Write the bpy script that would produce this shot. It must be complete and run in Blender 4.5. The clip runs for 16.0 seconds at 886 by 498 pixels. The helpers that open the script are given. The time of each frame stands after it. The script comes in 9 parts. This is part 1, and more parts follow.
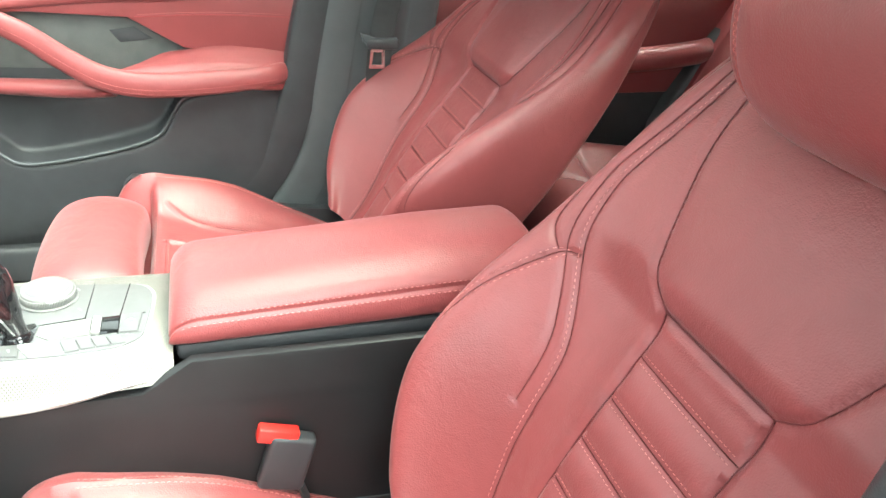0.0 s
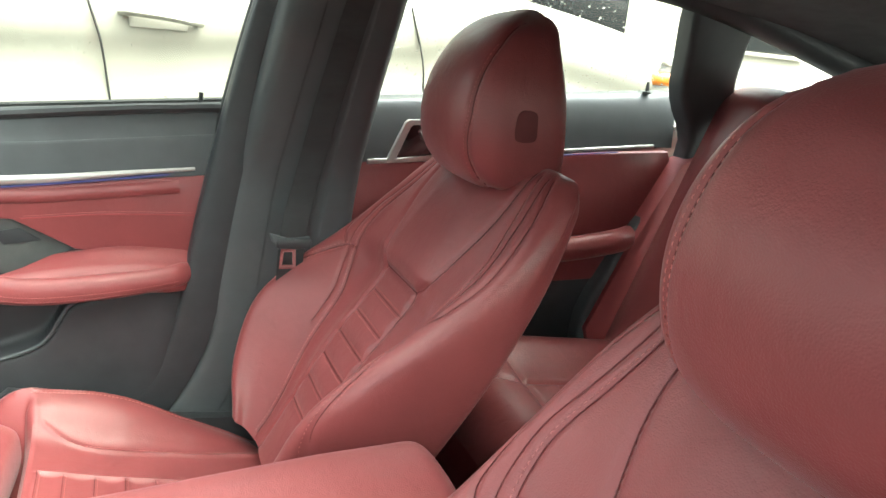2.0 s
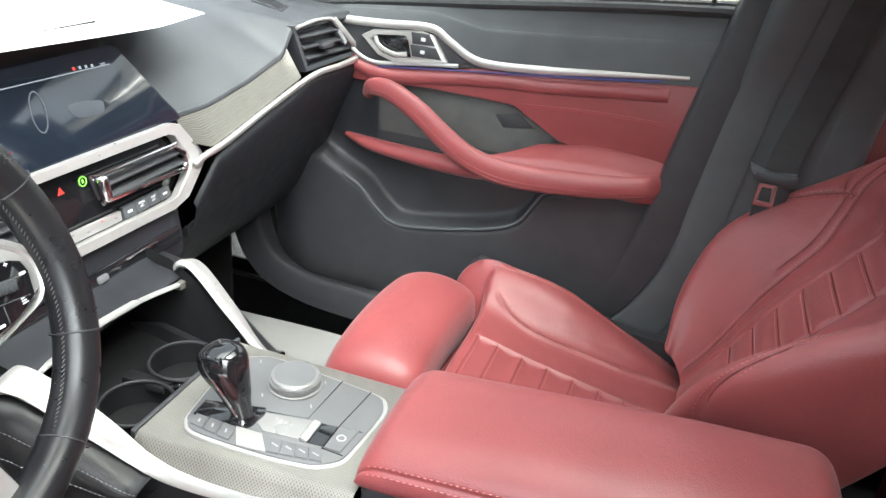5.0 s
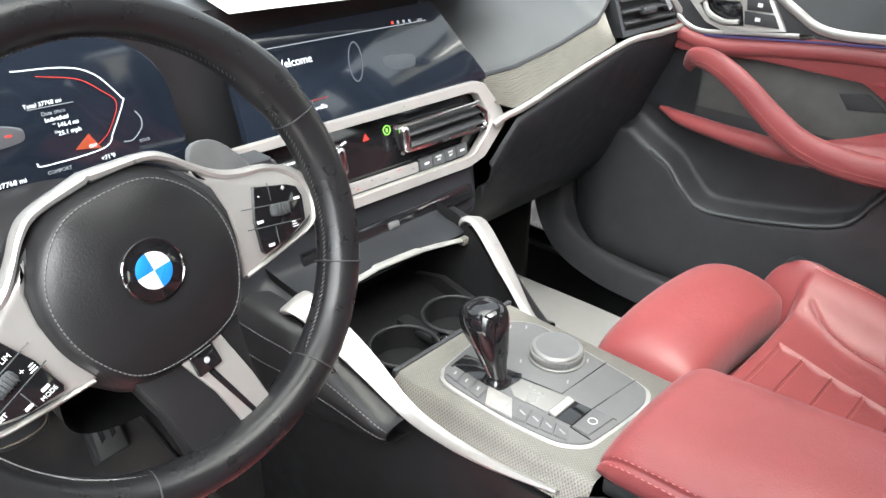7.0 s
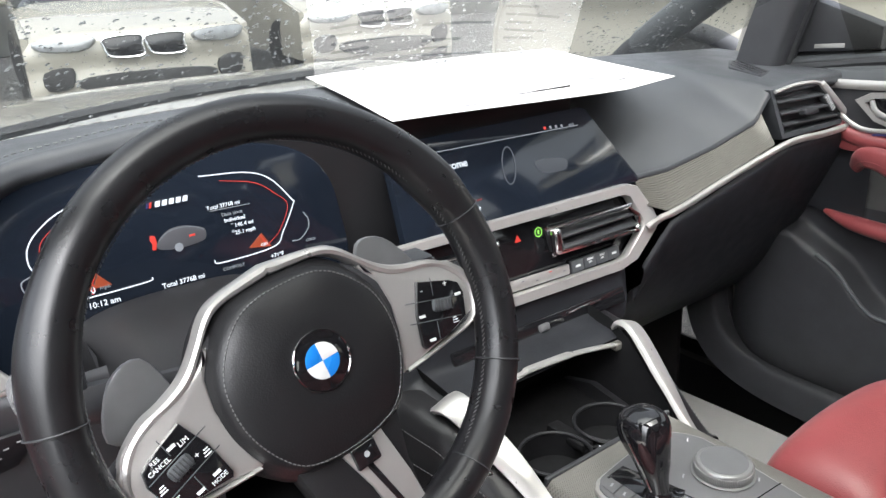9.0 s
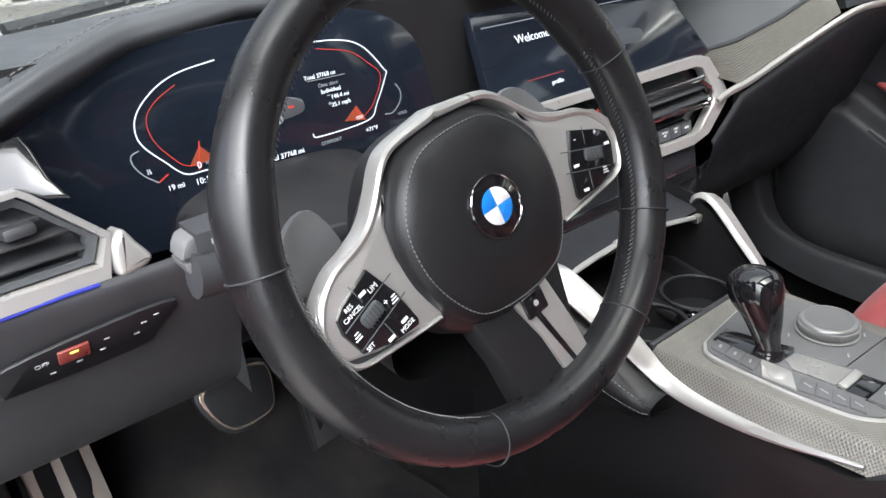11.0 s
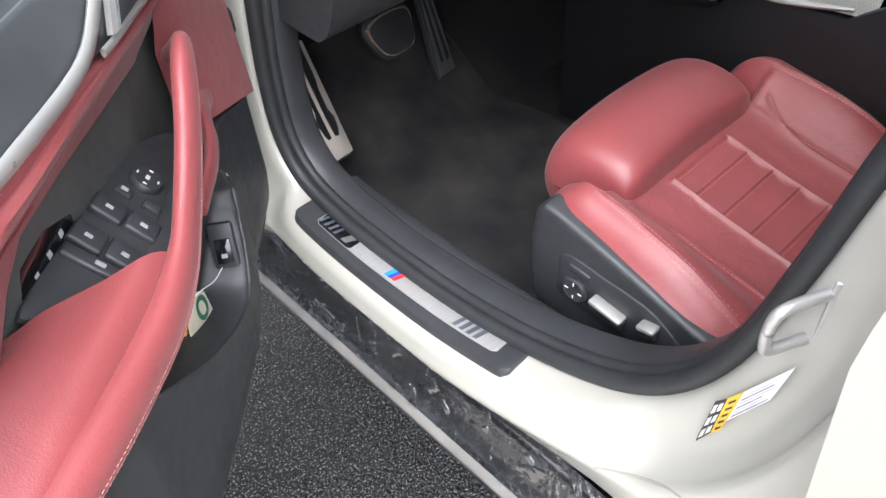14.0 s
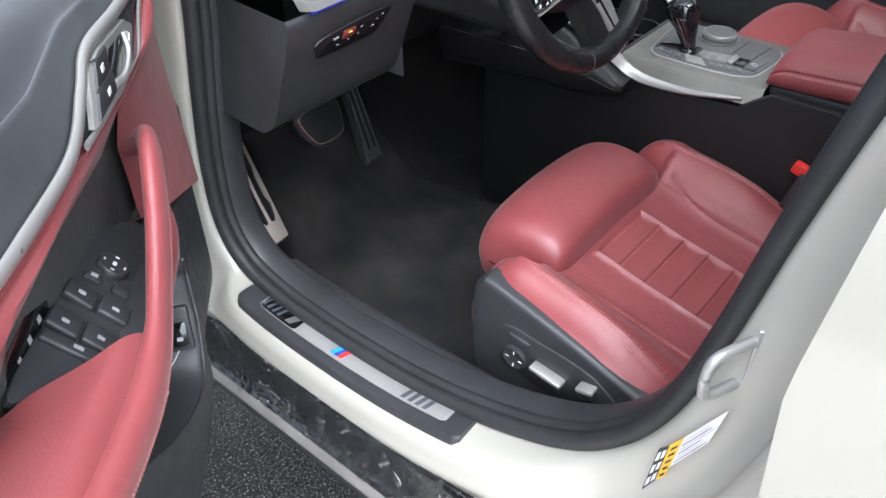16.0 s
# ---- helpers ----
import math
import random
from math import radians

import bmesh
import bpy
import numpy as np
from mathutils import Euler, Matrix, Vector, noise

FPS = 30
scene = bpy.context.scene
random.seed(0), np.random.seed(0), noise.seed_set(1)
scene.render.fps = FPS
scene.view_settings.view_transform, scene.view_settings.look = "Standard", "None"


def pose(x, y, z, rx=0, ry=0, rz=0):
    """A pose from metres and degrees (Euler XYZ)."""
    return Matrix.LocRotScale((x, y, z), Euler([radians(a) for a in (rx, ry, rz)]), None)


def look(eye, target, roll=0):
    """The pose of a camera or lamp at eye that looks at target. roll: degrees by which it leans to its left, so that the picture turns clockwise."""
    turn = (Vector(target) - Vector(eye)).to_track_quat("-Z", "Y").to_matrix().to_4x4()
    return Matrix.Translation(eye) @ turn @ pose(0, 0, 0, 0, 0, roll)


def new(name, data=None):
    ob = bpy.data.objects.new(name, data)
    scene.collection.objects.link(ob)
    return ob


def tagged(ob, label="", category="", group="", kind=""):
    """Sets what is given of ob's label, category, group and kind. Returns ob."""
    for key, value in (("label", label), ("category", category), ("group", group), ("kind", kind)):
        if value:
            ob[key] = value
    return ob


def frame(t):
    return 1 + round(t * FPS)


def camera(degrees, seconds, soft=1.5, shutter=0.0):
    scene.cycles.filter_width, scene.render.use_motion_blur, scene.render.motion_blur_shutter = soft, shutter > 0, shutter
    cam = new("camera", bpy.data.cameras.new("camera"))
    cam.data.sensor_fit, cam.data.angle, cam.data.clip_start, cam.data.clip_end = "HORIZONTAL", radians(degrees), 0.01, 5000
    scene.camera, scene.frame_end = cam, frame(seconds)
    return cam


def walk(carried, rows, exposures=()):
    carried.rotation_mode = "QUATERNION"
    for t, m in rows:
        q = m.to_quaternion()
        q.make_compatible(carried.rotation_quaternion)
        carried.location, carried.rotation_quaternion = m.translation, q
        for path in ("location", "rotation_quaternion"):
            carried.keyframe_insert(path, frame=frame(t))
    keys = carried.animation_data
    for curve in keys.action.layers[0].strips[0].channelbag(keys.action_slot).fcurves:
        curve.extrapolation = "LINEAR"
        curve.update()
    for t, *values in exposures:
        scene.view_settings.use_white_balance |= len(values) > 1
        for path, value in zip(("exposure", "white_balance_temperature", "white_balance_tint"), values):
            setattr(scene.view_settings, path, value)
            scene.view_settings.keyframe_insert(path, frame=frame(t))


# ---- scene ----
cam = camera(59.4, 16.0)
PATH = [
    (0, (-0.81, -0.212, 1.15), (0.88, -0.792, 0.252), 5.6),
    (0.5, (-0.777, -0.235, 1.158), (0.897, -1.029, 0.404), 6.0),
    (1, (-0.745, -0.257, 1.171), (0.923, -1.152, 0.526), 5.5),
    (1.5, (-0.723, -0.267, 1.18), (0.984, -1.142, 0.615), 5.2),
    (2, (-0.695, -0.272, 1.208), (1.08, -1.025, 0.678), 6.0),
    (2.5, (-0.69, -0.28, 1.209), (1.143, -0.896, 0.697), 6.8),
    (3, (-0.681, -0.297, 1.212), (1.186, -0.77, 0.673), 7.4),
    (3.5, (-0.672, -0.322, 1.214), (1.212, -0.63, 0.618), 8.0),
    (4, (-0.657, -0.354, 1.214), (1.218, -0.421, 0.523), 8.0),
    (4.5, (-0.63, -0.385, 1.214), (1.187, -0.133, 0.416), 6.7),
    (5, (-0.614, -0.4, 1.21), (1.104, 0.13, 0.333), 5.4),
    (7.5, (-0.555, -0.42, 1.167), (0.663, 0.891, 0.273), -0.2),
    (8, (-0.555, -0.414, 1.166), (0.62, 0.994, 0.366), -1.4),
    (8.5, (-0.559, -0.411, 1.168), (0.581, 1.061, 0.436), -2.1),
    (9, (-0.572, -0.405, 1.162), (0.538, 1.108, 0.47), -2.6),
    (11.5, (-0.718, -0.32, 1.113), (0.384, 1.022, 0.121), -4.4),
    (12, (-0.776, -0.353, 1.126), (0.314, 0.896, 0.007), -4.0),
    (12.5, (-0.854, -0.409, 1.144), (0.162, 0.785, -0.099), -3.6),
    (13, (-0.935, -0.472, 1.169), (0.025, 0.72, -0.118), -4.1),
    (13.5, (-1.052, -0.499, 1.185), (-0.128, 0.657, -0.16), -4.5),
    (14, (-1.189, -0.499, 1.193), (-0.264, 0.594, -0.203), -4.8),
    (14.5, (-1.263, -0.5, 1.197), (-0.313, 0.525, -0.234), -3.9),
    (15, (-1.278, -0.495, 1.194), (-0.309, 0.504, -0.241), -3.6),
    (15.5, (-1.267, -0.499, 1.201), (-0.218, 0.508, -0.172), -2.7),
    (16, (-1.256, -0.499, 1.225), (-0.063, 0.516, -0.019), -0.8),
]
EXPOSURE = [(0, 4.15, 6250, -8), (1.0, 4.05, 6300, -9), (2.5, 3.42, 6300, -4), (4.0, 3.17, 6050, 3), (5.0, 3.17, 6100, 5), (7.5, 2.88, 6250, 8), (9.0, 2.3, 6150, 10), (11.5, 2.38, 6100, 10), (12.0, 2.68, 6100, 10), (12.5, 2.95, 6300, 10), (13.0, 3.1, 6500, 10), (13.5, 2.5, 6200, 10), (14.0, 1.98, 5950, 10), (14.5, 1.66, 5900, 10), (15.3, 1.68, 5800, 10), (16.0, 1.8, 5750, 10)]
walk(cam, [(t, look(eye, target, roll)) for t, eye, target, roll in PATH], EXPOSURE)

# ---- world and light: a bright overcast sky after rain ----
world = bpy.data.worlds.new("world")
scene.world = world
world.use_nodes = True
wn, wl = world.node_tree.nodes, world.node_tree.links
sky = wn.new("ShaderNodeTexSky")
sky.sky_type, sky.sun_disc = "NISHITA", False
sky.sun_elevation, sky.sun_rotation = radians(60), radians(216)
sky.air_density, sky.dust_density, sky.ozone_density = 1.0, 6.0, 1.0
grey = wn.new("ShaderNodeHueSaturation")
grey.inputs["Saturation"].default_value = 0.25
wl.new(sky.outputs[0], grey.inputs["Color"])
wl.new(grey.outputs[0], wn["Background"].inputs[0])
wn["Background"].inputs[1].default_value = 0.15

sun = new("sun", bpy.data.lights.new("sun", "SUN"))
sun.data.energy, sun.data.angle, sun.data.color = 1.5, radians(100), (1.0, 0.97, 0.92)
sun.matrix_world = look((-1.6, -2.2, 5.0), (0, 0, 0.6))

# ---- building helpers ----
def catmull(points, step=8, closed=False):
    """A smooth curve through the points, step samples to each stretch."""
    p = np.array(points, float)
    n = len(p)
    out = []
    for i in range(n if closed else n - 1):
        if closed:
            a, b, c, d = p[i - 1], p[i], p[(i + 1) % n], p[(i + 2) % n]
        else:
            b, c = p[i], p[i + 1]
            a = p[i - 1] if i else 2 * b - c
            d = p[i + 2] if i + 2 < n else 2 * c - b
        for k in range(step):
            t = k / step
            out.append(0.5 * (2 * b + (c - a) * t + (2 * a - 5 * b + 4 * c - d) * t * t + (3 * b - a - 3 * c + d) * t ** 3))
    if not closed:
        out.append(p[-1])
    return np.array(out)


def resample(points, count, closed=False):
    """Even spacing along a polyline."""
    p = np.array(points, float)
    if closed:
        p = np.vstack([p, p[:1]])
    seg = np.r_[0, np.cumsum(np.linalg.norm(np.diff(p, axis=0), axis=1))]
    s = np.linspace(0, seg[-1], count + 1)[:-1] if closed else np.linspace(0, seg[-1], count)
    return np.stack([np.interp(s, seg, p[:, k]) for k in range(p.shape[1])], 1)


def ease(x, xs, ys):
    """Smoothed table look-up."""
    x = np.asarray(x, float)
    c = catmull(list(zip(xs, ys)), 12)
    return np.interp(x, c[:, 0], c[:, 1])


def grid(P, wrap_u=False, wrap_v=False):
    """Quads over an array of points (n, m, 3)."""
    n, m = P.shape[:2]
    i, j = np.meshgrid(np.arange(n if wrap_u else n - 1), np.arange(m if wrap_v else m - 1), indexing="ij")
    a, b, c, d = i * m + j, ((i + 1) % n) * m + j, ((i + 1) % n) * m + (j + 1) % m, i * m + (j + 1) % m
    faces = np.stack([a, b, c, d], -1).reshape(-1, 4).tolist()
    return P.reshape(-1, 3), faces


def merge(*geos):
    verts, faces, base = [], [], 0
    for v, f in geos:
        v = np.asarray(v, float)
        verts.append(v)
        faces += [[k + base for k in q] for q in f]
        base += len(v)
    return np.concatenate(verts), faces


def xf(geo, m):
    m = np.array(m)
    return np.asarray(geo[0], float) @ m[:3, :3].T + m[:3, 3], geo[1]


def mirror(geo):
    """The mirror image across the car's middle plane."""
    return np.asarray(geo[0], float) * (-1, 1, 1), [q[::-1] for q in geo[1]]


def basis(origin, x, y):
    """A matrix with local x and y along the given ways; z is their cross product."""
    x, y = Vector(x).normalized(), Vector(y)
    z = x.cross(y).normalized()
    y = z.cross(x)
    m = Matrix((x, y, z)).transposed().to_4x4()
    m.translation = origin
    return m


def tube(path, r, sides=8, closed=False, flat=1.0, up=(0, 0, 1), caps=True):
    """A round or flattened bar along a path; r may be one radius for each point. flat: thickness along up, to the width."""
    p = np.array(path, float)
    n = len(p)
    r = np.broadcast_to(np.asarray(r, float), (n,))
    d = (np.roll(p, -1, 0) - np.roll(p, 1, 0)) if closed else np.gradient(p, axis=0)
    d /= np.linalg.norm(d, axis=1)[:, None] + 1e-12
    side = np.cross(d, np.array(up, float))
    bad = np.linalg.norm(side, axis=1) < 1e-3
    side[bad] = np.cross(d[bad], (0.31, 0.9, 0.2))
    side /= np.linalg.norm(side, axis=1)[:, None]
    top = np.cross(side, d)
    a = np.linspace(0, 2 * np.pi, sides, endpoint=False)
    P = p[:, None] + r[:, None, None] * (np.cos(a)[None, :, None] * side[:, None] + flat * np.sin(a)[None, :, None] * top[:, None])
    v, f = grid(P, wrap_u=closed, wrap_v=True)
    if caps and not closed:
        f = f + [list(range(sides))[::1], [(n - 1) * sides + k for k in range(sides)][::-1]]
    return v, f


def inset(poly, d):
    """A polygon (counter-clockwise) moved inwards by d."""
    p = np.array(poly, float)
    a, b = p - np.roll(p, 1, 0), np.roll(p, -1, 0) - p
    na = np.stack([-a[:, 1], a[:, 0]], 1) / (np.linalg.norm(a, axis=1)[:, None] + 1e-12)
    nb = np.stack([-b[:, 1], b[:, 0]], 1) / (np.linalg.norm(b, axis=1)[:, None] + 1e-12)
    m = na + nb
    m /= np.maximum((m * m).sum(1), 0.35)[:, None] / 2
    return p + d * m


def ccw(poly):
    p = np.array(poly, float)
    area = (p[:, 0] * np.roll(p[:, 1], -1) - np.roll(p[:, 0], -1) * p[:, 1]).sum()
    return p if area > 0 else p[::-1]


def prism(poly, depth, edge=0.0015, seg=2):
    """A plate with the outline poly in x, y, from z = 0 to depth, its front edge rounded."""
    p = ccw(poly)
    n = len(p)
    rings = [np.c_[p, np.zeros(n)], np.c_[p, np.full(n, depth - edge)]]
    for k in range(1, seg + 1):
        t = k / seg * np.pi / 2
        rings.append(np.c_[inset(p, edge * (1 - np.cos(t))), np.full(n, depth - edge + edge * np.sin(t))])
    P = np.array(rings)
    v, f = grid(P, wrap_v=True)
    f = [q[::-1] for q in f]
    f = [list(range(n))[::-1]] + f + [[(len(rings) - 1) * n + k for k in range(n)]]
    return v, f


def ring_plate(outer, inner, depth, edge=0.001):
    """A frame between two outlines with the same count of points."""
    o, i = np.array(outer, float), np.array(inner, float)
    n = len(o)
    z = lambda p, h: np.c_[p, np.full(n, h)]
    P = np.array([z(o, 0), z(o, depth - edge), z(o + (i - o) * 0.08, depth), z(i + (o - i) * 0.08, depth), z(i, depth - edge), z(i, 0)])
    return grid(P, wrap_v=True)


def rbox(sx, sy, sz, r=0.004, seg=2):
    """A box about the origin with rounded edges."""
    bm = bmesh.new()
    bmesh.ops.create_cube(bm, size=1.0, matrix=Matrix.Diagonal((sx, sy, sz, 1)))
    bmesh.ops.bevel(bm, geom=bm.edges[:], offset=min(r, 0.49 * min(sx, sy, sz)), segments=seg, affect="EDGES", profile=0.5)
    bm.verts.index_update()
    geo = np.array([v.co for v in bm.verts]), [[v.index for v in f.verts] for f in bm.faces]
    bm.free()
    return geo


def lathe(profile, sides=32):
    """A turned body from (radius, height) rows."""
    a = np.linspace(0, 2 * np.pi, sides, endpoint=False)
    P = np.array([[(r * np.cos(t), r * np.sin(t), z) for t in a] for r, z in profile])
    v, f = grid(P, wrap_v=True)
    n = len(profile)
    return v, [q[::-1] for q in f][::-1] + [[(n - 1) * sides + k for k in range(sides)], list(range(sides))[::-1]]


def normals(P):
    du, dv = np.gradient(P, axis=0), np.gradient(P, axis=1)
    n = np.cross(du, dv)
    return n / (np.linalg.norm(n, axis=2)[:, :, None] + 1e-12)


def seam_distance(Q, line):
    line = np.array(line, float)
    best = np.full(Q.shape[:2], 9.0)
    for a, b in zip(line[:-1], line[1:]):
        ab = b - a
        t = np.clip(((Q - a) @ ab) / (ab @ ab + 1e-12), 0, 1)
        best = np.minimum(best, np.linalg.norm(Q - a - t[..., None] * ab, axis=2))
    return best


def quilt(P, Q, seams, sign=1.0):
    """Presses seams into a padded surface: rows of (line in Q's plane, depth, width)."""
    N = normals(P) * sign
    sink = np.zeros(P.shape[:2])
    for line, depth, width in seams:
        d = seam_distance(Q, line)
        sink = np.maximum(sink, depth * (0.65 * np.exp(-(d / width) ** 2) + 0.35 * np.exp(-d / (2.2 * width))))
    return P - N * sink[..., None], N


def on_surface(P, Q, N, pts):
    """Points and normals of a padded surface at places of its flat pattern."""
    flatQ, flatP, flatN = Q.reshape(-1, 2), P.reshape(-1, 3), N.reshape(-1, 3)
    keep = np.abs(flatQ[:, 0]) < 5
    flatQ, flatP, flatN = flatQ[keep], flatP[keep], flatN[keep]
    on = []
    for q in pts:
        d2 = ((flatQ - q) ** 2).sum(1)
        w = np.exp(-(d2 - d2.min()) / (2 * 0.0026 ** 2))
        w /= w.sum()
        on.append((w @ flatP, w @ flatN))
    return on


def seam_shade_cord(P, Q, N, line, r=0.0011, lift=0.0003):
    """Lays a dark cord in a pressed groove, standing in for the crease's shade."""
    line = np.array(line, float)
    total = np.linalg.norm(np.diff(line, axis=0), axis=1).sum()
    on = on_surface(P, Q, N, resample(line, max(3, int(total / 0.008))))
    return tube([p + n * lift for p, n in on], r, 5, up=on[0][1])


def stitches(P, Q, N, line, pitch=0.0062, length=0.0036, r=0.00055, lift=0.0006):
    """Short threads along a line of a padded surface."""
    line = np.array(line, float)
    total = np.linalg.norm(np.diff(line, axis=0), axis=1).sum()
    pts = resample(line, max(2, int(total / pitch)))
    flatQ, flatP, flatN = Q.reshape(-1, 2), P.reshape(-1, 3), N.reshape(-1, 3)
    keep = np.abs(flatQ[:, 0]) < 5
    flatQ, flatP, flatN = flatQ[keep], flatP[keep], flatN[keep]
    on = []
    for q in pts:
        d2 = ((flatQ - q) ** 2).sum(1)
        w = np.exp(-d2 / (2 * 0.0028 ** 2)) + 1e-14 * (d2 == d2.min())
        w /= w.sum()
        on.append((w @ flatP, w @ flatN))
    geos = []
    for (a, na), (b, nb) in zip(on[:-1], on[1:]):
        d = b - a
        k = np.linalg.norm(d)
        if k < 1e-5:
            continue
        d /= k
        m = (a + b) / 2
        off = na * lift
        geos.append(tube([m - d * length / 2 - off * 0.8, m - d * length * 0.25 + off, m + d * length * 0.25 + off, m + d * length / 2 - off * 0.8], r, 4, up=na, caps=False))
    return merge(*geos) if geos else None


def part(name, geo, material, parent=None, label="", smooth=40, kind=""):
    """Links (vertices, faces), given in world metres, as one mesh object under a thing or a part."""
    verts, faces = geo
    base = np.zeros(3)
    p = parent
    while p is not None:
        base += np.array(p.location)
        p = p.parent
    me = bpy.data.meshes.new(name)
    me.from_pydata((np.asarray(verts, float) - base).tolist(), [], faces)
    me.validate()
    me.materials.append(material)
    if smooth:
        me.shade_smooth()
        me.set_sharp_from_angle(angle=radians(smooth))
    ob = new(name, me)
    ob.parent = parent
    return tagged(ob, label, kind=kind)


def thing(name, at, label, category, group="", kind=""):
    """An Empty at a thing's base, which carries its parts."""
    ob = new(name)
    ob.location = at
    ob.empty_display_size = 0.05
    return tagged(ob, label, category, group, kind)


def text_geo(words, size, m, depth=0.0003, align="CENTER"):
    """Letters as thin plates: local x to the right, y up."""
    c = bpy.data.curves.new("letters", "FONT")
    c.body, c.size, c.extrude, c.align_x, c.align_y = words, size, depth, align, "CENTER"
    c.resolution_u = 3
    ob = bpy.data.objects.new("letters", c)
    me = bpy.data.meshes.new_from_object(ob)
    geo = np.array([v.co for v in me.vertices]).reshape(-1, 3), [list(p.vertices) for p in me.polygons]
    bpy.data.meshes.remove(me)
    bpy.data.objects.remove(ob)
    bpy.data.curves.remove(c)
    return xf(geo, m)


# ---- materials ----
def surf(name, base, rough=0.5, metal=0.0, second=None, var_scale=14.0, var=0.35, bump=0.0, bump_scale=600.0, cells=False, rough_var=0.12, coat=0.0, spec=0.5, stretch=None, emission=None, glow=0.0, sheen=0.0, soft=0.0):
    """A surface with two scales of variation: broad patches of tone and gloss, and a fine relief."""
    mt = bpy.data.materials.new(name)
    mt.use_nodes = True
    nd, lk = mt.node_tree.nodes, mt.node_tree.links
    b = nd["Principled BSDF"]
    co = nd.new("ShaderNodeTexCoord")
    src = co.outputs["Object"]
    if stretch:
        mp = nd.new("ShaderNodeMapping")
        mp.inputs["Scale"].default_value = stretch
        lk.new(src, mp.inputs[0])
        src = mp.outputs[0]
    n1 = nd.new("ShaderNodeTexNoise")
    n1.inputs["Scale"].default_value, n1.inputs["Detail"].default_value = var_scale, 6
    lk.new(src, n1.inputs["Vector"])
    mix = nd.new("ShaderNodeMix")
    mix.data_type = "RGBA"
    second = second or tuple(c * (1 - var) for c in base)
    mix.inputs[6].default_value, mix.inputs[7].default_value = (*base, 1), (*second, 1)
    ramp = nd.new("ShaderNodeMapRange")
    ramp.inputs["From Min"].default_value, ramp.inputs["From Max"].default_value = 0.35, 0.72
    lk.new(n1.outputs[0], ramp.inputs["Value"])
    lk.new(ramp.outputs[0], mix.inputs[0])
    lk.new(mix.outputs[2], b.inputs["Base Color"])
    rr = nd.new("ShaderNodeMapRange")
    rr.inputs["To Min"].default_value, rr.inputs["To Max"].default_value = max(0.02, rough - rough_var), min(1, rough + rough_var)
    n2 = nd.new("ShaderNodeTexNoise")
    n2.inputs["Scale"].default_value, n2.inputs["Detail"].default_value = var_scale * 3.1, 4
    lk.new(src, n2.inputs["Vector"])
    lk.new(n2.outputs[0], rr.inputs["Value"])
    lk.new(rr.outputs[0], b.inputs["Roughness"])
    b.inputs["Metallic"].default_value = metal
    b.inputs["Specular IOR Level"].default_value = spec
    b.inputs["Coat Weight"].default_value = coat
    b.inputs["Coat Roughness"].default_value = 0.06
    b.inputs["Sheen Weight"].default_value, b.inputs["Sheen Roughness"].default_value = sheen, 0.45
    if bump:
        if cells:
            tx = nd.new("ShaderNodeTexVoronoi")
            tx.feature = "SMOOTH_F1"
        else:
            tx = nd.new("ShaderNodeTexNoise")
            tx.inputs["Detail"].default_value = 3
        tx.inputs["Scale"].default_value = bump_scale
        lk.new(src, tx.inputs["Vector"])
        bp = nd.new("ShaderNodeBump")
        bp.inputs["Strength"].default_value, bp.inputs["Distance"].default_value = bump, 0.6 / bump_scale
        lk.new(tx.outputs[0], bp.inputs["Height"])
        lk.new(bp.outputs[0], b.inputs["Normal"])
        if soft:
            wv = nd.new("ShaderNodeTexNoise")
            wv.inputs["Scale"].default_value, wv.inputs["Detail"].default_value, wv.inputs["Distortion"].default_value = 34, 3, 0.6
            lk.new(src, wv.inputs["Vector"])
            b2 = nd.new("ShaderNodeBump")
            b2.inputs["Strength"].default_value, b2.inputs["Distance"].default_value = soft, 0.006
            lk.new(wv.outputs[0], b2.inputs["Height"])
            lk.new(b2.outputs[0], bp.inputs["Normal"])
    if glow:
        b.inputs["Emission Color"].default_value = (*(emission or base), 1)
        b.inputs["Emission Strength"].default_value = glow
    return mt


def glass(name, tint=(1, 1, 1), rough=0.0):
    mt = bpy.data.materials.new(name)
    mt.use_nodes = True
    nd, lk = mt.node_tree.nodes, mt.node_tree.links
    nd.remove(nd["Principled BSDF"])
    thin, shine, mixer, fr = nd.new("ShaderNodeBsdfTransparent"), nd.new("ShaderNodeBsdfGlossy"), nd.new("ShaderNodeMixShader"), nd.new("ShaderNodeFresnel")
    thin.inputs[0].default_value = (*tint, 1)
    shine.inputs["Roughness"].default_value = rough
    fr.inputs[0].default_value = 1.45
    lk.new(fr.outputs[0], mixer.inputs[0])
    lk.new(thin.outputs[0], mixer.inputs[1])
    lk.new(shine.outputs[0], mixer.inputs[2])
    lk.new(mixer.outputs[0], nd["Material Output"].inputs[0])
    return mt


RED = surf("red_leather", (0.235, 0.051, 0.053), 0.38, var=0.18, var_scale=7, bump=0.3, bump_scale=700, cells=True, rough_var=0.08, sheen=0.08, soft=0.17)
RED_DARK = surf("red_vinyl", (0.29, 0.05, 0.054), 0.5, var=0.14, var_scale=7, bump=0.3, bump_scale=800, cells=True)
SATIN_GREY = surf("satin_grey_key", (0.13, 0.13, 0.132), 0.42, 0.2, var=0.12, var_scale=20)
# dark red that puts crease shade into colour; also used for the headrest button
DARK_CREASE = surf("crease_shade_red", (0.13, 0.019, 0.021), 0.7, bump=0.3, bump_scale=2000)
THREAD = surf("thread", (0.54, 0.19, 0.175), 0.7, bump=0.3, bump_scale=3000)
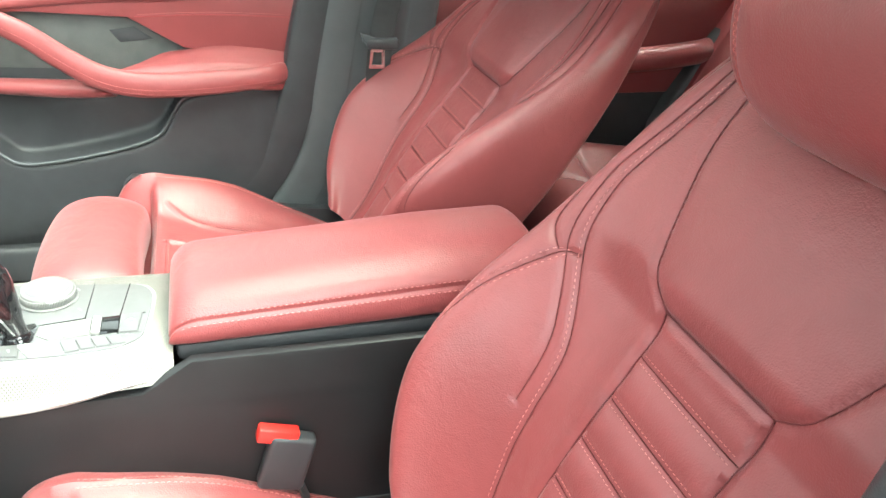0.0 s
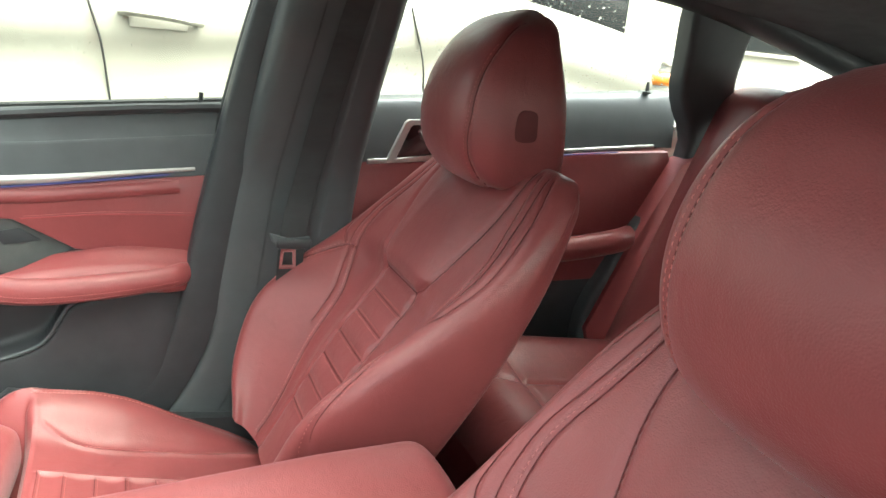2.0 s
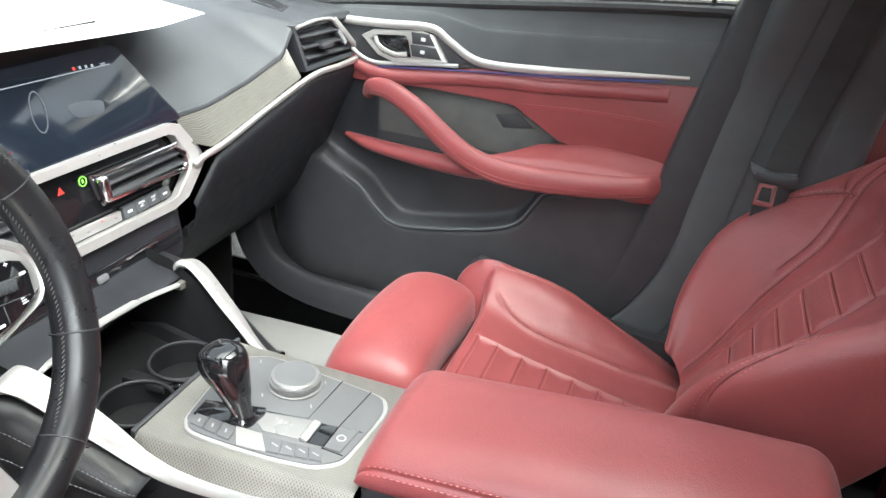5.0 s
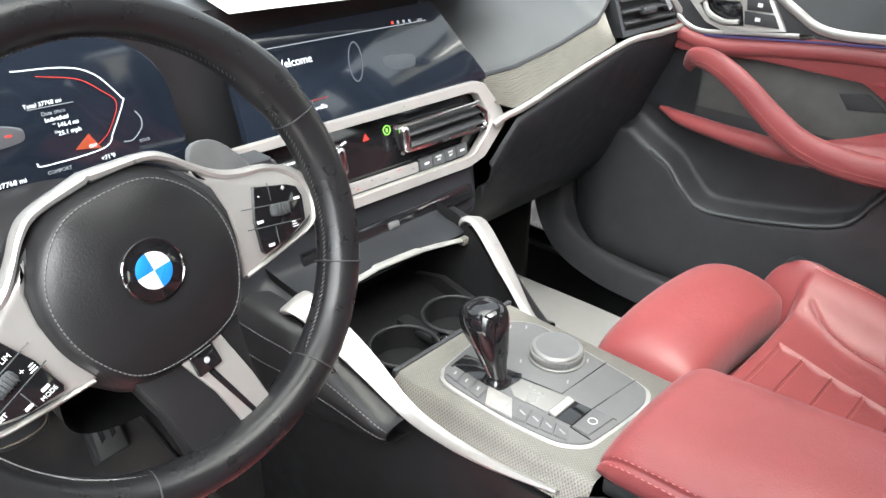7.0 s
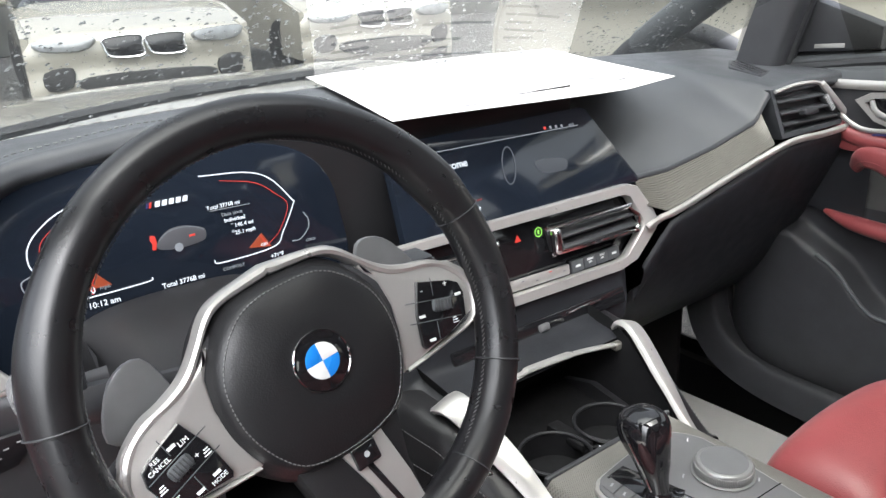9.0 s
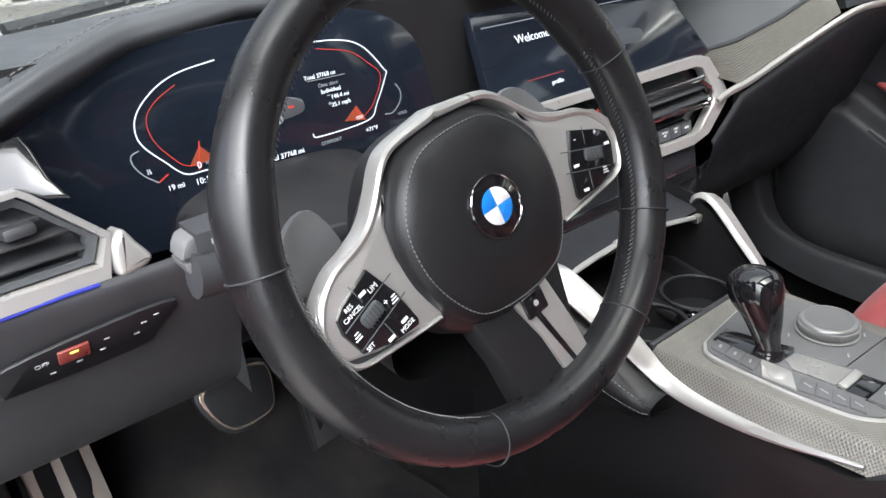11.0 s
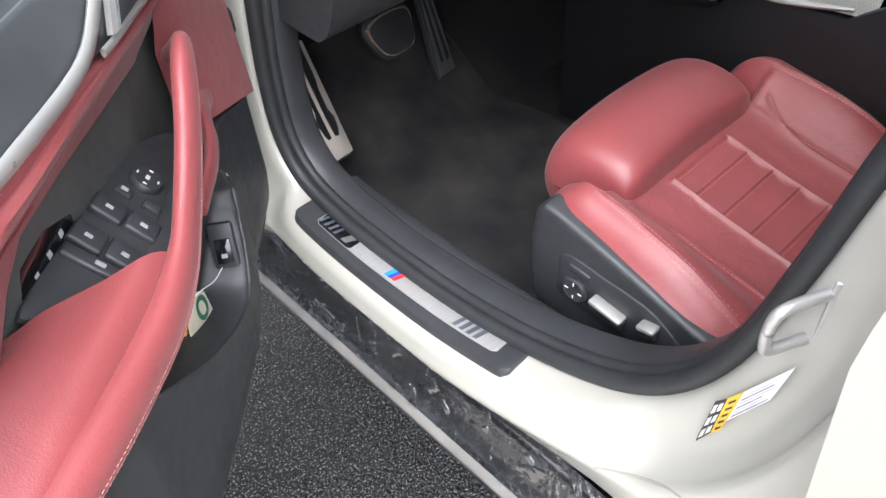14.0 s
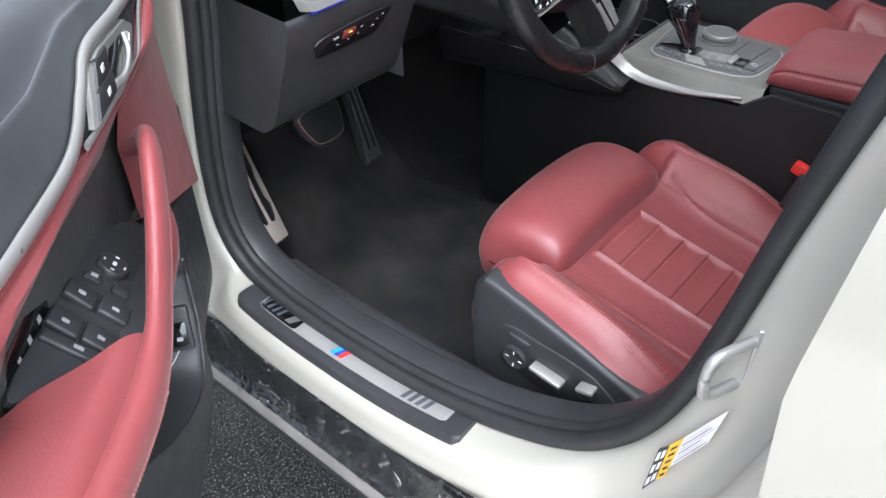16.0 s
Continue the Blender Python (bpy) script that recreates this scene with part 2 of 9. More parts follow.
THREAD_GREY = surf("grey_thread", (0.13, 0.13, 0.13), 0.7, bump=0.3, bump_scale=3000)
BLACK_LEATHER = surf("black_leather", (0.013, 0.013, 0.014), 0.36, spec=0.36, var=0.3, var_scale=12, bump=0.18, bump_scale=900, cells=True)
WHEEL_LEATHER = surf("wheel_leather", (0.011, 0.011, 0.012), 0.3, var=0.25, var_scale=16, bump=0.06, bump_scale=900, cells=True, spec=0.45)
DASH = surf("dash_vinyl", (0.046, 0.049, 0.053), 0.40, var=0.25, var_scale=9, bump=0.3, bump_scale=1000, cells=True)
PLASTIC = surf("black_plastic", (0.030, 0.031, 0.034), 0.48, var=0.25, var_scale=20, bump=0.22, bump_scale=1400, cells=True)
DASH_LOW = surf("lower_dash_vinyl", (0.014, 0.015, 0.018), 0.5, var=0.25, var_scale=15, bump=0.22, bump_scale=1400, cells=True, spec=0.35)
TRIM_GREY = surf("charcoal_plastic", (0.064, 0.069, 0.073), 0.5, var=0.2, var_scale=12, bump=0.2, bump_scale=1400, cells=True)
GLOSS = surf("piano_black", (0.008, 0.008, 0.009), 0.08, rough_var=0.04, coat=0.6)
RUBBER = surf("rubber_seal", (0.022, 0.023, 0.025), 0.55, var=0.3, var_scale=30, bump=0.15, bump_scale=900)
CARPET = surf("carpet", (0.013, 0.013, 0.014), 0.95, second=(0.024, 0.023, 0.022), var_scale=5, bump=1.0, bump_scale=1100, rough_var=0.03, spec=0.1)
MAT_CLOTH = surf("floor_mat_velour", (0.014, 0.014, 0.016), 0.95, second=(0.038, 0.035, 0.032), var_scale=9, bump=1.0, bump_scale=1300, rough_var=0.03, spec=0.1)
SILVER = surf("satin_silver", (0.46, 0.45, 0.43), 0.3, 0.6, var=0.08, var_scale=30, rough_var=0.06)
CHROME = surf("bright_chrome", (0.82, 0.82, 0.82), 0.1, 1.0, var=0.05, rough_var=0.04)
STEEL = surf("brushed_steel", (0.5, 0.49, 0.48), 0.34, 0.6, var=0.1, var_scale=8, stretch=(1, 30, 1), bump=0.1, bump_scale=300)
PAINT = surf("white_paint", (0.37, 0.356, 0.315), 0.22, var=0.05, var_scale=4, rough_var=0.05, coat=0.5)
PAINT_WET = surf("wet_white_paint", (0.29, 0.277, 0.24), 0.2, var=0.06, var_scale=5, rough_var=0.08, coat=0.8)
WET_BLACK = surf("wet_black_cladding", (0.008, 0.008, 0.009), 0.13, var=0.4, var_scale=30, bump=0.08, bump_scale=60, rough_var=0.1, coat=0.3)
GREY_EDGE = surf("dull_grey_plastic", (0.15, 0.14, 0.13), 0.45, var=0.3, var_scale=20)
PANE = glass("window_glass", (0.60, 0.60, 0.55))
SHIELD = glass("windscreen_glass", (0.56, 0.57, 0.54))
PAPER = surf("white_paper", (0.58, 0.57, 0.56), 0.8, var=0.04, var_scale=6, bump=0.1, bump_scale=500)
INK = surf("grey_ink", (0.26, 0.26, 0.28), 0.8)
WHITE_PRINT = surf("white_print", (0.75, 0.76, 0.76), 0.6)
PRINT_DIM = surf("grey_print", (0.36, 0.36, 0.37), 0.6)
LINER = surf("headliner_cloth", (0.1, 0.1, 0.105), 0.9, bump=0.4, bump_scale=1200)
HEAD_RED = surf("red_plastic", (0.75, 0.03, 0.025), 0.35, coat=0.3)

# ---- ground ----
def ground_material():
    mt = surf("wet_asphalt", (0.014, 0.0145, 0.0155), 0.13, second=(0.026, 0.026, 0.027), var_scale=3, rough_var=0.08, spec=0.9, coat=1.0)
    nd, lk = mt.node_tree.nodes, mt.node_tree.links
    b = nd["Principled BSDF"]
    co = nd.new("ShaderNodeTexCoord")
    vo = nd.new("ShaderNodeTexVoronoi")
    vo.inputs["Scale"].default_value = 170
    no = nd.new("ShaderNodeTexNoise")
    no.inputs["Scale"].default_value, no.inputs["Detail"].default_value = 200, 4
    ad = nd.new("ShaderNodeMath")
    lk.new(co.outputs["Object"], vo.inputs["Vector"])
    lk.new(co.outputs["Object"], no.inputs["Vector"])
    lk.new(vo.outputs["Distance"], ad.inputs[0])
    lk.new(no.outputs[0], ad.inputs[1])
    bp = nd.new("ShaderNodeBump")
    bp.inputs["Strength"].default_value, bp.inputs["Distance"].default_value = 1.0, 0.030
    lk.new(ad.outputs[0], bp.inputs["Height"])
    lk.new(bp.outputs[0], b.inputs["Normal"])
    lk.new(bp.outputs[0], b.inputs["Coat Normal"])
    b.inputs["IOR"].default_value = 1.7
    # pale stone specks in the colour, brightened to double as wet glints
    grit_glints = nd.new("ShaderNodeTexNoise")
    grit_glints.inputs["Scale"].default_value, grit_glints.inputs["Detail"].default_value = 260, 3
    ramp = nd.new("ShaderNodeMapRange")
    ramp.inputs["From Min"].default_value, ramp.inputs["From Max"].default_value = 0.57, 0.63
    tone = nd.new("ShaderNodeMix")
    tone.data_type = "RGBA"
    tone.inputs[7].default_value = (0.26, 0.25, 0.24, 1)
    old = b.inputs["Base Color"].links[0].from_socket
    lk.new(co.outputs["Object"], grit_glints.inputs["Vector"])
    lk.new(grit_glints.outputs[0], ramp.inputs[0])
    lk.new(ramp.outputs[0], tone.inputs[0])
    lk.new(old, tone.inputs[6])
    lk.new(tone.outputs[2], b.inputs["Base Color"])
    return mt


ASPHALT = ground_material()
ground = part("ground", grid(np.array([[(x, y, 0.0) for y in (-400, -3, 4, 400)] for x in (-400, -3, 3, 400)])), ASPHALT, label="wet black asphalt of a car park", kind="structure", smooth=0)
ground["category"] = "ground"

# a pale concrete strip on the asphalt beside the car
strip_line = [(-1.0, -1.6), (-1.02, -0.7), (-1.04, -0.1), (-1.02, 0.12), (-1.06, 0.25), (-1.16, 0.33), (-1.35, 0.38), (-1.9, 0.42), (-3.0, 0.4), (-3.0, -1.6)]
CONCRETE = surf("pale_concrete", (0.52, 0.47, 0.41), 0.6, second=(0.2, 0.185, 0.17), var_scale=45, bump=0.8, bump_scale=260, rough_var=0.25)
strip_edge = resample(catmull(strip_line, 5, True), 420, True)
strip_edge = strip_edge + 0.011 * np.stack([np.sin(np.arange(420) * 2.3) + np.sin(np.arange(420) * 5.1 + 1), np.cos(np.arange(420) * 3.7) + np.sin(np.arange(420) * 1.3)], 1)
pv = part("pavement", prism(strip_edge, 0.004, 0.002), CONCRETE, label="pale worn concrete strip beside the asphalt", kind="structure")
pv["category"] = "pavement"

# ---- the car's body: floor, sills, pillars, roof ----
body = thing("car_body", (0, 0, 0.15), "white car body shell with black sills and door openings", "car body")

FLOOR_Z = 0.235
part("floor_carpet", grid(np.array([[(x, y, FLOOR_Z + (0.0 if y < 0.5 else (y - 0.5) * 1.1)) for y in (-1.5, -0.6, 0.0, 0.5, 0.62, 0.85)] for x in np.linspace(-0.66, 0.66, 8)])), CARPET, body, "black carpet")
part("footwell_side", xf(rbox(0.012, 0.40, 0.70, 0.004), pose(0.668, 0.67, 0.56)), CARPET, body, "black footwell side")
part("firewall", xf(rbox(1.5, 0.03, 0.74, 0.01), pose(0, 0.86, 0.54)), CARPET, body)

# the driver's door opening, in y and z, front top round the sill to the rear top
APERTURE = catmull([(0.30, 1.12), (0.345, 0.97), (0.372, 0.83), (0.392, 0.74), (0.412, 0.62), (0.412, 0.51), (0.375, 0.44), (0.30, 0.408), (0.18, 0.397), (0.02, 0.402), (-0.118, 0.428),
                    (-0.235, 0.475), (-0.307, 0.54), (-0.354, 0.63), (-0.384, 0.752), (-0.405, 0.864), (-0.43, 0.98), (-0.47, 1.15), (-0.51, 1.3)], 7)


OUTER = [(0.0, -0.736), (0.004, -0.746), (0.014, -0.752), (0.036, -0.758), (0.055, -0.768), (0.066, -0.782), (0.07, -0.80), (0.09, -0.806), (0.14, -0.806)]
INNER = [(-0.004, -0.728), (-0.016, -0.712), (-0.02, -0.698), (-0.019, -0.682), (-0.012, -0.668), (0.02, -0.664), (0.09, -0.662), (0.2, -0.66), (0.42, -0.66)]
d0 = np.gradient(APERTURE, axis=0)
side = np.stack([-d0[:, 1], d0[:, 0]], 1)
OUT_SIGN = -1.0 if side[np.argmin(APERTURE[:, 1])][1] > 0 else 1.0


def swept(profile, lo=0, hi=None):
    c = APERTURE
    d = np.gradient(c, axis=0)
    d /= np.linalg.norm(d, axis=1)[:, None]
    nrm = np.stack([-d[:, 1], d[:, 0]], 1) * OUT_SIGN
    P = np.array([[(x, y + o * ny, z + o * nz) for o, x in profile] for (y, z), (ny, nz) in zip(c, nrm)])
    return P[lo:hi]


prof_out = catmull([(o, x) for o, x in OUTER], 4)
SILL_OUT = catmull([(0.0, -0.736), (0.003, -0.765), (0.008, -0.783), (0.02, -0.793), (0.036, -0.797), (0.05, -0.799), (0.06, -0.797), (0.075, -0.79), (0.1, -0.78)], 4)


def frame_sheet():
    """The painted frame: narrow at the pillars, with a flat broad step along the sill."""
    A, B = swept(prof_out), swept(SILL_OUT)
    d = np.gradient(APERTURE, axis=0)
    d /= np.linalg.norm(d, axis=1)[:, None]
    w = np.clip((np.abs(d[:, 0]) - 0.72) / 0.26, 0, 1)
    w = (w * w * (3 - 2 * w))[:, None, None]
    return A * (1 - w) + B * w


part("door_frame", grid(frame_sheet()), PAINT, body, "white painted door frame")
prof_in = catmull([(o, x) for o, x in INNER], 4)
part("entry_trim", grid(swept(prof_in)), PLASTIC, body, "black plastic entry trim")


def seal_run(o, x, r):
    P = swept([(o, x)])[:, 0]
    return tube(P, r, 10, up=(1, 0, 0))


part("door_seal", merge(seal_run(-0.008, -0.731, 0.011), seal_run(-0.013, -0.716, 0.009)), RUBBER, body, "black rubber door seal")
# the other side of the car, shut: pillar trims come with the doors there
part("entry_trim", mirror(grid(swept(catmull(INNER[:6] + [(0.05, -0.666)], 4)))), PLASTIC, body, "black entry trim")
part("door_seal", mirror(merge(seal_run(-0.008, -0.731, 0.011), seal_run(-0.013, -0.716, 0.009))), RUBBER, body)
part("door_frame", mirror(grid(frame_sheet())), PAINT, body)

# sills: black wet cladding below the white frame
ys = np.linspace(0.95, -2.2, 60)
sill_prof = catmull([(-0.785, 0.352), (-0.798, 0.348), (-0.804, 0.336), (-0.812, 0.318), (-0.822, 0.300), (-0.832, 0.288)], 4)
for flip in (1, -1):
    P = np.array([[(x * flip, y, z) for x, z in sill_prof] for y in ys])
    part("sill_cladding", grid(P if flip == 1 else P[::-1]), WET_BLACK, body, "wet glossy black sill cladding with water drops")
    P = np.array([[(x * flip, y, z) for x, z in catmull([(-0.832, 0.288), (-0.838, 0.284), (-0.842, 0.277), (-0.838, 0.27)], 3)] for y in ys])
    part("sill_edge", grid(P), GREY_EDGE, body, "dull grey sill edge")
    P = np.array([[(x * flip, y, z) for x, z in catmull([(-0.838, 0.27), (-0.834, 0.262), (-0.826, 0.235), (-0.812, 0.195), (-0.78, 0.17), (-0.6, 0.16), (0.0, 0.16)], 4)] for y in ys])
    part("sill_skirt", grid(P), RUBBER, body, "black lower sill skirt")

# roof, headliner and pillars
roof_y = catmull([(0.72, 1.02), (0.45, 1.18), (0.1, 1.34), (-0.3, 1.41), (-0.9, 1.42), (-1.5, 1.36), (-2.0, 1.24), (-2.4, 1.1)], 5)
roof_rows = [(y, z) for y, z in roof_y if -1.95 < y < -0.02]


def roof_sheet(x0, x1, rows_, dz, n=8):
    return grid(np.array([[(x, y, z + dz - 0.055 * (x / 0.62) ** 2) for x in np.linspace(x0, x1, n)] for y, z in rows_]))


# unseen glass opening, added to bring daylight down onto the seats
open_rows = [(y, z) for y, z in roof_rows if -0.56 < y < -0.08]
front_rows, back_rows = [(y, z) for y, z in roof_rows if y >= open_rows[0][0]], [(y, z) for y, z in roof_rows if y <= open_rows[-1][0]]
for dz, mt, nm in ((0.0, PAINT, "roof"), (-0.03, LINER, "headliner")):
    part(nm, merge(roof_sheet(-0.62, 0.62, front_rows, dz, 12), roof_sheet(-0.62, 0.62, back_rows, dz, 12), roof_sheet(-0.62, -0.36, open_rows, dz), roof_sheet(0.36, 0.62, open_rows, dz)), mt, body, "white roof round an added glass panel" if nm == "roof" else "dark cloth headliner")
added_skylight = part("added_roof_glass", roof_sheet(-0.36, 0.36, open_rows, -0.004), PANE, body, "clear glass roof panel, added unseen to let in daylight")
added_skylight.visible_shadow = False
for flip in (1, -1):
    a_line = catmull([(0.80 * flip, 0.70, 0.98), (0.735 * flip, 0.42, 1.14), (0.66 * flip, 0.1, 1.28), (0.61 * flip, -0.2, 1.35), (0.595 * flip, -0.7, 1.365), (0.59 * flip, -1.3, 1.33), (0.57 * flip, -2.0, 1.15)], 8)
    part("roof_rail", tube(a_line, 0.042, 12, flat=0.8), TRIM_GREY, body, "dark roof rail and windscreen pillar")
# rear wall of the cabin
part("rear_shelf", xf(rbox(1.3, 0.5, 0.04, 0.01), pose(0, -1.98, 0.98)), CARPET, body)
part("rear_bulkhead", xf(rbox(1.45, 0.04, 0.85, 0.01), pose(0, -1.83, 0.58)), CARPET, body)
bm_tail = xf(rbox(1.72, 0.5, 0.62, 0.12, 4), pose(0, -2.35, 0.66))
part("tail", bm_tail, PAINT, body)
hood_y = catmull([(0.80, 0.945), (1.1, 0.955), (1.5, 0.927), (1.9, 0.862), (2.25, 0.74)], 6)
part("bonnet", grid(np.array([[(x, y, z - 0.07 * abs(x / 0.85) ** 2.5 + 0.012 * np.exp(-((abs(x) - 0.45) / 0.1) ** 2)) for x in np.linspace(-0.85, 0.85, 40)] for y, z in hood_y])), PAINT_WET, body, "wet white bonnet")
for flip in (1, -1):
    P = np.array([[(flip * xx, y, zz) for xx, zz in ((0.85, z - 0.07), (0.9, z - 0.16), (0.9, 0.3), (0.8, 0.25))] for y, z in hood_y])
    part("wing", grid(P), PAINT, body, "white front wing")

# ---- front seats ----
def front_seat(at, recline, inboard, label, back_x, slim=0.0, head_shift=0.0, head_drop=0.0, head_size=1.05, thigh=0.0):
    """at: the middle of the gap behind the thigh support. inboard: +1 or -1, the way to the middle of the car."""
    ox, oy, oz = at
    seat = thing("front_seat", (ox, oy - 0.2, FLOOR_Z), label, "car seat", "front seats")

    # cushion, rows from the front to the back
    yy = np.linspace(0.07, -0.44, 190)
    half = [(0.0, -0.004), (0.05, -0.004), (0.10, -0.002), (0.145, 0.002), (0.168, 0.016), (0.192, 0.040), (0.215, 0.052), (0.238, 0.046), (0.256, 0.022), (0.262, -0.01), (0.256, -0.06), (0.244, -0.12)]
    sec = resample(catmull([(-a, b) for a, b in half[:0:-1]] + half, 8), 240)
    P = np.zeros((len(yy), len(sec), 3))
    Q = np.zeros((len(yy), len(sec), 2))
    for i, y in enumerate(yy):
        nose = np.clip((0.07 - y) / 0.075, 0, 1)
        nose = np.sqrt(1 - (1 - nose) ** 2)
        drop = -0.05 * (1 - nose)
        w = sec[:, 0] * (0.965 + 0.035 * nose)
        back = float(np.clip((-y - 0.08) / 0.36, 0, 1))
        swell = (1.06 - 0.9 * back ** 1.3) * np.where(sec[:, 0] * inboard > 0.15, 0.66 if inboard > 0 else 0.9, 1.0)
        z = np.where(sec[:, 1] > 0, sec[:, 1] * swell * (0.35 + 0.65 * nose), sec[:, 1]) + drop - 0.03 * np.clip(-y / 0.4, 0, 1.1) - 0.075 * back ** 1.8 * np.clip((np.abs(sec[:, 0]) - 0.15) / 0.08, 0, 1)
        ahead, apart = np.clip((y + 0.010) / 0.018, 0, 1), np.clip((0.215 - np.abs(w)) / 0.05, 0, 1)
        z = z - 0.06 * ahead * ahead * (3 - 2 * ahead) * apart * apart * (3 - 2 * apart)
        sag = np.interp(-y, [0.0, 0.05, 0.10, 0.16, 0.25, 0.44], [0.010, 0.018, 0.027, 0.034, 0.044, 0.056])
        fall = np.interp(-y, [-0.07, 0.0, 0.03, 0.144, 0.23, 0.44], [0.0, 0.008, 0.012, 0.022, 0.038, 0.05])
        side_k = np.clip((np.abs(sec[:, 0]) - 0.12) / 0.08, 0, 1)
        z = z - np.where(sec[:, 1] < -0.05, 0, sag + (fall - sag) * side_k * side_k * (3 - 2 * side_k))
        P[i] = np.c_[ox + w, np.full(len(w), oy + y), oz + z]
        Q[i] = np.c_[np.where((sec[:, 1] < -0.03), 99, sec[:, 0]), np.full(len(w), y)]
    ins = 0.067
    seams = [([(-0.19, -0.002), (0.19, -0.002)], 0.006, 0.007), ([(-ins, -0.020), (ins, -0.020)], 0.0045, 0.0035)]
    ribs = [-0.055, -0.098, -0.141, -0.184, -0.227, -0.27, -0.313, -0.356]
    for f in (-1, 1):
        seams.append(([(f * ins, -0.020), (f * ins * 0.97, -0.42)], 0.0065, 0.0034))
        seams.append(([(f * 0.215, 0.02), (f * 0.222, -0.1), (f * 0.228, -0.43)], 0.0045, 0.0034))
        seams.append((catmull([(f * 0.172, -0.022), (f * 0.158, -0.045), (f * 0.147, -0.07), (f * 0.141, -0.11), (f * 0.142, -0.2), (f * 0.15, -0.42)], 4), 0.0038, 0.0030))
        seams.append(([(f * 0.2585, 0.01), (f * 0.2585, -0.43)], 0.004, 0.0032))
    for y in ribs:
        seams.append(([(-ins, y), (ins, y)], 0.0035, 0.009))
        seams.append(([(-ins, y), (ins, y)], 0.0038, 0.0028))
    P, N = quilt(P, Q, seams, -1.0)
    N = -N if N[90, 120, 2] < 0 else N
    cord = merge(*[seam_shade_cord(P, Q, N, line, 0.0006) for line, _, w in seams[1:]])
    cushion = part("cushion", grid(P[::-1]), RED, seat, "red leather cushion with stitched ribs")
    part("seam_shade", cord, DARK_CREASE, cushion, "dark red cord painting shade into the crease", kind="stuff")
    thread = []
    for f in (-1, 1):
        for o in (-0.0045, 0.0045):
            thread.append(stitches(P, Q, N, [(f * 0.215 + o, 0.0), (f * 0.222 + o, -0.1), (f * 0.228 + o, -0.41)]))
        thread.append(stitches(P, Q, N, [(f * 0.2545, 0.0), (f * 0.2545, -0.41)]))
    for y in ribs:
        thread.append(stitches(P, Q, N, [(-ins + 0.004, y - 0.0042), (ins - 0.004, y - 0.0042)], 0.005, 0.003, 0.0004))
    thread.append(stitches(P, Q, N, [(-ins, -0.0245), (ins, -0.0245)], 0.005, 0.003, 0.0004))
    for f in (-1, 1):
        thread.append(stitches(P, Q, N, [(f * 0.1455, -0.075), (f * 0.1455, -0.2), (f * 0.1545, -0.41)], 0.006, 0.0034, 0.0004))
    part("stitching", merge(*[t for t in thread if t]), THREAD, cushion, "pale red thread", kind="stuff")

    # thigh support: a plump roll in front of the cushion
    loop = resample(catmull([(-0.004, -0.04), (-0.004, 0.008), (0.008, 0.029), (0.045, 0.044), (0.092, 0.044), (0.130, 0.027), (0.150, -0.008), (0.152, -0.05), (0.135, -0.09), (0.08, -0.10), (0.02, -0.09)], 8, True), 84, True)
    ww = np.linspace(-1, 1, 90)
    T = []
    for u in ww:
        k = (1 - abs(u) ** 8) ** (1 / 2.8) if abs(u) < 1 else 0.0
        k = max(k, 0.02)
        cy, cz = 0.075, -0.035
        lift = 0.006 * (1 - u * u)
        T.append([(ox + u * (0.166 - 0.006 * np.clip((0.08 - y) / 0.08, 0, 1)), oy + thigh + cy + (y - cy) * (0.55 + 0.45 * k) - 0.012 * u * u, oz + cz + (z - cz) * k + lift) for y, z in loop])
    T = np.array(T)
    part("thigh_support", grid(T, wrap_v=True), RED, seat, "plump red leather thigh support")

    # backrest
    r = radians(recline)
    B = np.array([back_x, oy - 0.387, oz + 0.03])
    S, H = np.array([0, -np.sin(r), np.cos(r)]), np.array([0, np.cos(r), np.sin(r)])
    X = np.array([1.0, 0, 0])
    ss = np.r_[np.linspace(-0.07, 0.545, 220), 0.553, 0.560, 0.566, 0.570, 0.572]
    knots = [-0.07, 0.0, 0.1, 0.2, 0.3, 0.4, 0.47, 0.53, 0.58]
    Wf = lambda s: ease(s, knots, [0.165, 0.215, 0.250, 0.262, 0.264, 0.258, 0.244, 0.220, 0.192]) - slim * float(np.clip((s - 0.25) / 0.2, 0, 1))
    bf = lambda s: ease(s, knots, [0.04, 0.078, 0.096, 0.078, 0.045, 0.02, 0.01, 0.004, 0.0])
    Tf = lambda s: ease(s, knots, [0.085, 0.09, 0.095, 0.09, 0.08, 0.07, 0.06, 0.052, 0.045])
    P, Q = [], []
    for s in ss:
        W, b, T_ = float(Wf(s)), float(bf(s)), float(Tf(s))
        half = [(0.0, 0.004), (0.25 * W, 0.003), (0.40 * W, 0.0), (0.54 * W, 0.10 * b), (0.70 * W, 0.5 * b), (W - 0.045, 0.93 * b), (W - 0.022, b), (W - 0.005, b * 0.9 - 0.012), (W, b * 0.5 - 0.03), (W - 0.004, -0.6 * T_), (W - 0.02, -T_), (W - 0.07, -T_ - 0.012), (0.0, -T_ - 0.02)]
        sec = catmull([(-a, h) for a, h in half[:0:-1]] + half, 6)
        sec = resample(sec, 300)
        cap = np.clip((s - 0.53) / 0.0425, 0, 1)
        shrink = np.sqrt(max(0.0, 1 - cap ** 2))
        mid = -T_ * 0.5
        w = sec[:, 0] * (0.93 + 0.07 * shrink)
        h = mid + (sec[:, 1] - mid) * max(shrink, 0.05)
        dip = 0.032 * np.exp(-(w / 0.055) ** 2) * np.clip((s - 0.42) / 0.13, 0, 1)
        rise = float(np.clip((s - 0.285) / 0.05, 0, 1))
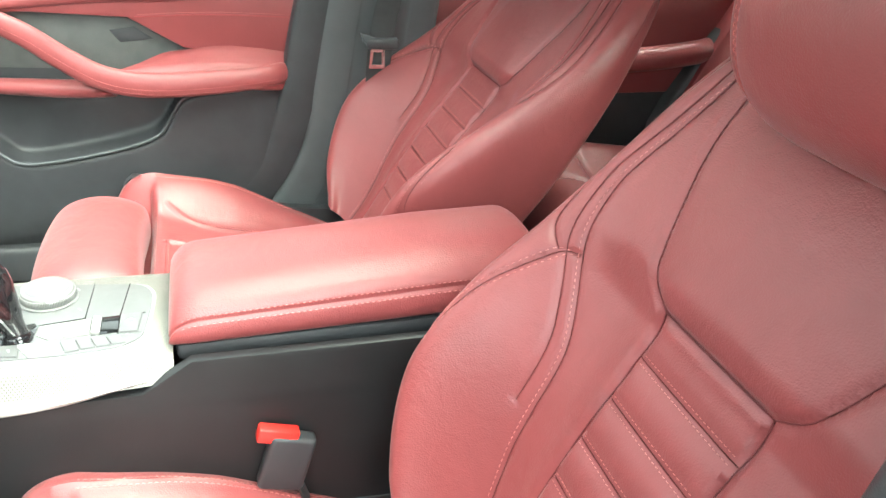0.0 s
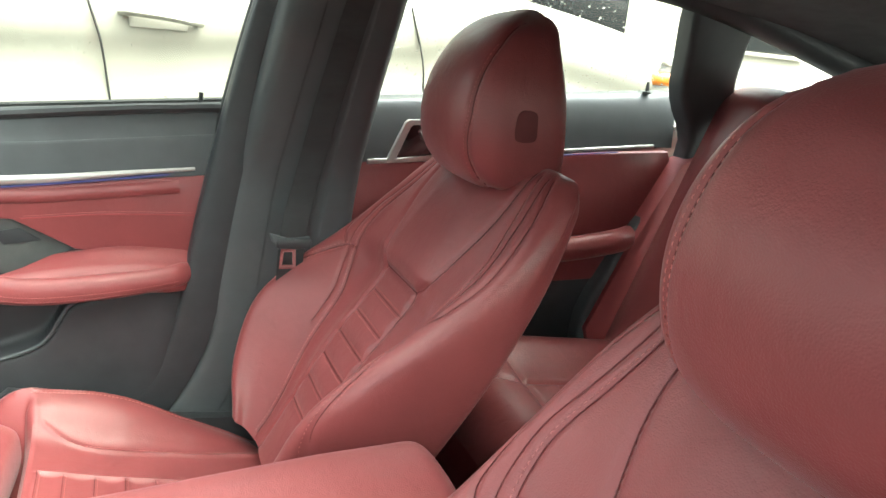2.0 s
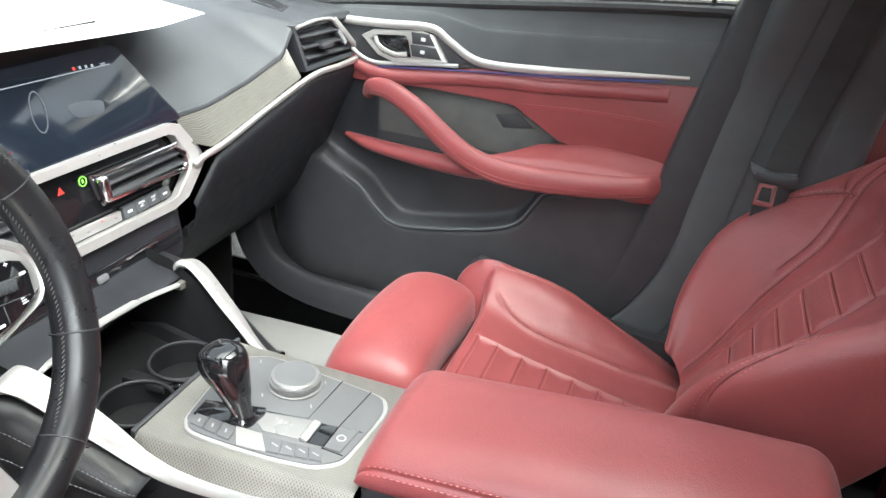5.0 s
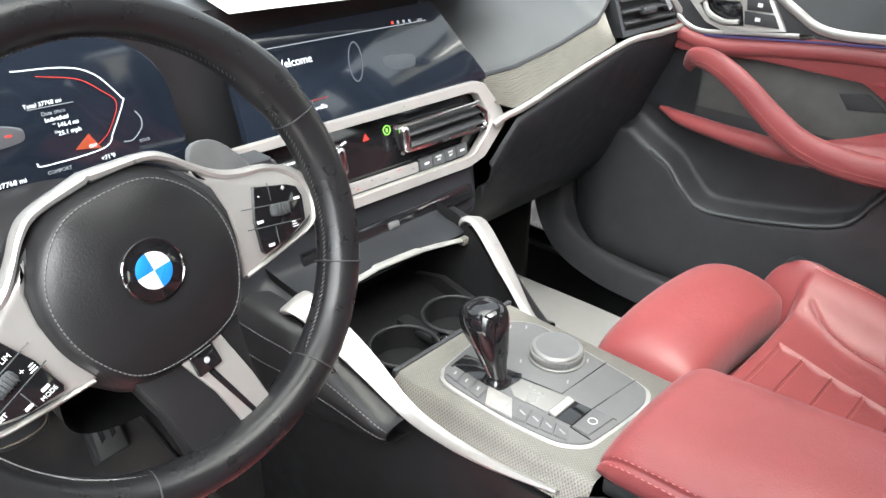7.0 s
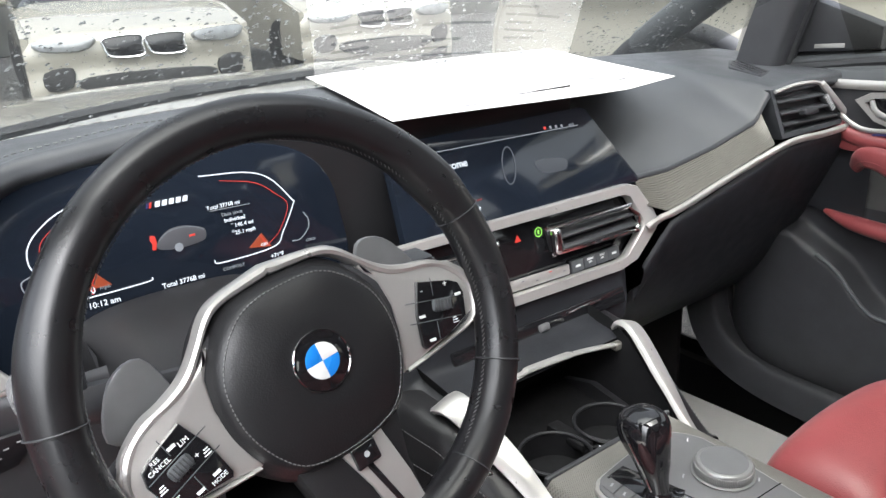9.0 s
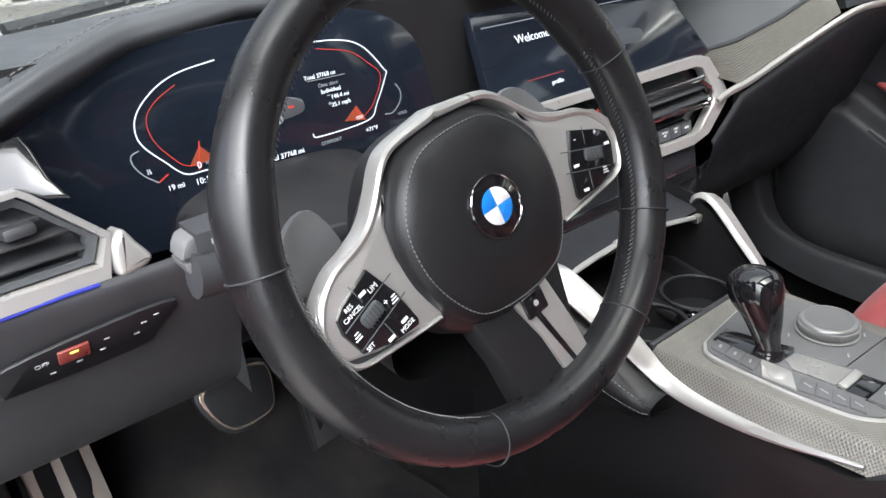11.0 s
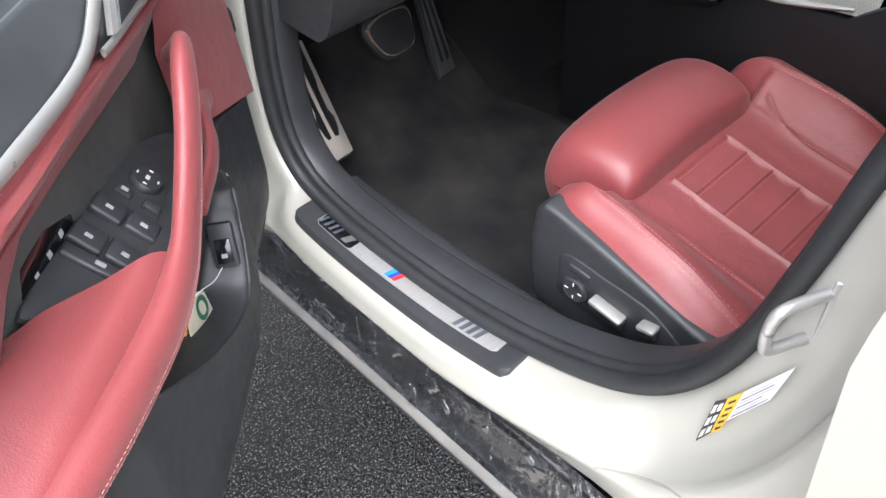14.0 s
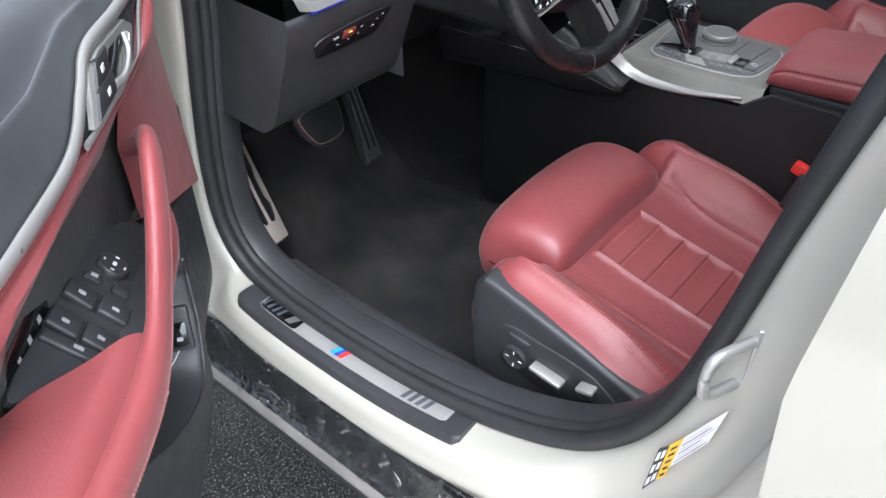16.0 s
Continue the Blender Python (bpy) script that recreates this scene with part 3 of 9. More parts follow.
        panel = 0.018 * rise * rise * (3 - 2 * rise) * np.exp(-(w / 0.175) ** 6) * (sec[:, 1] > -0.03)
        bend = -0.3 * max(0.0, s - 0.36) ** 2 + 0.010 * np.exp(-((s - 0.14) / 0.12) ** 2) + panel
        P.append(B + w[:, None] * X + (s - dip)[:, None] * S + (h + bend)[:, None] * H)
        front = np.r_[0, np.cumsum(np.linalg.norm(np.diff(sec, axis=0), axis=1))]
        side_or_back = sec[:, 1] < -0.03
        Q.append(np.c_[np.where(side_or_back, 99, sec[:, 0]), np.full(len(w), s)])
    P, Q = np.array(P), np.array(Q)
    ins = lambda s: 0.066 + 0.006 * np.clip(s / 0.3, 0, 1)
    seams = [([(-0.072, 0.304), (0.072, 0.304)], 0.0075, 0.0045)]
    for f in (-1, 1):
        seams.append((catmull([(f * 0.072, 0.304), (f * 0.097, 0.320), (f * 0.110, 0.345), (f * 0.119, 0.37), (f * 0.131, 0.41), (f * 0.138, 0.44), (f * 0.140, 0.48), (f * 0.132, 0.56)], 4), 0.0065, 0.0045))
        seams.append(([(f * ins(0.3), 0.304), (f * ins(0.15), 0.15), (f * ins(-0.06), -0.06)], 0.008, 0.0036))
        column = catmull([(f * 0.150, 0.555), (f * 0.180, 0.46), (f * 0.200, 0.40), (f * 0.203, 0.36), (f * 0.191, 0.306), (f * 0.160, 0.252), (f * 0.138, 0.20), (f * 0.126, 0.1), (f * 0.104, 0.0), (f * 0.094, -0.06)], 5)
        seams.append((column, 0.0035, 0.003))
        seams.append((column[:-12] + np.array([f * 0.017, 0]), 0.0035, 0.003))
        crest = catmull([(f * 0.188, 0.292), (f * 0.205, 0.28), (f * 0.232, 0.2), (f * 0.238, 0.1), (f * 0.222, 0.0), (f * 0.205, -0.06)], 5)
        seams.append((crest, 0.005, 0.0034))
        seams.append((catmull([(f * 0.205, 0.285), (f * 0.232, 0.31), (f * 0.242, 0.36), (f * 0.240, 0.40), (f * 0.228, 0.45), (f * 0.208, 0.50), (f * 0.178, 0.555)], 4), 0.004, 0.003))
    ribs = [0.262, 0.217, 0.172, 0.127, 0.081, 0.035]
    for s in ribs:
        seams.append(([(-ins(s), s), (ins(s), s)], 0.004, 0.010))
        seams.append(([(-ins(s), s), (ins(s), s)], 0.0042, 0.003))
    P, N = quilt(P, Q, seams, 1.0 if normals(P)[110, 150] @ H > 0 else -1.0)
    cord = merge(*[seam_shade_cord(P, Q, N, line, 0.0006 if d < 0.007 else 0.0008) for line, d, w in seams])
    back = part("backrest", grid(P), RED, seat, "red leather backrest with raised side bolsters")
    part("seam_shade", cord, DARK_CREASE, back, "dark red cord painting shade into the crease", kind="stuff")
    thread = []
    for f in (-1, 1):
        column = catmull([(f * 0.150, 0.54), (f * 0.180, 0.46), (f * 0.200, 0.40), (f * 0.203, 0.36), (f * 0.191, 0.306), (f * 0.160, 0.252), (f * 0.138, 0.20), (f * 0.126, 0.1), (f * 0.104, 0.0), (f * 0.094, -0.06)], 5)
        thread.append(stitches(P, Q, N, column + np.array([f * 0.0045, 0])))
        crest = catmull([(f * 0.19, 0.29), (f * 0.205, 0.28), (f * 0.232, 0.2), (f * 0.238, 0.1), (f * 0.222, 0.0), (f * 0.206, -0.05)], 5)
        for o in (-0.005, 0.005):
            thread.append(stitches(P, Q, N, crest + np.array([f * o, 0])))
    for s in ribs:
        for o in (-0.0042, 0.0042):
            thread.append(stitches(P, Q, N, [(-ins(s) + 0.006, s + o), (ins(s) - 0.006, s + o)], 0.005, 0.003, 0.0004))
    part("stitching", merge(*[t for t in thread if t]), THREAD, back, "pale red thread", kind="stuff")

    # headrest, more upright than the back
    a = radians(recline - 30)
    U, F = np.array([0, -np.sin(a), np.cos(a)]), np.array([0, np.cos(a), np.sin(a)])
    C = B + 0.52 * S - 0.02 * H + head_shift * X - head_drop * U + 0.01 * F
    tt = np.r_[0.0, 0.004, 0.012, np.linspace(0.022, 0.215, 46), 0.225, 0.234, 0.242, 0.248, 0.252, 0.254]
    stretch_up = head_size
    P, Q = [], []
    ang = np.linspace(0, 2 * np.pi, 128, endpoint=False)
    for t in tt:
        aw = ease(t, [0, 0.012, 0.05, 0.1, 0.15, 0.2, 0.235, 0.254], [0.098, 0.120, 0.134, 0.137, 0.131, 0.112, 0.080, 0.02])
        dp = ease(t, [0, 0.012, 0.05, 0.1, 0.15, 0.2, 0.235, 0.254], [0.056, 0.072, 0.088, 0.090, 0.082, 0.063, 0.042, 0.01])
        c, s_ = np.cos(ang), np.sin(ang)
        w = aw * np.sign(c) * np.abs(c) ** 0.42
        d = dp * np.sign(s_) * np.abs(s_) ** 0.55
        d = np.where(d > 0, d * (1 - 0.18 * (np.abs(w) / 0.134) ** 2), d * (1.0 - 0.3 * (t / 0.254) ** 2))
        mid = ease(t, [0, 0.05, 0.12, 0.2, 0.254], [-0.005, 0.012, 0.018, 0.008, -0.02])
        P.append(C + w[:, None] * X + t * stretch_up * U + (d + mid)[:, None] * F)
        Q.append(np.c_[np.where(s_ > -0.05, w, 99), np.full(len(w), t)])
    P, Q = np.array(P), np.array(Q)
    P, N = quilt(P, Q, [([(f * 0.088, -0.01), (f * 0.1, 0.1), (f * 0.09, 0.2), (f * 0.065, 0.26)], 0.005, 0.004) for f in (-1, 1)], 1.0 if normals(P)[25, 32] @ F > 0 else -1.0)
    cord = merge(*[seam_shade_cord(P, Q, N, [(f * 0.088, 0.005), (f * 0.1, 0.1), (f * 0.09, 0.2), (f * 0.075, 0.235)], 0.0007) for f in (-1, 1)])
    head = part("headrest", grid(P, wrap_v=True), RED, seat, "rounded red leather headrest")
    part("seam_shade", cord, DARK_CREASE, head, "dark red cord painting shade into the crease", kind="stuff")
    th = [stitches(P, Q, N, [(f * (0.088 + o), 0.01), (f * (0.1 + o), 0.1), (f * (0.09 + o), 0.2)]) for f in (-1, 1) for o in (-0.005, 0.005)]
    part("stitching", merge(*[t for t in th if t]), THREAD, head, "pale red thread", kind="stuff")
    q = C + 0.10 * U + 0.02 * F
    part("headrest_button", xf(prism(catmull([(-0.016, -0.017), (0.0, -0.021), (0.016, -0.017), (0.017, 0.0), (0.013, 0.021), (-0.011, 0.023), (-0.018, 0.004)], 4, True), 0.002, 0.0008), basis(tuple(q + inboard * 0.1355 * X), (0, inboard, 0), (0, 0, 1))), DARK_CREASE, head, "dark recessed button")
    for f in (-1, 1):
        part("headrest_post", tube([C + f * 0.055 * X - 0.06 * U - 0.02 * F, C + f * 0.055 * X + 0.06 * U], 0.006, 10), CHROME, seat, "chrome headrest post")

    # side trim, frame and rails
    for f in (-1, 1):
        x0 = ox + f * 0.25
        outl = catmull([(0.045, 0.028), (0.058, 0.0), (0.060, -0.10), (0.035, -0.155), (-0.1, -0.165), (-0.36, -0.165), (-0.47, -0.12), (-0.5, -0.05), (-0.47, -0.02), (-0.40, -0.045), (-0.223, -0.036), (-0.105, -0.002), (0.02, 0.03)], 5, True)
        if f == inboard:
            outl = outl * np.array([1, 0.75]) - np.array([0, 0.04])
        m = basis((x0 - f * 0.012, oy, oz), (0, 1, 0), (0, 0, 1))
        g = prism([(p[0], p[1]) for p in outl], 0.03, 0.008, 3)
        if f < 0:
            g = g[0] * (1, 1, -1), [q[::-1] for q in g[1]]
        tr = part("side_trim", xf(g, m), PLASTIC, seat, "dark grey plastic seat side trim")
        if f != inboard:
            xs = x0 + f * 0.021
            plate = catmull([(0.002, -0.026), (0.008, -0.075), (0.0, -0.098), (-0.11, -0.112), (-0.19, -0.106), (-0.195, -0.08), (-0.14, -0.036), (-0.06, -0.026)], 4, True)
            mm = basis((xs - f * 0.006, oy, oz), (0, 1, 0), (0, 0, 1))
            pg = prism(plate, 0.006, 0.002)
            if f < 0:
                pg = pg[0] * (1, 1, -1), [q[::-1] for q in pg[1]]
            part("switch_plate", xf(pg, mm), PLASTIC, tr, "black switch plate")
            turn = basis((xs, oy - 0.021, oz - 0.074), (0, 1, 0), (0, 0, 1)) @ pose(0, 0, 0, 0 if f > 0 else 180)
            part("lumbar_switch", xf(lathe([(0.0, 0.0), (0.02, 0.0), (0.02, 0.003), (0.017, 0.005), (0.015, 0.004), (0.008, 0.003), (0.0, 0.003)], 28), turn), PLASTIC, tr, "round black lumbar switch")
            part("memory_switch", xf(rbox(0.006, 0.034, 0.012, 0.003), pose(xs, oy - 0.026, oz - 0.040, 6)), PLASTIC, tr)
            part("switch_print", merge(*[xf(rbox(0.001, 0.006, 0.0015, 0.0003, 1), pose(xs + f * 0.0048, oy - 0.021 + 0.011 * np.cos(k), oz - 0.074 + 0.011 * np.sin(k), np.degrees(k))) for k in (0, 1.57, 3.14, 4.71)]), WHITE_PRINT, tr)
            for name_, y_, z_, w_, tilt_ in (("slide_lever", -0.078, -0.072, 0.052, 8), ("recline_lever", -0.137, -0.058, 0.026, -12)):
                lv = part(name_, xf(rbox(0.014, w_, 0.018, 0.004, 2), pose(xs + f * 0.006, oy + y_, oz + z_, tilt_)), PLASTIC, tr, "black seat lever")
                part("lever_cap", xf(rbox(0.018, w_ * 0.96, 0.007, 0.003, 2), pose(xs + f * 0.008, oy + y_, oz + z_ + 0.008, tilt_)), SILVER, lv, "satin silver cap")
        part("seat_rail", xf(rbox(0.04, 0.52, 0.035, 0.006), pose(ox + f * 0.2, oy - 0.2, FLOOR_Z + 0.018)), PLASTIC, seat, "black steel seat rail")
    part("seat_base", xf(rbox(0.46, 0.40, oz - 0.08 - FLOOR_Z - 0.03, 0.03, 3), pose(ox, oy - 0.2, (oz - 0.08 + FLOOR_Z + 0.03) / 2)), PLASTIC, seat)
    # side shell between cushion and back
    for f in (-1, 1):
        part("recliner_cover", xf(rbox(0.02, 0.13, 0.13, 0.02, 3), pose(ox + f * 0.25, oy - 0.43, oz - 0.02, 25)), TRIM_GREY, seat)
    return seat


driver_seat = front_seat((-0.352, -0.068, 0.513), 25.6, 1, "red leather driver's sport seat with ribbed middle", -0.401, 0.006, -0.011, 0.018, 0.95)
passenger_seat = front_seat((0.385, -0.125, 0.54), 33.7, -1, "red leather passenger sport seat, leaning further back", 0.4165, thigh=0.018)


# ---- rear bench ----
def rear_bench():
    bench = thing("rear_seat", (0, -1.1, FLOOR_Z), "red leather rear bench seat with stitched panels", "rear seat")
    yy = np.linspace(-0.83, -1.32, 110)
    xx = np.linspace(-0.64, 0.64, 260)
    Yg, Xg = np.meshgrid(yy, xx, indexing="ij")
    hump = 0.035 * np.exp(-((np.abs(Xg) - 0.62) / 0.07) ** 2) + 0.03 * np.exp(-(Xg / 0.1) ** 4) - 0.015 * np.exp(-((np.abs(Xg) - 0.33) / 0.12) ** 2)
    nose = np.clip((-0.83 - Yg) / 0.09, 0, 1)
    Z = 0.60 + hump - 0.13 * (1 - np.sqrt(1 - (1 - nose) ** 2)) + 0.10 * (Yg + 1.0)
    Z = np.where(np.abs(Xg) > 0.61, Z - 0.1 * ((np.abs(Xg) - 0.61) / 0.03) ** 2, Z)
    P = np.stack([Xg, Yg, Z], -1)
    Q = np.stack([Xg, Yg], -1)
    seams = [([(-0.6, -0.96), (0.6, -0.96)], 0.007, 0.006)]
    for f in (-1, 1):
        seams += [([(f * 0.2, -0.96), (f * 0.2, -1.32)], 0.008, 0.006), ([(f * 0.47, -0.96), (f * 0.47, -1.32)], 0.008, 0.006), ([(f * 0.13, -0.83), (f * 0.2, -0.96)], 0.007, 0.005), ([(f * 0.53, -0.83), (f * 0.47, -0.96)], 0.007, 0.005)]
        seams += [([(f * 0.2, y), (f * 0.47, y)], 0.006, 0.005) for y in (-1.03, -1.1, -1.17)]
    P, N = quilt(P, Q, seams, 1.0 if normals(P)[50, 120, 2] > 0 else -1.0)
    part("cushion", grid(P), RED, bench, "red leather rear cushion")
    part("cushion_front", grid(np.array([[(x, -0.83, z) for z in np.linspace(0.50, 0.24, 4)] for x in xx[::10]])), RED_DARK, bench)
    ss = np.linspace(-0.05, 0.66, 120)
    Sg, Xb = np.meshgrid(ss, xx, indexing="ij")
    r = radians(20)
    bulge = 0.03 * np.exp(-((np.abs(Xb) - 0.58) / 0.08) ** 2) + 0.02 * np.exp(-(Xb / 0.12) ** 4)
    topc = np.clip((Sg - 0.58) / 0.08, 0, 1)
    Hh = 0.02 + bulge - 0.10 * (1 - np.sqrt(np.maximum(0, 1 - topc ** 2)))
    P = np.stack([Xb, -1.27 - Sg * np.sin(r) + Hh * np.cos(r), 0.56 + Sg * np.cos(r) + Hh * np.sin(r)], -1)
    Q = np.stack([Xb, Sg], -1)
    seams = []
    for f in (-1, 1):
        seams += [([(f * 0.16, -0.05), (f * 0.16, 0.66)], 0.008, 0.007), ([(f * 0.46, -0.05), (f * 0.45, 0.4), (f * 0.42, 0.66)], 0.006, 0.006)]
        seams += [([(f * 0.2, s), (f * 0.46, s)], 0.004, 0.005) for s in (0.08, 0.16, 0.24, 0.32)] + [([(f * 0.16, 0.40), (f * 0.46, 0.40)], 0.005, 0.006)]
    P, N = quilt(P, Q, seams, 1.0 if normals(P)[60, 120, 1] > 0 else -1.0)
    part("backrest", grid(P), RED, bench, "red leather rear backrest")
    return bench


rear_bench()

# ---- dashboard ----
def mesh_metal(name, base, scale=900):
    """Metal with a fine woven relief."""
    mt = surf(name, base, 0.36, 0.5, var=0.12, var_scale=30)
    nd, lk = mt.node_tree.nodes, mt.node_tree.links
    co = nd.new("ShaderNodeTexCoord")
    waves = []
    for turn in (35, -35):
        mp = nd.new("ShaderNodeMapping")
        mp.inputs["Rotation"].default_value = (0, 0, radians(turn))
        wv = nd.new("ShaderNodeTexWave")
        wv.inputs["Scale"].default_value = scale / 6.283
        lk.new(co.outputs["Object"], mp.inputs[0])
        lk.new(mp.outputs[0], wv.inputs[0])
        waves.append(wv)
    mx = nd.new("ShaderNodeMath")
    mx.operation = "MAXIMUM"
    lk.new(waves[0].outputs[1], mx.inputs[0])
    lk.new(waves[1].outputs[1], mx.inputs[1])
    bp = nd.new("ShaderNodeBump")
    bp.inputs["Strength"].default_value, bp.inputs["Distance"].default_value = 0.6, 0.0006
    lk.new(mx.outputs[0], bp.inputs["Height"])
    b = nd["Principled BSDF"]
    lk.new(bp.outputs[0], b.inputs["Normal"])
    link = b.inputs["Base Color"].links[0]
    col = nd.new("ShaderNodeMix")
    col.data_type, col.blend_type = "RGBA", "MULTIPLY"
    col.inputs[0].default_value = 0.55
    lk.new(link.from_socket, col.inputs[6])
    lk.new(mx.outputs[0], col.inputs[7])
    lk.new(col.outputs[2], b.inputs["Base Color"])
    return mt


RIB_ALU = surf("ribbed_aluminium", (0.135, 0.128, 0.112), 0.42, 0.5, var=0.1, var_scale=60)
MESH_ALU = mesh_metal("woven_aluminium", (0.235, 0.225, 0.2))
SCREEN = surf("screen_glass", (0.006, 0.008, 0.012), 0.1, rough_var=0.03, coat=0.3, emission=(0.02, 0.03, 0.05), glow=0.03)


def lit(name, colour, strength):
    return surf(name, tuple(c * 0.12 for c in colour), 0.5, emission=colour, glow=strength * 0.28)


LIT_WHITE = lit("lit_white", (0.85, 0.88, 0.92), 1.0)
LIT_GREY = lit("lit_grey", (0.4, 0.42, 0.45), 0.5)
LIT_RED = lit("lit_red", (0.9, 0.06, 0.04), 0.6)
LIT_ORANGE = lit("lit_orange", (0.6, 0.1, 0.03), 0.35)
LIT_GREEN = lit("lit_green", (0.3, 0.75, 0.1), 1.0)
LIT_BLUE = lit("lit_blue", (0.09, 0.09, 0.4), 0.14)
LIT_BLUE_BRIGHT = lit("lit_blue_bright", (0.05, 0.07, 0.75), 0.45)

dash = thing("dashboard", (0, 0.5, 0.7), "black dashboard with silver trim, two screens and air vents", "dashboard")
LIP_X = [-0.78, -0.70, -0.62, -0.55, -0.48, -0.37, -0.26, -0.19, -0.12, 0.0, 0.18, 0.215, 0.245, 0.27, 0.33, 0.42, 0.50, 0.53, 0.62, 0.70, 0.78]
LIP_Y = [0.25, 0.252, 0.262, 0.285, 0.315, 0.33, 0.335, 0.345, 0.352, 0.352, 0.350, 0.338, 0.308, 0.285, 0.272, 0.258, 0.245, 0.243, 0.236, 0.225, 0.22]
LIP_Z = [0.95, 0.955, 0.972, 0.995, 1.012, 1.02, 1.015, 0.995, 0.98, 0.975, 0.972, 0.955, 0.908, 0.868, 0.872, 0.892, 0.918, 0.955, 0.962, 0.96, 0.955]
xs = np.unique(np.r_[np.linspace(-0.78, 0.78, 150), 0.21, 0.22, 0.23, 0.25, 0.26, 0.505, 0.515, 0.525])
rows = []
for x in xs:
    ly, lz = np.interp(x, LIP_X, LIP_Y), np.interp(x, LIP_X, LIP_Z)
    back = 0.76 - 0.12 * (x / 0.78) ** 2
    top = 0.992 - 0.012 * (x / 0.78) ** 2
    rows.append([(x, y, z) for y, z in catmull([(back, top - 0.02), (back - 0.1, top), (0.48, top + 0.002), (0.5 * 0.48 + 0.5 * ly, lz + (top - lz) * 0.66), (ly + 0.016, lz + 0.01), (ly, lz), (ly + 0.006, lz - 0.012), (ly + 0.04, lz - 0.03)], 7)])
dash_top = part("dash_top", grid(np.array(rows)), DASH, dash, "soft black dashboard top")

# stitched lip over the instruments
lip = np.array([(x, np.interp(x, LIP_X, LIP_Y) + 0.012, np.interp(x, LIP_X, LIP_Z) + 0.0095) for x in np.linspace(-0.70, -0.2, 90)])
geos = []
for off in (0.0, 0.016):
    pts = lip + np.array([0, off, 0.002 if off else 0.0])
    for a, b in zip(resample(pts, 75)[:-1], resample(pts, 75)[1:]):
        geos.append(tube([a, a + (b - a) * 0.6], 0.0007, 4, caps=False))
part("lip_stitching", merge(*geos), THREAD_GREY, dash_top, "grey thread", kind="stuff")

# speaker grilles
def perforated(outline, m, rows_, cols, hole, parent, name="grille"):
    p = np.array(outline)
    plate = part(name, xf(prism(p, 0.004, 0.0015), m), PLASTIC, parent, "perforated black grille")
    lo, hi = p.min(0), p.max(0)
    geos = []
    c = p.mean(0)
    for i in range(rows_):
        for j in range(cols):
            q = np.array([lo[0] + (hi[0] - lo[0]) * (j + 0.5 + 0.5 * (i % 2)) / (cols + 0.5), lo[1] + (hi[1] - lo[1]) * (i + 0.5) / rows_])
            inside = all(((b - a)[0] * (q - a)[1] - (b - a)[1] * (q - a)[0]) > 0.0 for a, b in zip(ccw(inset(ccw(p), hole * 1.3)), np.roll(ccw(inset(ccw(p), hole * 1.3)), -1, 0)))
            if inside:
                geos.append(xf(lathe([(hole, 0.0042), (hole * 0.8, 0.0046)], 6), m @ Matrix.Translation((q[0], q[1], 0))))
    if geos:
        part("grille_holes", merge(*geos), GLOSS, plate, kind="stuff")


perforated([(-0.05, -0.07), (0.06, -0.05), (0.06, 0.05), (-0.04, 0.06)], basis((-0.055, 0.545, 0.988), (1, 0, 0), (0, 1, 0)), 14, 14, 0.0028, dash, "speaker_grille")
perforated([(0.034, 0.052), (-0.018, 0.017), (-0.04, -0.056), (0.0, -0.046), (0.044, 0.034)], basis((0.612, 0.343, 0.9745), (1, 0, 0.03), (0, 1, 0.06)), 13, 8, 0.0036, dash, "demister_grille")
perforated([(0.040, 0.006), (0.018, -0.027), (-0.05, -0.034), (-0.07, 0.012), (-0.01, 0.036)][::-1], basis((-0.605, 0.30, 0.9875), (1, 0, 0.2), (0, 1, 0.28)), 9, 13, 0.0032, dash, "demister_grille")

# instrument cluster: a wide glossy panel under the hood
CL = basis((-0.365, 0.322, 0.915), (1, 0, 0), (0, 0.1, 0.995))
outline = catmull([(-0.265, 0.015), (-0.225, 0.055), (-0.1, 0.088), (0.08, 0.088), (0.16, 0.06), (0.185, 0.0), (0.17, -0.075), (0.0, -0.085), (-0.17, -0.08), (-0.25, -0.03)], 5, True)
cluster = part("instrument_display", xf(prism(outline, 0.006, 0.002), CL), SCREEN, dash, "glossy black instrument display")


def at(m, x, y, z=0.0072):
    return m @ Matrix.Translation((x, y, z))


def cluster_line(points, mat, r=0.0011, m=None, parent=None, z=0.0072, name="dial_line"):
    p = [np.array((m or CL) @ Vector((x, y, z))) for x, y in points]
    part(name, tube(p, r, 4, flat=0.25, up=np.array((m or CL).col[2][:3])), mat, parent or cluster)


left_dial = catmull([(-0.0235, -0.0226), (-0.029, -0.0255), (-0.0731, -0.0262), (-0.0911, -0.0245), (-0.1048, -0.0108), (-0.1204, 0.0084), (-0.1226, 0.0236), (-0.1156, 0.0376), (-0.0976, 0.0517), (-0.0753, 0.06), (-0.0418, 0.0639)], 6)
right_dial = catmull([(0.037, 0.0632), (0.0843, 0.0584), (0.1099, 0.0468), (0.1297, 0.0216), (0.1311, 0.017), (0.115, -0.0095), (0.1012, -0.0235), (0.045, -0.0259), (0.0376, -0.0218)], 6)
cluster_line(left_dial, LIT_WHITE, 0.0006)
cluster_line(right_dial, LIT_WHITE, 0.0006)
cluster_line(catmull([(-0.0809, 0.0507), (-0.0992, 0.0417), (-0.1114, 0.0288), (-0.1101, 0.0098), (-0.0983, -0.0084), (-0.089, -0.0174), (-0.0747, -0.0206)], 5), LIT_RED, 0.00035)
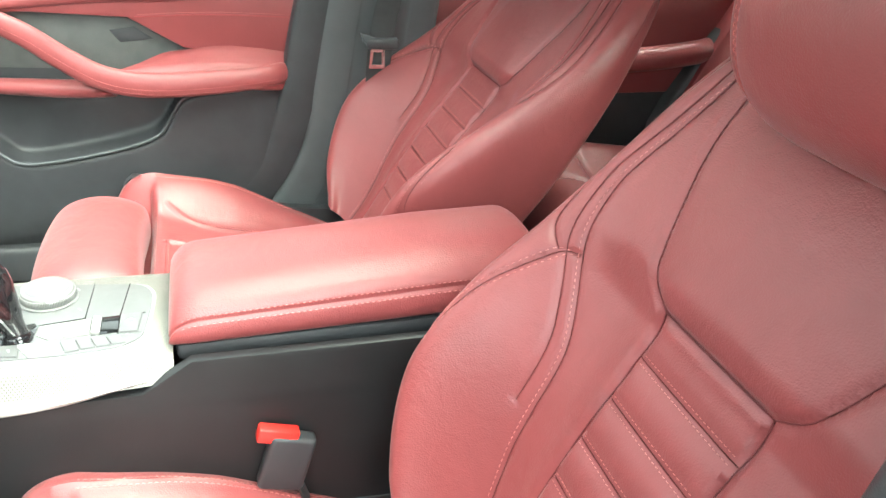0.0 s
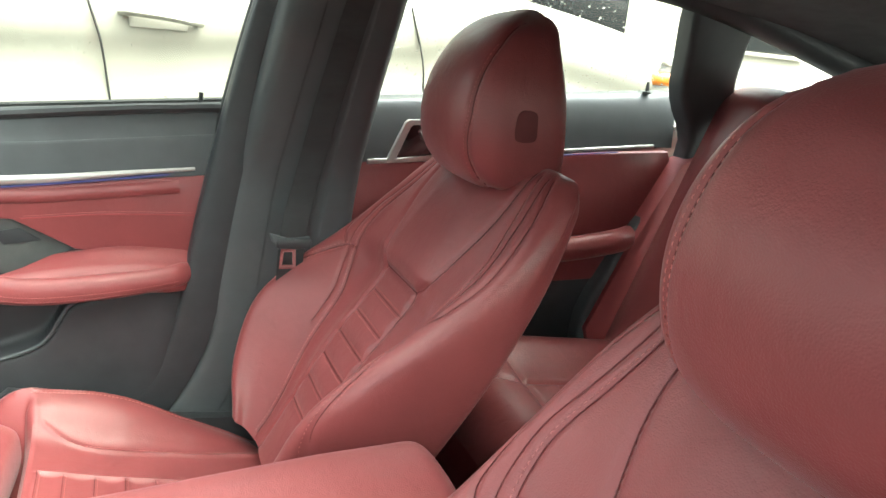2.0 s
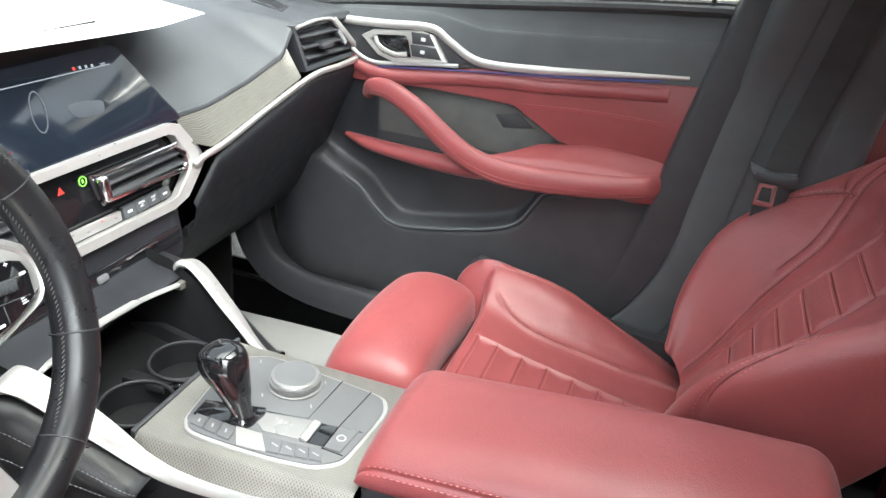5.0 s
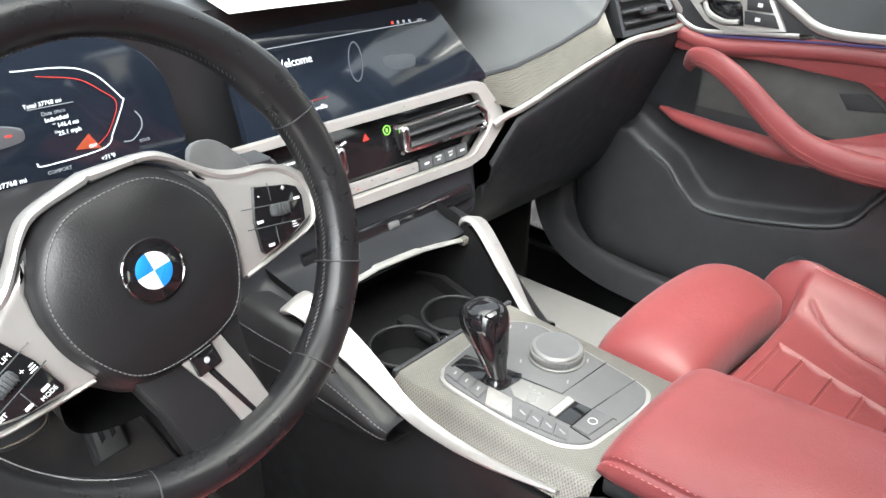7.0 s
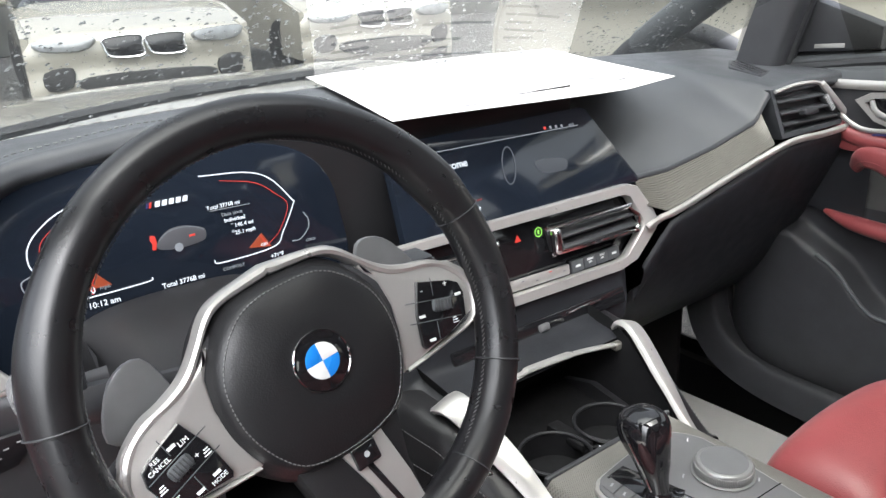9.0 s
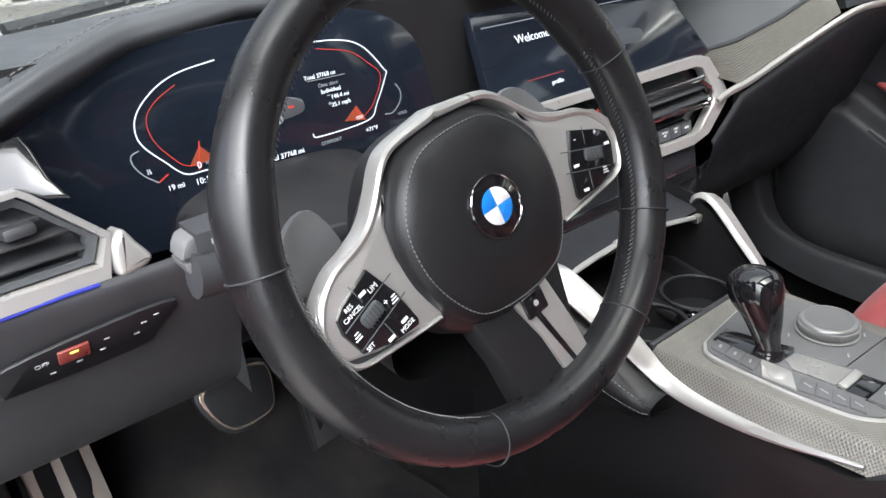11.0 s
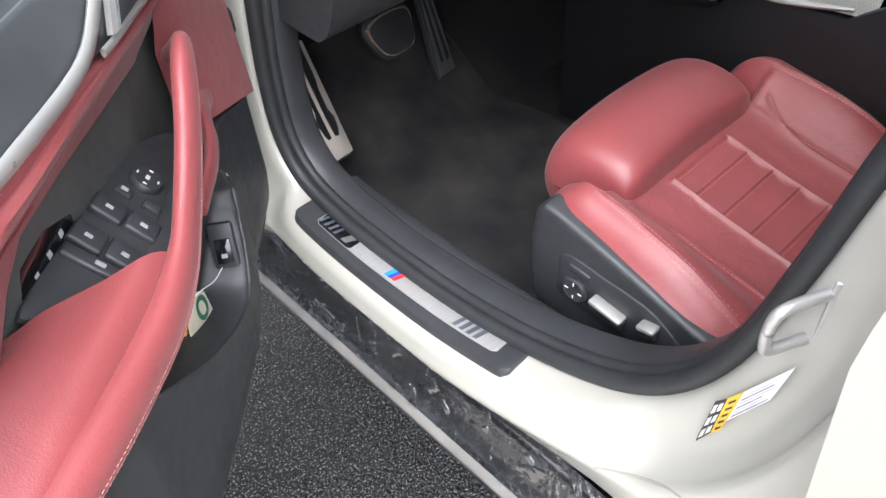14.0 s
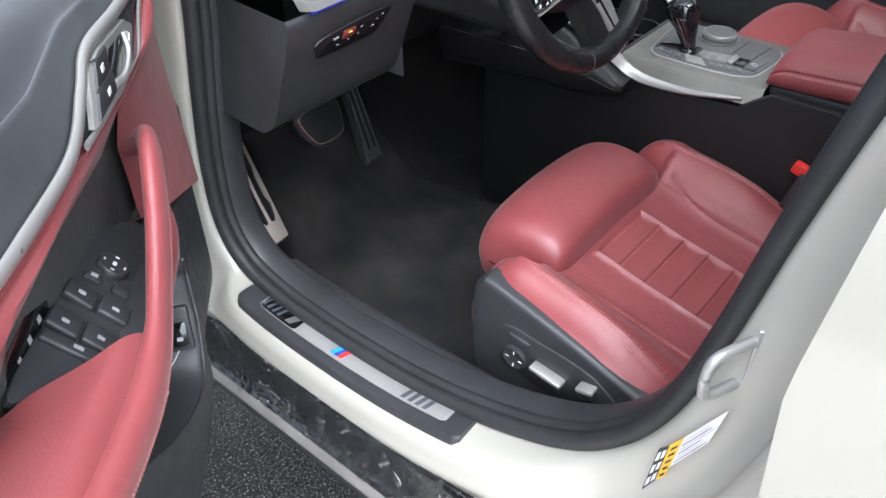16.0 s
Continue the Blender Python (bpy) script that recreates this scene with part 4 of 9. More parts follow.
cluster_line(catmull([(0.0571, 0.0553), (0.0925, 0.0462), (0.1115, 0.0319), (0.1242, 0.0164), (0.1107, -0.0085), (0.0977, -0.0183)], 5), LIT_RED, 0.00035)
cluster_line([(-0.0725, 0.0), (-0.0782, -0.0241)], LIT_RED, 0.0006)
cluster_line([(0.089, -0.008), (0.096, -0.021)], LIT_RED, 0.0006)
part("dial_glow", xf(prism([(-0.0855, -0.0195), (-0.06, -0.0195), (-0.073, -0.004)], 0.0004, 0.0001), at(CL, 0, 0, 0.0062)), LIT_ORANGE, cluster)
part("dial_glow", xf(prism([(0.0752, -0.0185), (0.1, -0.0225), (0.091, -0.006)], 0.0004, 0.0001), at(CL, 0, 0, 0.0062)), LIT_ORANGE, cluster)
cluster_line(catmull([(0.1404, 0.0051), (0.145, -0.0034), (0.1433, -0.0131), (0.1327, -0.0224), (0.1228, -0.0223)], 5), LIT_GREY, 0.0006)
cluster_line(catmull([(-0.1242, 0.0049), (-0.1315, 0.002), (-0.1317, -0.006), (-0.1252, -0.0167), (-0.115, -0.0255)], 5), LIT_GREY, 0.0006)
cluster_line([(-0.115, -0.0255), (-0.1053, -0.0204)], LIT_RED, 0.0006)
for words, size, x, y, mat in (("Total 37768 mi", 0.0056, 0.0565, 0.0305, LIT_WHITE), ("Data since", 0.0052, 0.064, 0.021, LIT_GREY), ("Individual", 0.0058, 0.0657, 0.0148, LIT_WHITE), ("146.4 mi", 0.0058, 0.0745, 0.008, LIT_WHITE),
                               ("25.1 mph", 0.0058, 0.0745, 0.0005, LIT_WHITE), ("OFF", 0.0045, 0.0922, -0.0185, LIT_WHITE), ("+71°F", 0.006, 0.1042, -0.033, LIT_WHITE), ("COMFORT", 0.0048, 0.0563, -0.0335, LIT_GREY), ("COLD", 0.004, 0.1442, -0.0258, LIT_GREY),
                               ("Total 37768 mi", 0.0068, 0.0045, -0.034, LIT_WHITE), ("0", 0.0085, -0.0772, -0.0205, LIT_WHITE), ("mph", 0.0055, -0.0665, -0.0198, LIT_GREY), ("10:12 am", 0.0078, -0.07, -0.0345, LIT_WHITE), ("19 mi", 0.0068, -0.1015, -0.033, LIT_WHITE), ("½", 0.006, -0.1203, -0.0145, LIT_WHITE)):
    part("display_text", text_geo(words, size, at(CL, x, y)), mat, cluster, smooth=0)
cluster_line([(0.042, 0.0275), (0.084, 0.0265)], LIT_GREY, 0.0004)
for k, x in enumerate((0.062, 0.062)):
    part("trip_symbol", xf(rbox(0.0028, 0.0012 + 0.0014 * k, 0.0005, 0.0001, 1), at(CL, x, 0.0103 - 0.0078 * k)), LIT_GREY, cluster)
for k in range(5):
    part("model_emblem", xf(prism([(-0.0026, -0.0026), (0.002, -0.0026), (0.0034, 0.0026), (-0.0012, 0.0026)], 0.0006, 0.0002), at(CL, -0.006 + 0.0066 * k, 0.0452)), LIT_WHITE, cluster, "pale emblem bar")
for k, col in enumerate((LIT_BLUE, LIT_RED)):
    part("emblem_stripe", xf(prism([(-0.001, -0.0026), (0.001, -0.0026), (0.0024, 0.0026), (0.0004, 0.0026)], 0.0006, 0.0002), at(CL, -0.0158 + 0.0028 * k, 0.0452)), col, cluster)
part("door_warning", xf(prism([(-0.0022, -0.0065), (0.0012, -0.0075), (0.0034, 0.0), (0.0022, 0.0065), (-0.0018, 0.0075), (-0.003, 0.003), (-0.001, -0.001)], 0.0005, 0.0001), at(CL, -0.0165, 0.0095, 0.0068)), LIT_RED, cluster, "red open-door symbol")
car_shape = catmull([(-0.0135, 0.0), (-0.011, 0.008), (0.0, 0.0155), (0.014, 0.0165), (0.029, 0.012), (0.0345, 0.008), (0.033, -0.001), (0.018, -0.004), (0.0, -0.004)], 4, True)
part("car_symbol", xf(prism(car_shape, 0.0004, 0.0001), at(CL, 0.0, 0.003, 0.0062)), surf("dim_symbol", (0.03, 0.03, 0.033), 0.4, emission=(0.06, 0.06, 0.065), glow=0.2), cluster)
cluster_line(catmull([(-0.011, 0.010), (-0.002, 0.0165), (0.012, 0.0185), (0.026, 0.0155), (0.0335, 0.011)], 5), LIT_GREY, 0.0004)
part("tail_lamp", xf(rbox(0.006, 0.0022, 0.0005, 0.0002, 1), at(CL, 0.021, 0.0085, 0.0068)), LIT_RED, cluster)
part("wheel_symbol", xf(lathe([(0.0042, 0.0), (0.0042, 0.0005), (0.0022, 0.0006)], 16), at(CL, 0.0065, -0.0002, 0.0064)), LIT_GREY, cluster)
# binnacle underside and column shroud
shroud = []
for y in np.linspace(0.33, 0.05, 14):
    k = (y - 0.05) / 0.28
    shroud.append([(-0.3725 + (0.062 + 0.05 * k ** 2) * np.sign(np.cos(a)) * abs(np.cos(a)) ** 0.7, y, 0.838 + (0.034 + 0.008 * k) * np.sign(np.sin(a)) * abs(np.sin(a)) ** 0.7 - 0.02 * (1 - k)) for a in np.linspace(0, 2 * np.pi, 40, endpoint=False)])
part("column_shroud", grid(np.array(shroud), wrap_v=True), BLACK_LEATHER, dash, "black steering column shroud")
for f, z0 in ((-1, 0.902), (1, 0.905)):
    st = tube(catmull([(-0.3725 + f * 0.05, 0.11, 0.885), (-0.3725 + f * 0.10, 0.105, 0.892), (-0.3725 + f * 0.165, 0.1, z0)], 5), [0.009] * 5 + [0.012] * 6, 10, flat=1.25)
    s0 = part("stalk", st, PLASTIC, dash, "black control stalk")
    sx = lambda pts_: [(x if f < 0 else -0.745 - x, z) for x, z in pts_]
    SB = basis((0, 0.124, 0), (1, 0, 0), (0, 0, 1))
    part("stalk_end", xf(prism(ccw(sx([(-0.5315, 0.929), (-0.500, 0.9295), (-0.496, 0.9255), (-0.496, 0.898), (-0.50, 0.894), (-0.5305, 0.8955)])), 0.026, 0.003), SB), PLASTIC, s0, "black stalk end")
    for pad_ in ([(-0.541, 0.9130), (-0.5395, 0.9195), (-0.5360, 0.9245), (-0.5295, 0.9265), (-0.5295, 0.9130)], [(-0.541, 0.9105), (-0.5400, 0.9050), (-0.5345, 0.8985), (-0.5295, 0.8965), (-0.5295, 0.9105)]):
        part("stalk_pad", xf(prism(ccw(sx(pad_)), 0.020, 0.002), SB @ Matrix.Translation((0, 0, 0.002))), SATIN_GREY, s0, "grey rocker pad")
    for z_ in (0.9215, 0.9045):
        part("stalk_mark", xf(rbox(0.0075, 0.0035, 0.0004, 0.0001, 1), SB @ Matrix.Translation((sx([(-0.519, 0)])[0][0], z_, 0.0262))), PRINT_DIM, s0)
part("stalk_text", text_geo("AUTO", 0.006, basis((-0.235, 0.088, 0.905), (1, 0.05, 0.1), (0, 0.2, 1))), WHITE_PRINT, dash, smooth=0)

# central screen
SC = basis((0.09, 0.308, 0.913), (1, 0, 0), (0, 0.42, 0.907))
scr = np.array([(-0.21, -0.058), (0.186, -0.058), (0.190, -0.052), (0.128, 0.056), (0.118, 0.061), (-0.2, 0.061)])
screen = part("display_screen", xf(prism(scr, 0.012, 0.002), SC @ Matrix.Translation((0, 0, -0.008))), SCREEN, dash, "wide glossy display screen")
part("display_text", text_geo("Welcome", 0.0135, at(SC, -0.120, 0.0215, 0.0045)), LIT_WHITE, screen, smooth=0)
part("display_text", text_geo("profile", 0.0075, at(SC, -0.103, -0.0355, 0.0045)), LIT_WHITE, screen, smooth=0)
part("display_text", text_geo("10:12", 0.0045, at(SC, 0.0925, 0.0395, 0.0045)), LIT_GREY, screen, smooth=0)
part("display_bar", xf(rbox(0.06, 0.0016, 0.0005, 0.0002, 1), at(SC, -0.118, -0.026, 0.0042)), lit("dim_red", (0.25, 0.02, 0.02), 0.6), screen)
cluster_line([(-0.19, 0.0425), (0.1046, 0.0372)], LIT_GREY, 0.0006, SC, screen, 0.0045)
for k in range(4):
    part("status_symbol", xf(rbox(0.004, 0.004, 0.0004, 0.0001, 1), at(SC, 0.045 + 0.010 * k, 0.0425 - 0.0006 * k, 0.0043)), LIT_RED if k == 0 else LIT_GREY, screen)
ringp = [(-0.032 + 0.0105 * np.cos(t) + 0.005 * np.sin(t), 0.006 + 0.0235 * np.sin(t)) for t in np.linspace(0, 2 * np.pi, 24)]
cluster_line(ringp, lit("dim_grey", (0.12, 0.13, 0.15), 0.5), 0.0009, SC, screen, 0.0045)
part("screen_picture", xf(prism(catmull([(0.013, 0.004), (0.062, -0.001), (0.064, -0.012), (0.054, -0.017), (0.018, -0.013)], 3, True), 0.0003, 0.0001), at(SC, 0, 0, 0.0042)), lit("dim_slate", (0.09, 0.1, 0.115), 0.5), screen)

# silver frame round the centre vents
FR = basis((0.0, 0.262, 0.80), (1, 0, 0), (0, 0.2, 0.98))
outer = [(-0.20, 0.071), (0.2417, 0.0672), (0.260, 0.061), (0.288, 0.023), (0.297, 0.004), (0.2895, -0.0065), (0.243, -0.040), (0.208, -0.047), (-0.20, -0.037)]
inner = [(-0.19, 0.0605), (0.2276, 0.0535), (0.240, 0.0490), (0.260, 0.014), (0.2615, 0.005), (0.2560, -0.0020), (0.222, -0.0290), (0.206, -0.0325), (-0.19, -0.0235)]
part("silver_frame", xf(ring_plate(outer, inner, 0.012, 0.003), FR @ Matrix.Translation((0, 0, -0.004))), SILVER, dash, "satin silver frame")
part("centre_panel", xf(prism(inner, 0.004, 0.001), FR @ Matrix.Translation((0, 0, -0.012))), GLOSS, dash, "glossy black centre panel")


def vent_slats(parent, m, outline, count, tilt=20):
    p = np.array(outline)
    hole = part("vent_box", xf(prism(p, 0.003, 0.001), m @ Matrix.Translation((0, 0, -0.012))), PLASTIC, parent)
    lo, hi = p.min(0), p.max(0)
    for k in range(count):
        y = lo[1] + (hi[1] - lo[1]) * (k + 0.75) / (count + 0.5)
        crossing = []
        for a, b in zip(p, np.roll(p, -1, 0)):
            if (a[1] - y) * (b[1] - y) < 0:
                crossing.append(a[0] + (b[0] - a[0]) * (y - a[1]) / (b[1] - a[1]))
        if len(crossing) >= 2:
            x0, x1 = min(crossing), max(crossing)
            part("slat", xf(rbox(x1 - x0 - 0.004, 0.004, 0.016, 0.0015), m @ pose((x0 + x1) / 2, y, -0.002, tilt)), PLASTIC, parent, "black vent slat")


cv = [(0.090, 0.0385), (0.232, 0.0372), (0.2525, 0.0215), (0.2515, 0.0060), (0.240, 0.0012), (0.0955, 0.0068)]
for f, dx in ((1, 0.0), (-1, 0.080)):
    ol = [(f * x + dx, y) for x, y in cv]
    v = thing("centre_vent", tuple((FR @ Vector((ol[0][0], 0, 0)))[:]), "chrome-rimmed centre air vent in the dashboard", "air vent", "centre air vents")
    vent_slats(v, FR @ Matrix.Translation((0, 0, 0.004)), ol, 2, 35)
    ringc = [np.array(FR @ Vector((x, y, 0.008))) for x, y in catmull(np.repeat(np.array(ol), 2, 0) + np.tile([[0.0, 0], [1e-4, 0]], (6, 1)), 2, True)]
    part("vent_rim", tube(ringc, 0.0032, 8, closed=True), CHROME, v, "chrome rim")
    part("thumb_wheel", xf(rbox(0.012, 0.033, 0.016, 0.0055, 3), FR @ pose(ol[0][0] + f * 0.003, 0.0225, 0.010)), CHROME, v, "ribbed chrome thumb wheel")
tri = [(0.0, 0.0062), (-0.0068, -0.0052), (0.0068, -0.0052)]
part("hazard_symbol", xf(prism(tri, 0.0006, 0.0001), FR @ Matrix.Translation((0.0442, 0.036, -0.0078)) @ Matrix.Scale(0.8, 4)), LIT_RED, dash, "red triangle")
part("eco_symbol", tube([np.array(FR @ Vector((0.0796 + 0.0058 * np.cos(t), 0.0365 + 0.0058 * np.sin(t), -0.007))) for t in np.linspace(0, 2 * np.pi, 20, endpoint=False)], 0.0007, 5, closed=True), LIT_GREEN, dash)
part("eco_symbol", xf(rbox(0.003, 0.005, 0.0006, 0.0002, 1), FR @ Matrix.Translation((0.0796, 0.0365, -0.007))), LIT_GREEN, dash)
part("climate_bar", xf(rbox(0.20, 0.014, 0.006, 0.002), FR @ pose(0.019, -0.0195, -0.003, 0, 0, -1.5)), SILVER, dash, "silver climate control bar")
for k in range(8):
    part("bar_mark", xf(rbox(0.004, 0.0012, 0.0006, 0.0001, 1), FR @ pose(-0.06 + 0.024 * k, -0.0165 - (k % 2) * 0.005, 0.0004)), INK if k % 3 else HEAD_RED, dash)
for k, words in enumerate(("", "MENU\nA/C", "MAX\nA/C", "")):
    key = part("climate_key", xf(rbox(0.0225, 0.017, 0.006, 0.0015), FR @ pose(0.134 + 0.0235 * k, -0.0215, -0.003)), TRIM_GREY, dash, "grey key")
    if words:
        part("key_text", text_geo(words, 0.0042, FR @ Matrix.Translation((0.134 + 0.0235 * k, -0.020, 0.0003))), WHITE_PRINT, key, smooth=0)
    else:
        part("key_mark", xf(rbox(0.009, 0.003, 0.0005, 0.0002, 1), FR @ Matrix.Translation((0.134 + 0.0235 * k, -0.0215, 0.0002))), WHITE_PRINT, key)
# lower centre stack
stack_rows = []
for x in np.linspace(-0.22, 0.262, 40):
    k = float(np.clip((x - 0.20) / 0.062, 0, 1)) ** 2
    out = float(np.clip((abs(x) - 0.135) / 0.03, 0, 1))
    near = np.array(catmull([(0.262, 0.766), (0.252, 0.750), (0.246, 0.722), (0.226, 0.713), (0.193, 0.708), (0.188, 0.701), (0.27, 0.69)], 5))
    far = np.array(catmull([(0.262, 0.766), (0.252, 0.750), (0.246, 0.722), (0.242, 0.702), (0.242, 0.69), (0.25, 0.68), (0.30, 0.67)], 5))
    stack_rows.append([(x - 0.03 * k * j / 30, y + 0.035 * k, z) for j, (y, z) in enumerate(near + (far - near) * out)])
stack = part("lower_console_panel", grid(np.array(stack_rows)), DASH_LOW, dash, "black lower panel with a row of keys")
part("key_strip", xf(rbox(0.30, 0.022, 0.006, 0.002), pose(0.06, 0.2435, 0.721, 74)), GLOSS, stack, "glossy black key strip")
part("volume_line", xf(rbox(0.062, 0.003, 0.002, 0.0008), pose(0.13, 0.2405, 0.7275, 74)), CHROME, stack, "thin bright line")
part("volume_roller", xf(rbox(0.018, 0.010, 0.008, 0.003, 3), pose(0.055, 0.2405, 0.721, 74)), SATIN_GREY, stack, "grey volume roller")
for k in range(8):
    part("stack_key", xf(rbox(0.0215, 0.008, 0.002, 0.0008), pose(-0.075 + 0.0245 * k + (0.07 if k > 4 else 0.0), 0.2405, 0.7155, 74)), PLASTIC, stack, "black key")
    part("key_mark", xf(rbox(0.005, 0.0016, 0.0004, 0.0001, 1), pose(-0.075 + 0.0245 * k + (0.07 if k > 4 else 0.0), 0.2393, 0.7160, 74)), PRINT_DIM, stack)

# passenger side: woven metal strip, silver line, outer vent, glove box
strip = np.array([[(x, y0 + (y1 - y0) * k, z0 + (z1 - z0) * k) for k in np.linspace(0, 1, 6)] for x, y0, z0, y1, z1 in [(x, np.interp(x, LIP_X, LIP_Y) + 0.002, np.interp(x, LIP_X, LIP_Z) - 0.004, np.interp(x, [0.27, 0.30, 0.54], [0.262, 0.244, 0.214]), np.interp(x, [0.27, 0.30, 0.54], [0.832, 0.820, 0.892])) for x in np.linspace(0.272, 0.512, 40)]])
strip = np.array([[(1 - k % 1) * row[int(k)] + (k % 1) * row[min(int(k) + 1, 5)] + np.array([0, -0.0010, 0.0004]) * (0.5 + 0.5 * np.sin(k / 5 * 2 * np.pi * 15)) for k in np.linspace(0, 5, 91)] for row in strip])
part("trim_strip", grid(strip), RIB_ALU, dash, "finely ribbed aluminium trim strip", smooth=70)
line = catmull([(0.266, 0.252, 0.801), (0.285, 0.246, 0.812), (0.32, 0.237, 0.822), (0.43, 0.222, 0.856), (0.535, 0.207, 0.884), (0.62, 0.203, 0.884), (0.700, 0.205, 0.884), (0.716, 0.207, 0.889), (0.705, 0.210, 0.902), (0.675, 0.217, 0.930), (0.645, 0.226, 0.958)], 8)
part("silver_line", tube(line, 0.0058, 8, flat=0.8, up=(0, 1, 0.3)), SILVER, dash, "satin silver trim line")
line2 = catmull([(0.53, 0.236, 0.958), (0.58, 0.233, 0.963), (0.625, 0.229, 0.962), (0.645, 0.226, 0.957)], 5)
part("silver_line", tube(line2, 0.003, 8), SILVER, dash)


def side_vent(f):
    m = basis((f * 0.618, 0.228, 0.922), (1, -f * 0.12, 0), (0, 0.14, 1))
    v = thing("side_vent", (f * 0.62, 0.225, 0.92), "black slatted air vent at the dashboard end", "air vent", "side air vents")
    ol = [(-0.082 * f, 0.030), (0.022 * f, 0.033), (0.078 * f, -0.026), (-0.060 * f, -0.030)]
    part("vent_bezel", xf(ring_plate([(-0.094 * f, 0.039), (0.030 * f, 0.041), (0.098 * f, -0.034), (-0.066 * f, -0.040)], ol, 0.03, 0.003), m @ Matrix.Translation((0, 0, -0.028))), DASH, v, "black vent surround")
    vent_slats(v, m, ol, 3)
    part("vent_box", xf(prism([(x * 1.06, y * 1.1) for x, y in ol], 0.004, 0.001), m @ Matrix.Translation((0, 0, -0.034))), PLASTIC, v, "dark vent box")
    part("vent_knob", xf(rbox(0.034, 0.012, 0.014, 0.004), m @ pose(-0.01 * f, -0.002, 0.008)), PLASTIC, v, "slat knob")
    part("thumb_wheel", xf(rbox(0.010, 0.032, 0.012, 0.003), m @ pose(f * 0.044, 0.004, 0.0, 0, 0, f * 40)), TRIM_GREY, v, "ribbed grey thumb wheel")
    for k in range(7):
        part("wheel_rib", xf(rbox(0.010, 0.0014, 0.002, 0.0005, 1), m @ pose(f * 0.044 + f * (3 - k) * 0.0028, 0.004 + (k - 3) * 0.0036, 0.0068, 0, 0, f * 40)), PRINT_DIM, v)
    return m


side_vent(1)


SHROUD_X, SHROUD_Y = (0.793, -0.610, 0), (0.352, 0.458, 0.816)
SHROUD = [(0.0118, -0.0193), (0.0287, -0.0250), (0.0451, -0.0253), (0.0323, -0.0121), (0.0191, 0.0095), (0.0118, 0.0181), (-0.0193, 0.0094), (-0.0305, -0.0016), (-0.0319, -0.0265)]


def left_vent():
    """The vent beside the driver's door, in a broad silver frame."""
    m = basis((-0.618, 0.228, 0.922), (1, 0.12, 0), (0, 0.14, 1))
    v = thing("side_vent", (-0.61, 0.225, 0.90), "black slatted air vent in a broad silver frame", "air vent", "side air vents")
    out = [(-0.0455, 0.0198), (0.0191, 0.0212), (0.0268, 0.0155), (0.0674, -0.0265), (0.0580, -0.0592), (-0.0419, -0.0560), (-0.0555, -0.0520), (-0.0622, -0.0351)]
    inn = [(-0.0408, 0.0158), (0.0174, 0.0166), (0.0235, 0.0115), (0.0625, -0.0300), (0.0540, -0.0474), (-0.0389, -0.0435), (-0.0490, -0.0420), (-0.0515, -0.0347)]
    part("vent_frame", xf(ring_plate(out, inn, 0.016, 0.003), m @ Matrix.Translation((0, 0, -0.004))), SILVER, v, "satin silver frame")
    part("vent_bezel", xf(ring_plate([(x * 0.985 + 0.0002, y * 0.96 - 0.0005) for x, y in inn], [(x * 0.84 + 0.0008, y * 0.76 - 0.0035) for x, y in inn], 0.01, 0.002), m @ Matrix.Translation((0, 0, -0.008))), TRIM_GREY, v, "dark grey bezel")
    part("frame_end", xf(prism(catmull([(0.064, -0.036), (0.0745, -0.0265), (0.083, -0.04), (0.0905, -0.0545), (0.078, -0.0605), (0.063, -0.0585)], 4, True), 0.02, 0.006, 3), m @ Matrix.Translation((0, 0, -0.004))), SILVER, v, "rounded silver end piece")
    part("vent_box", xf(prism(inn, 0.003, 0.001), m @ Matrix.Translation((0, 0, -0.03))), PLASTIC, v)
    for (x0, y0), (x1, y1) in (((-0.0246, 0.0037), (0.0279, 0.0012)), ((-0.0246, -0.0117), (0.0428, -0.0134)), ((-0.0246, -0.0262), (0.0500, -0.0287))):
        part("slat", xf(rbox(math.hypot(x1 - x0, y1 - y0), 0.0026, 0.024, 0.001), m @ pose((x0 + x1) / 2, (y0 + y1) / 2, -0.006, 18, 0, math.degrees(math.atan2(y1 - y0, x1 - x0)))), PLASTIC, v, "black vent slat")
    part("vent_knob", xf(rbox(0.022, 0.009, 0.02, 0.003), m @ pose(0.012, -0.006, 0.002)), PLASTIC, v, "slat knob")
    wh = part("thumb_wheel", xf(rbox(0.01, 0.03, 0.014, 0.004, 3), m @ pose(-0.0385, -0.014, -0.002, 0, 0, 3)), TRIM_GREY, v, "ribbed grey thumb wheel")
    for k in range(6):
        part("wheel_rib", xf(rbox(0.008, 0.0012, 0.002, 0.0005, 1), m @ pose(-0.0385, -0.014 + (k - 2.5) * 0.0042, 0.0052, 0, 0, 3)), PRINT_DIM, wh)
    sm_ = basis((-0.60, 0.245, 0.958), SHROUD_X, SHROUD_Y)
    part("vent_shroud", xf(prism(SHROUD, 0.006, 0.002), sm_ @ Matrix.Translation((0, 0, -0.006))), GLOSS, dash, "glossy black panel above the vent")


left_vent()
part("ambient_light", tube(catmull([(-0.662, 0.2095, 0.8655), (-0.627, 0.2095, 0.8662), (-0.594, 0.2110, 0.8665), (-0.568, 0.2125, 0.8655)], 5), 0.0014, 6), LIT_BLUE_BRIGHT, dash, "blue ambient light line")

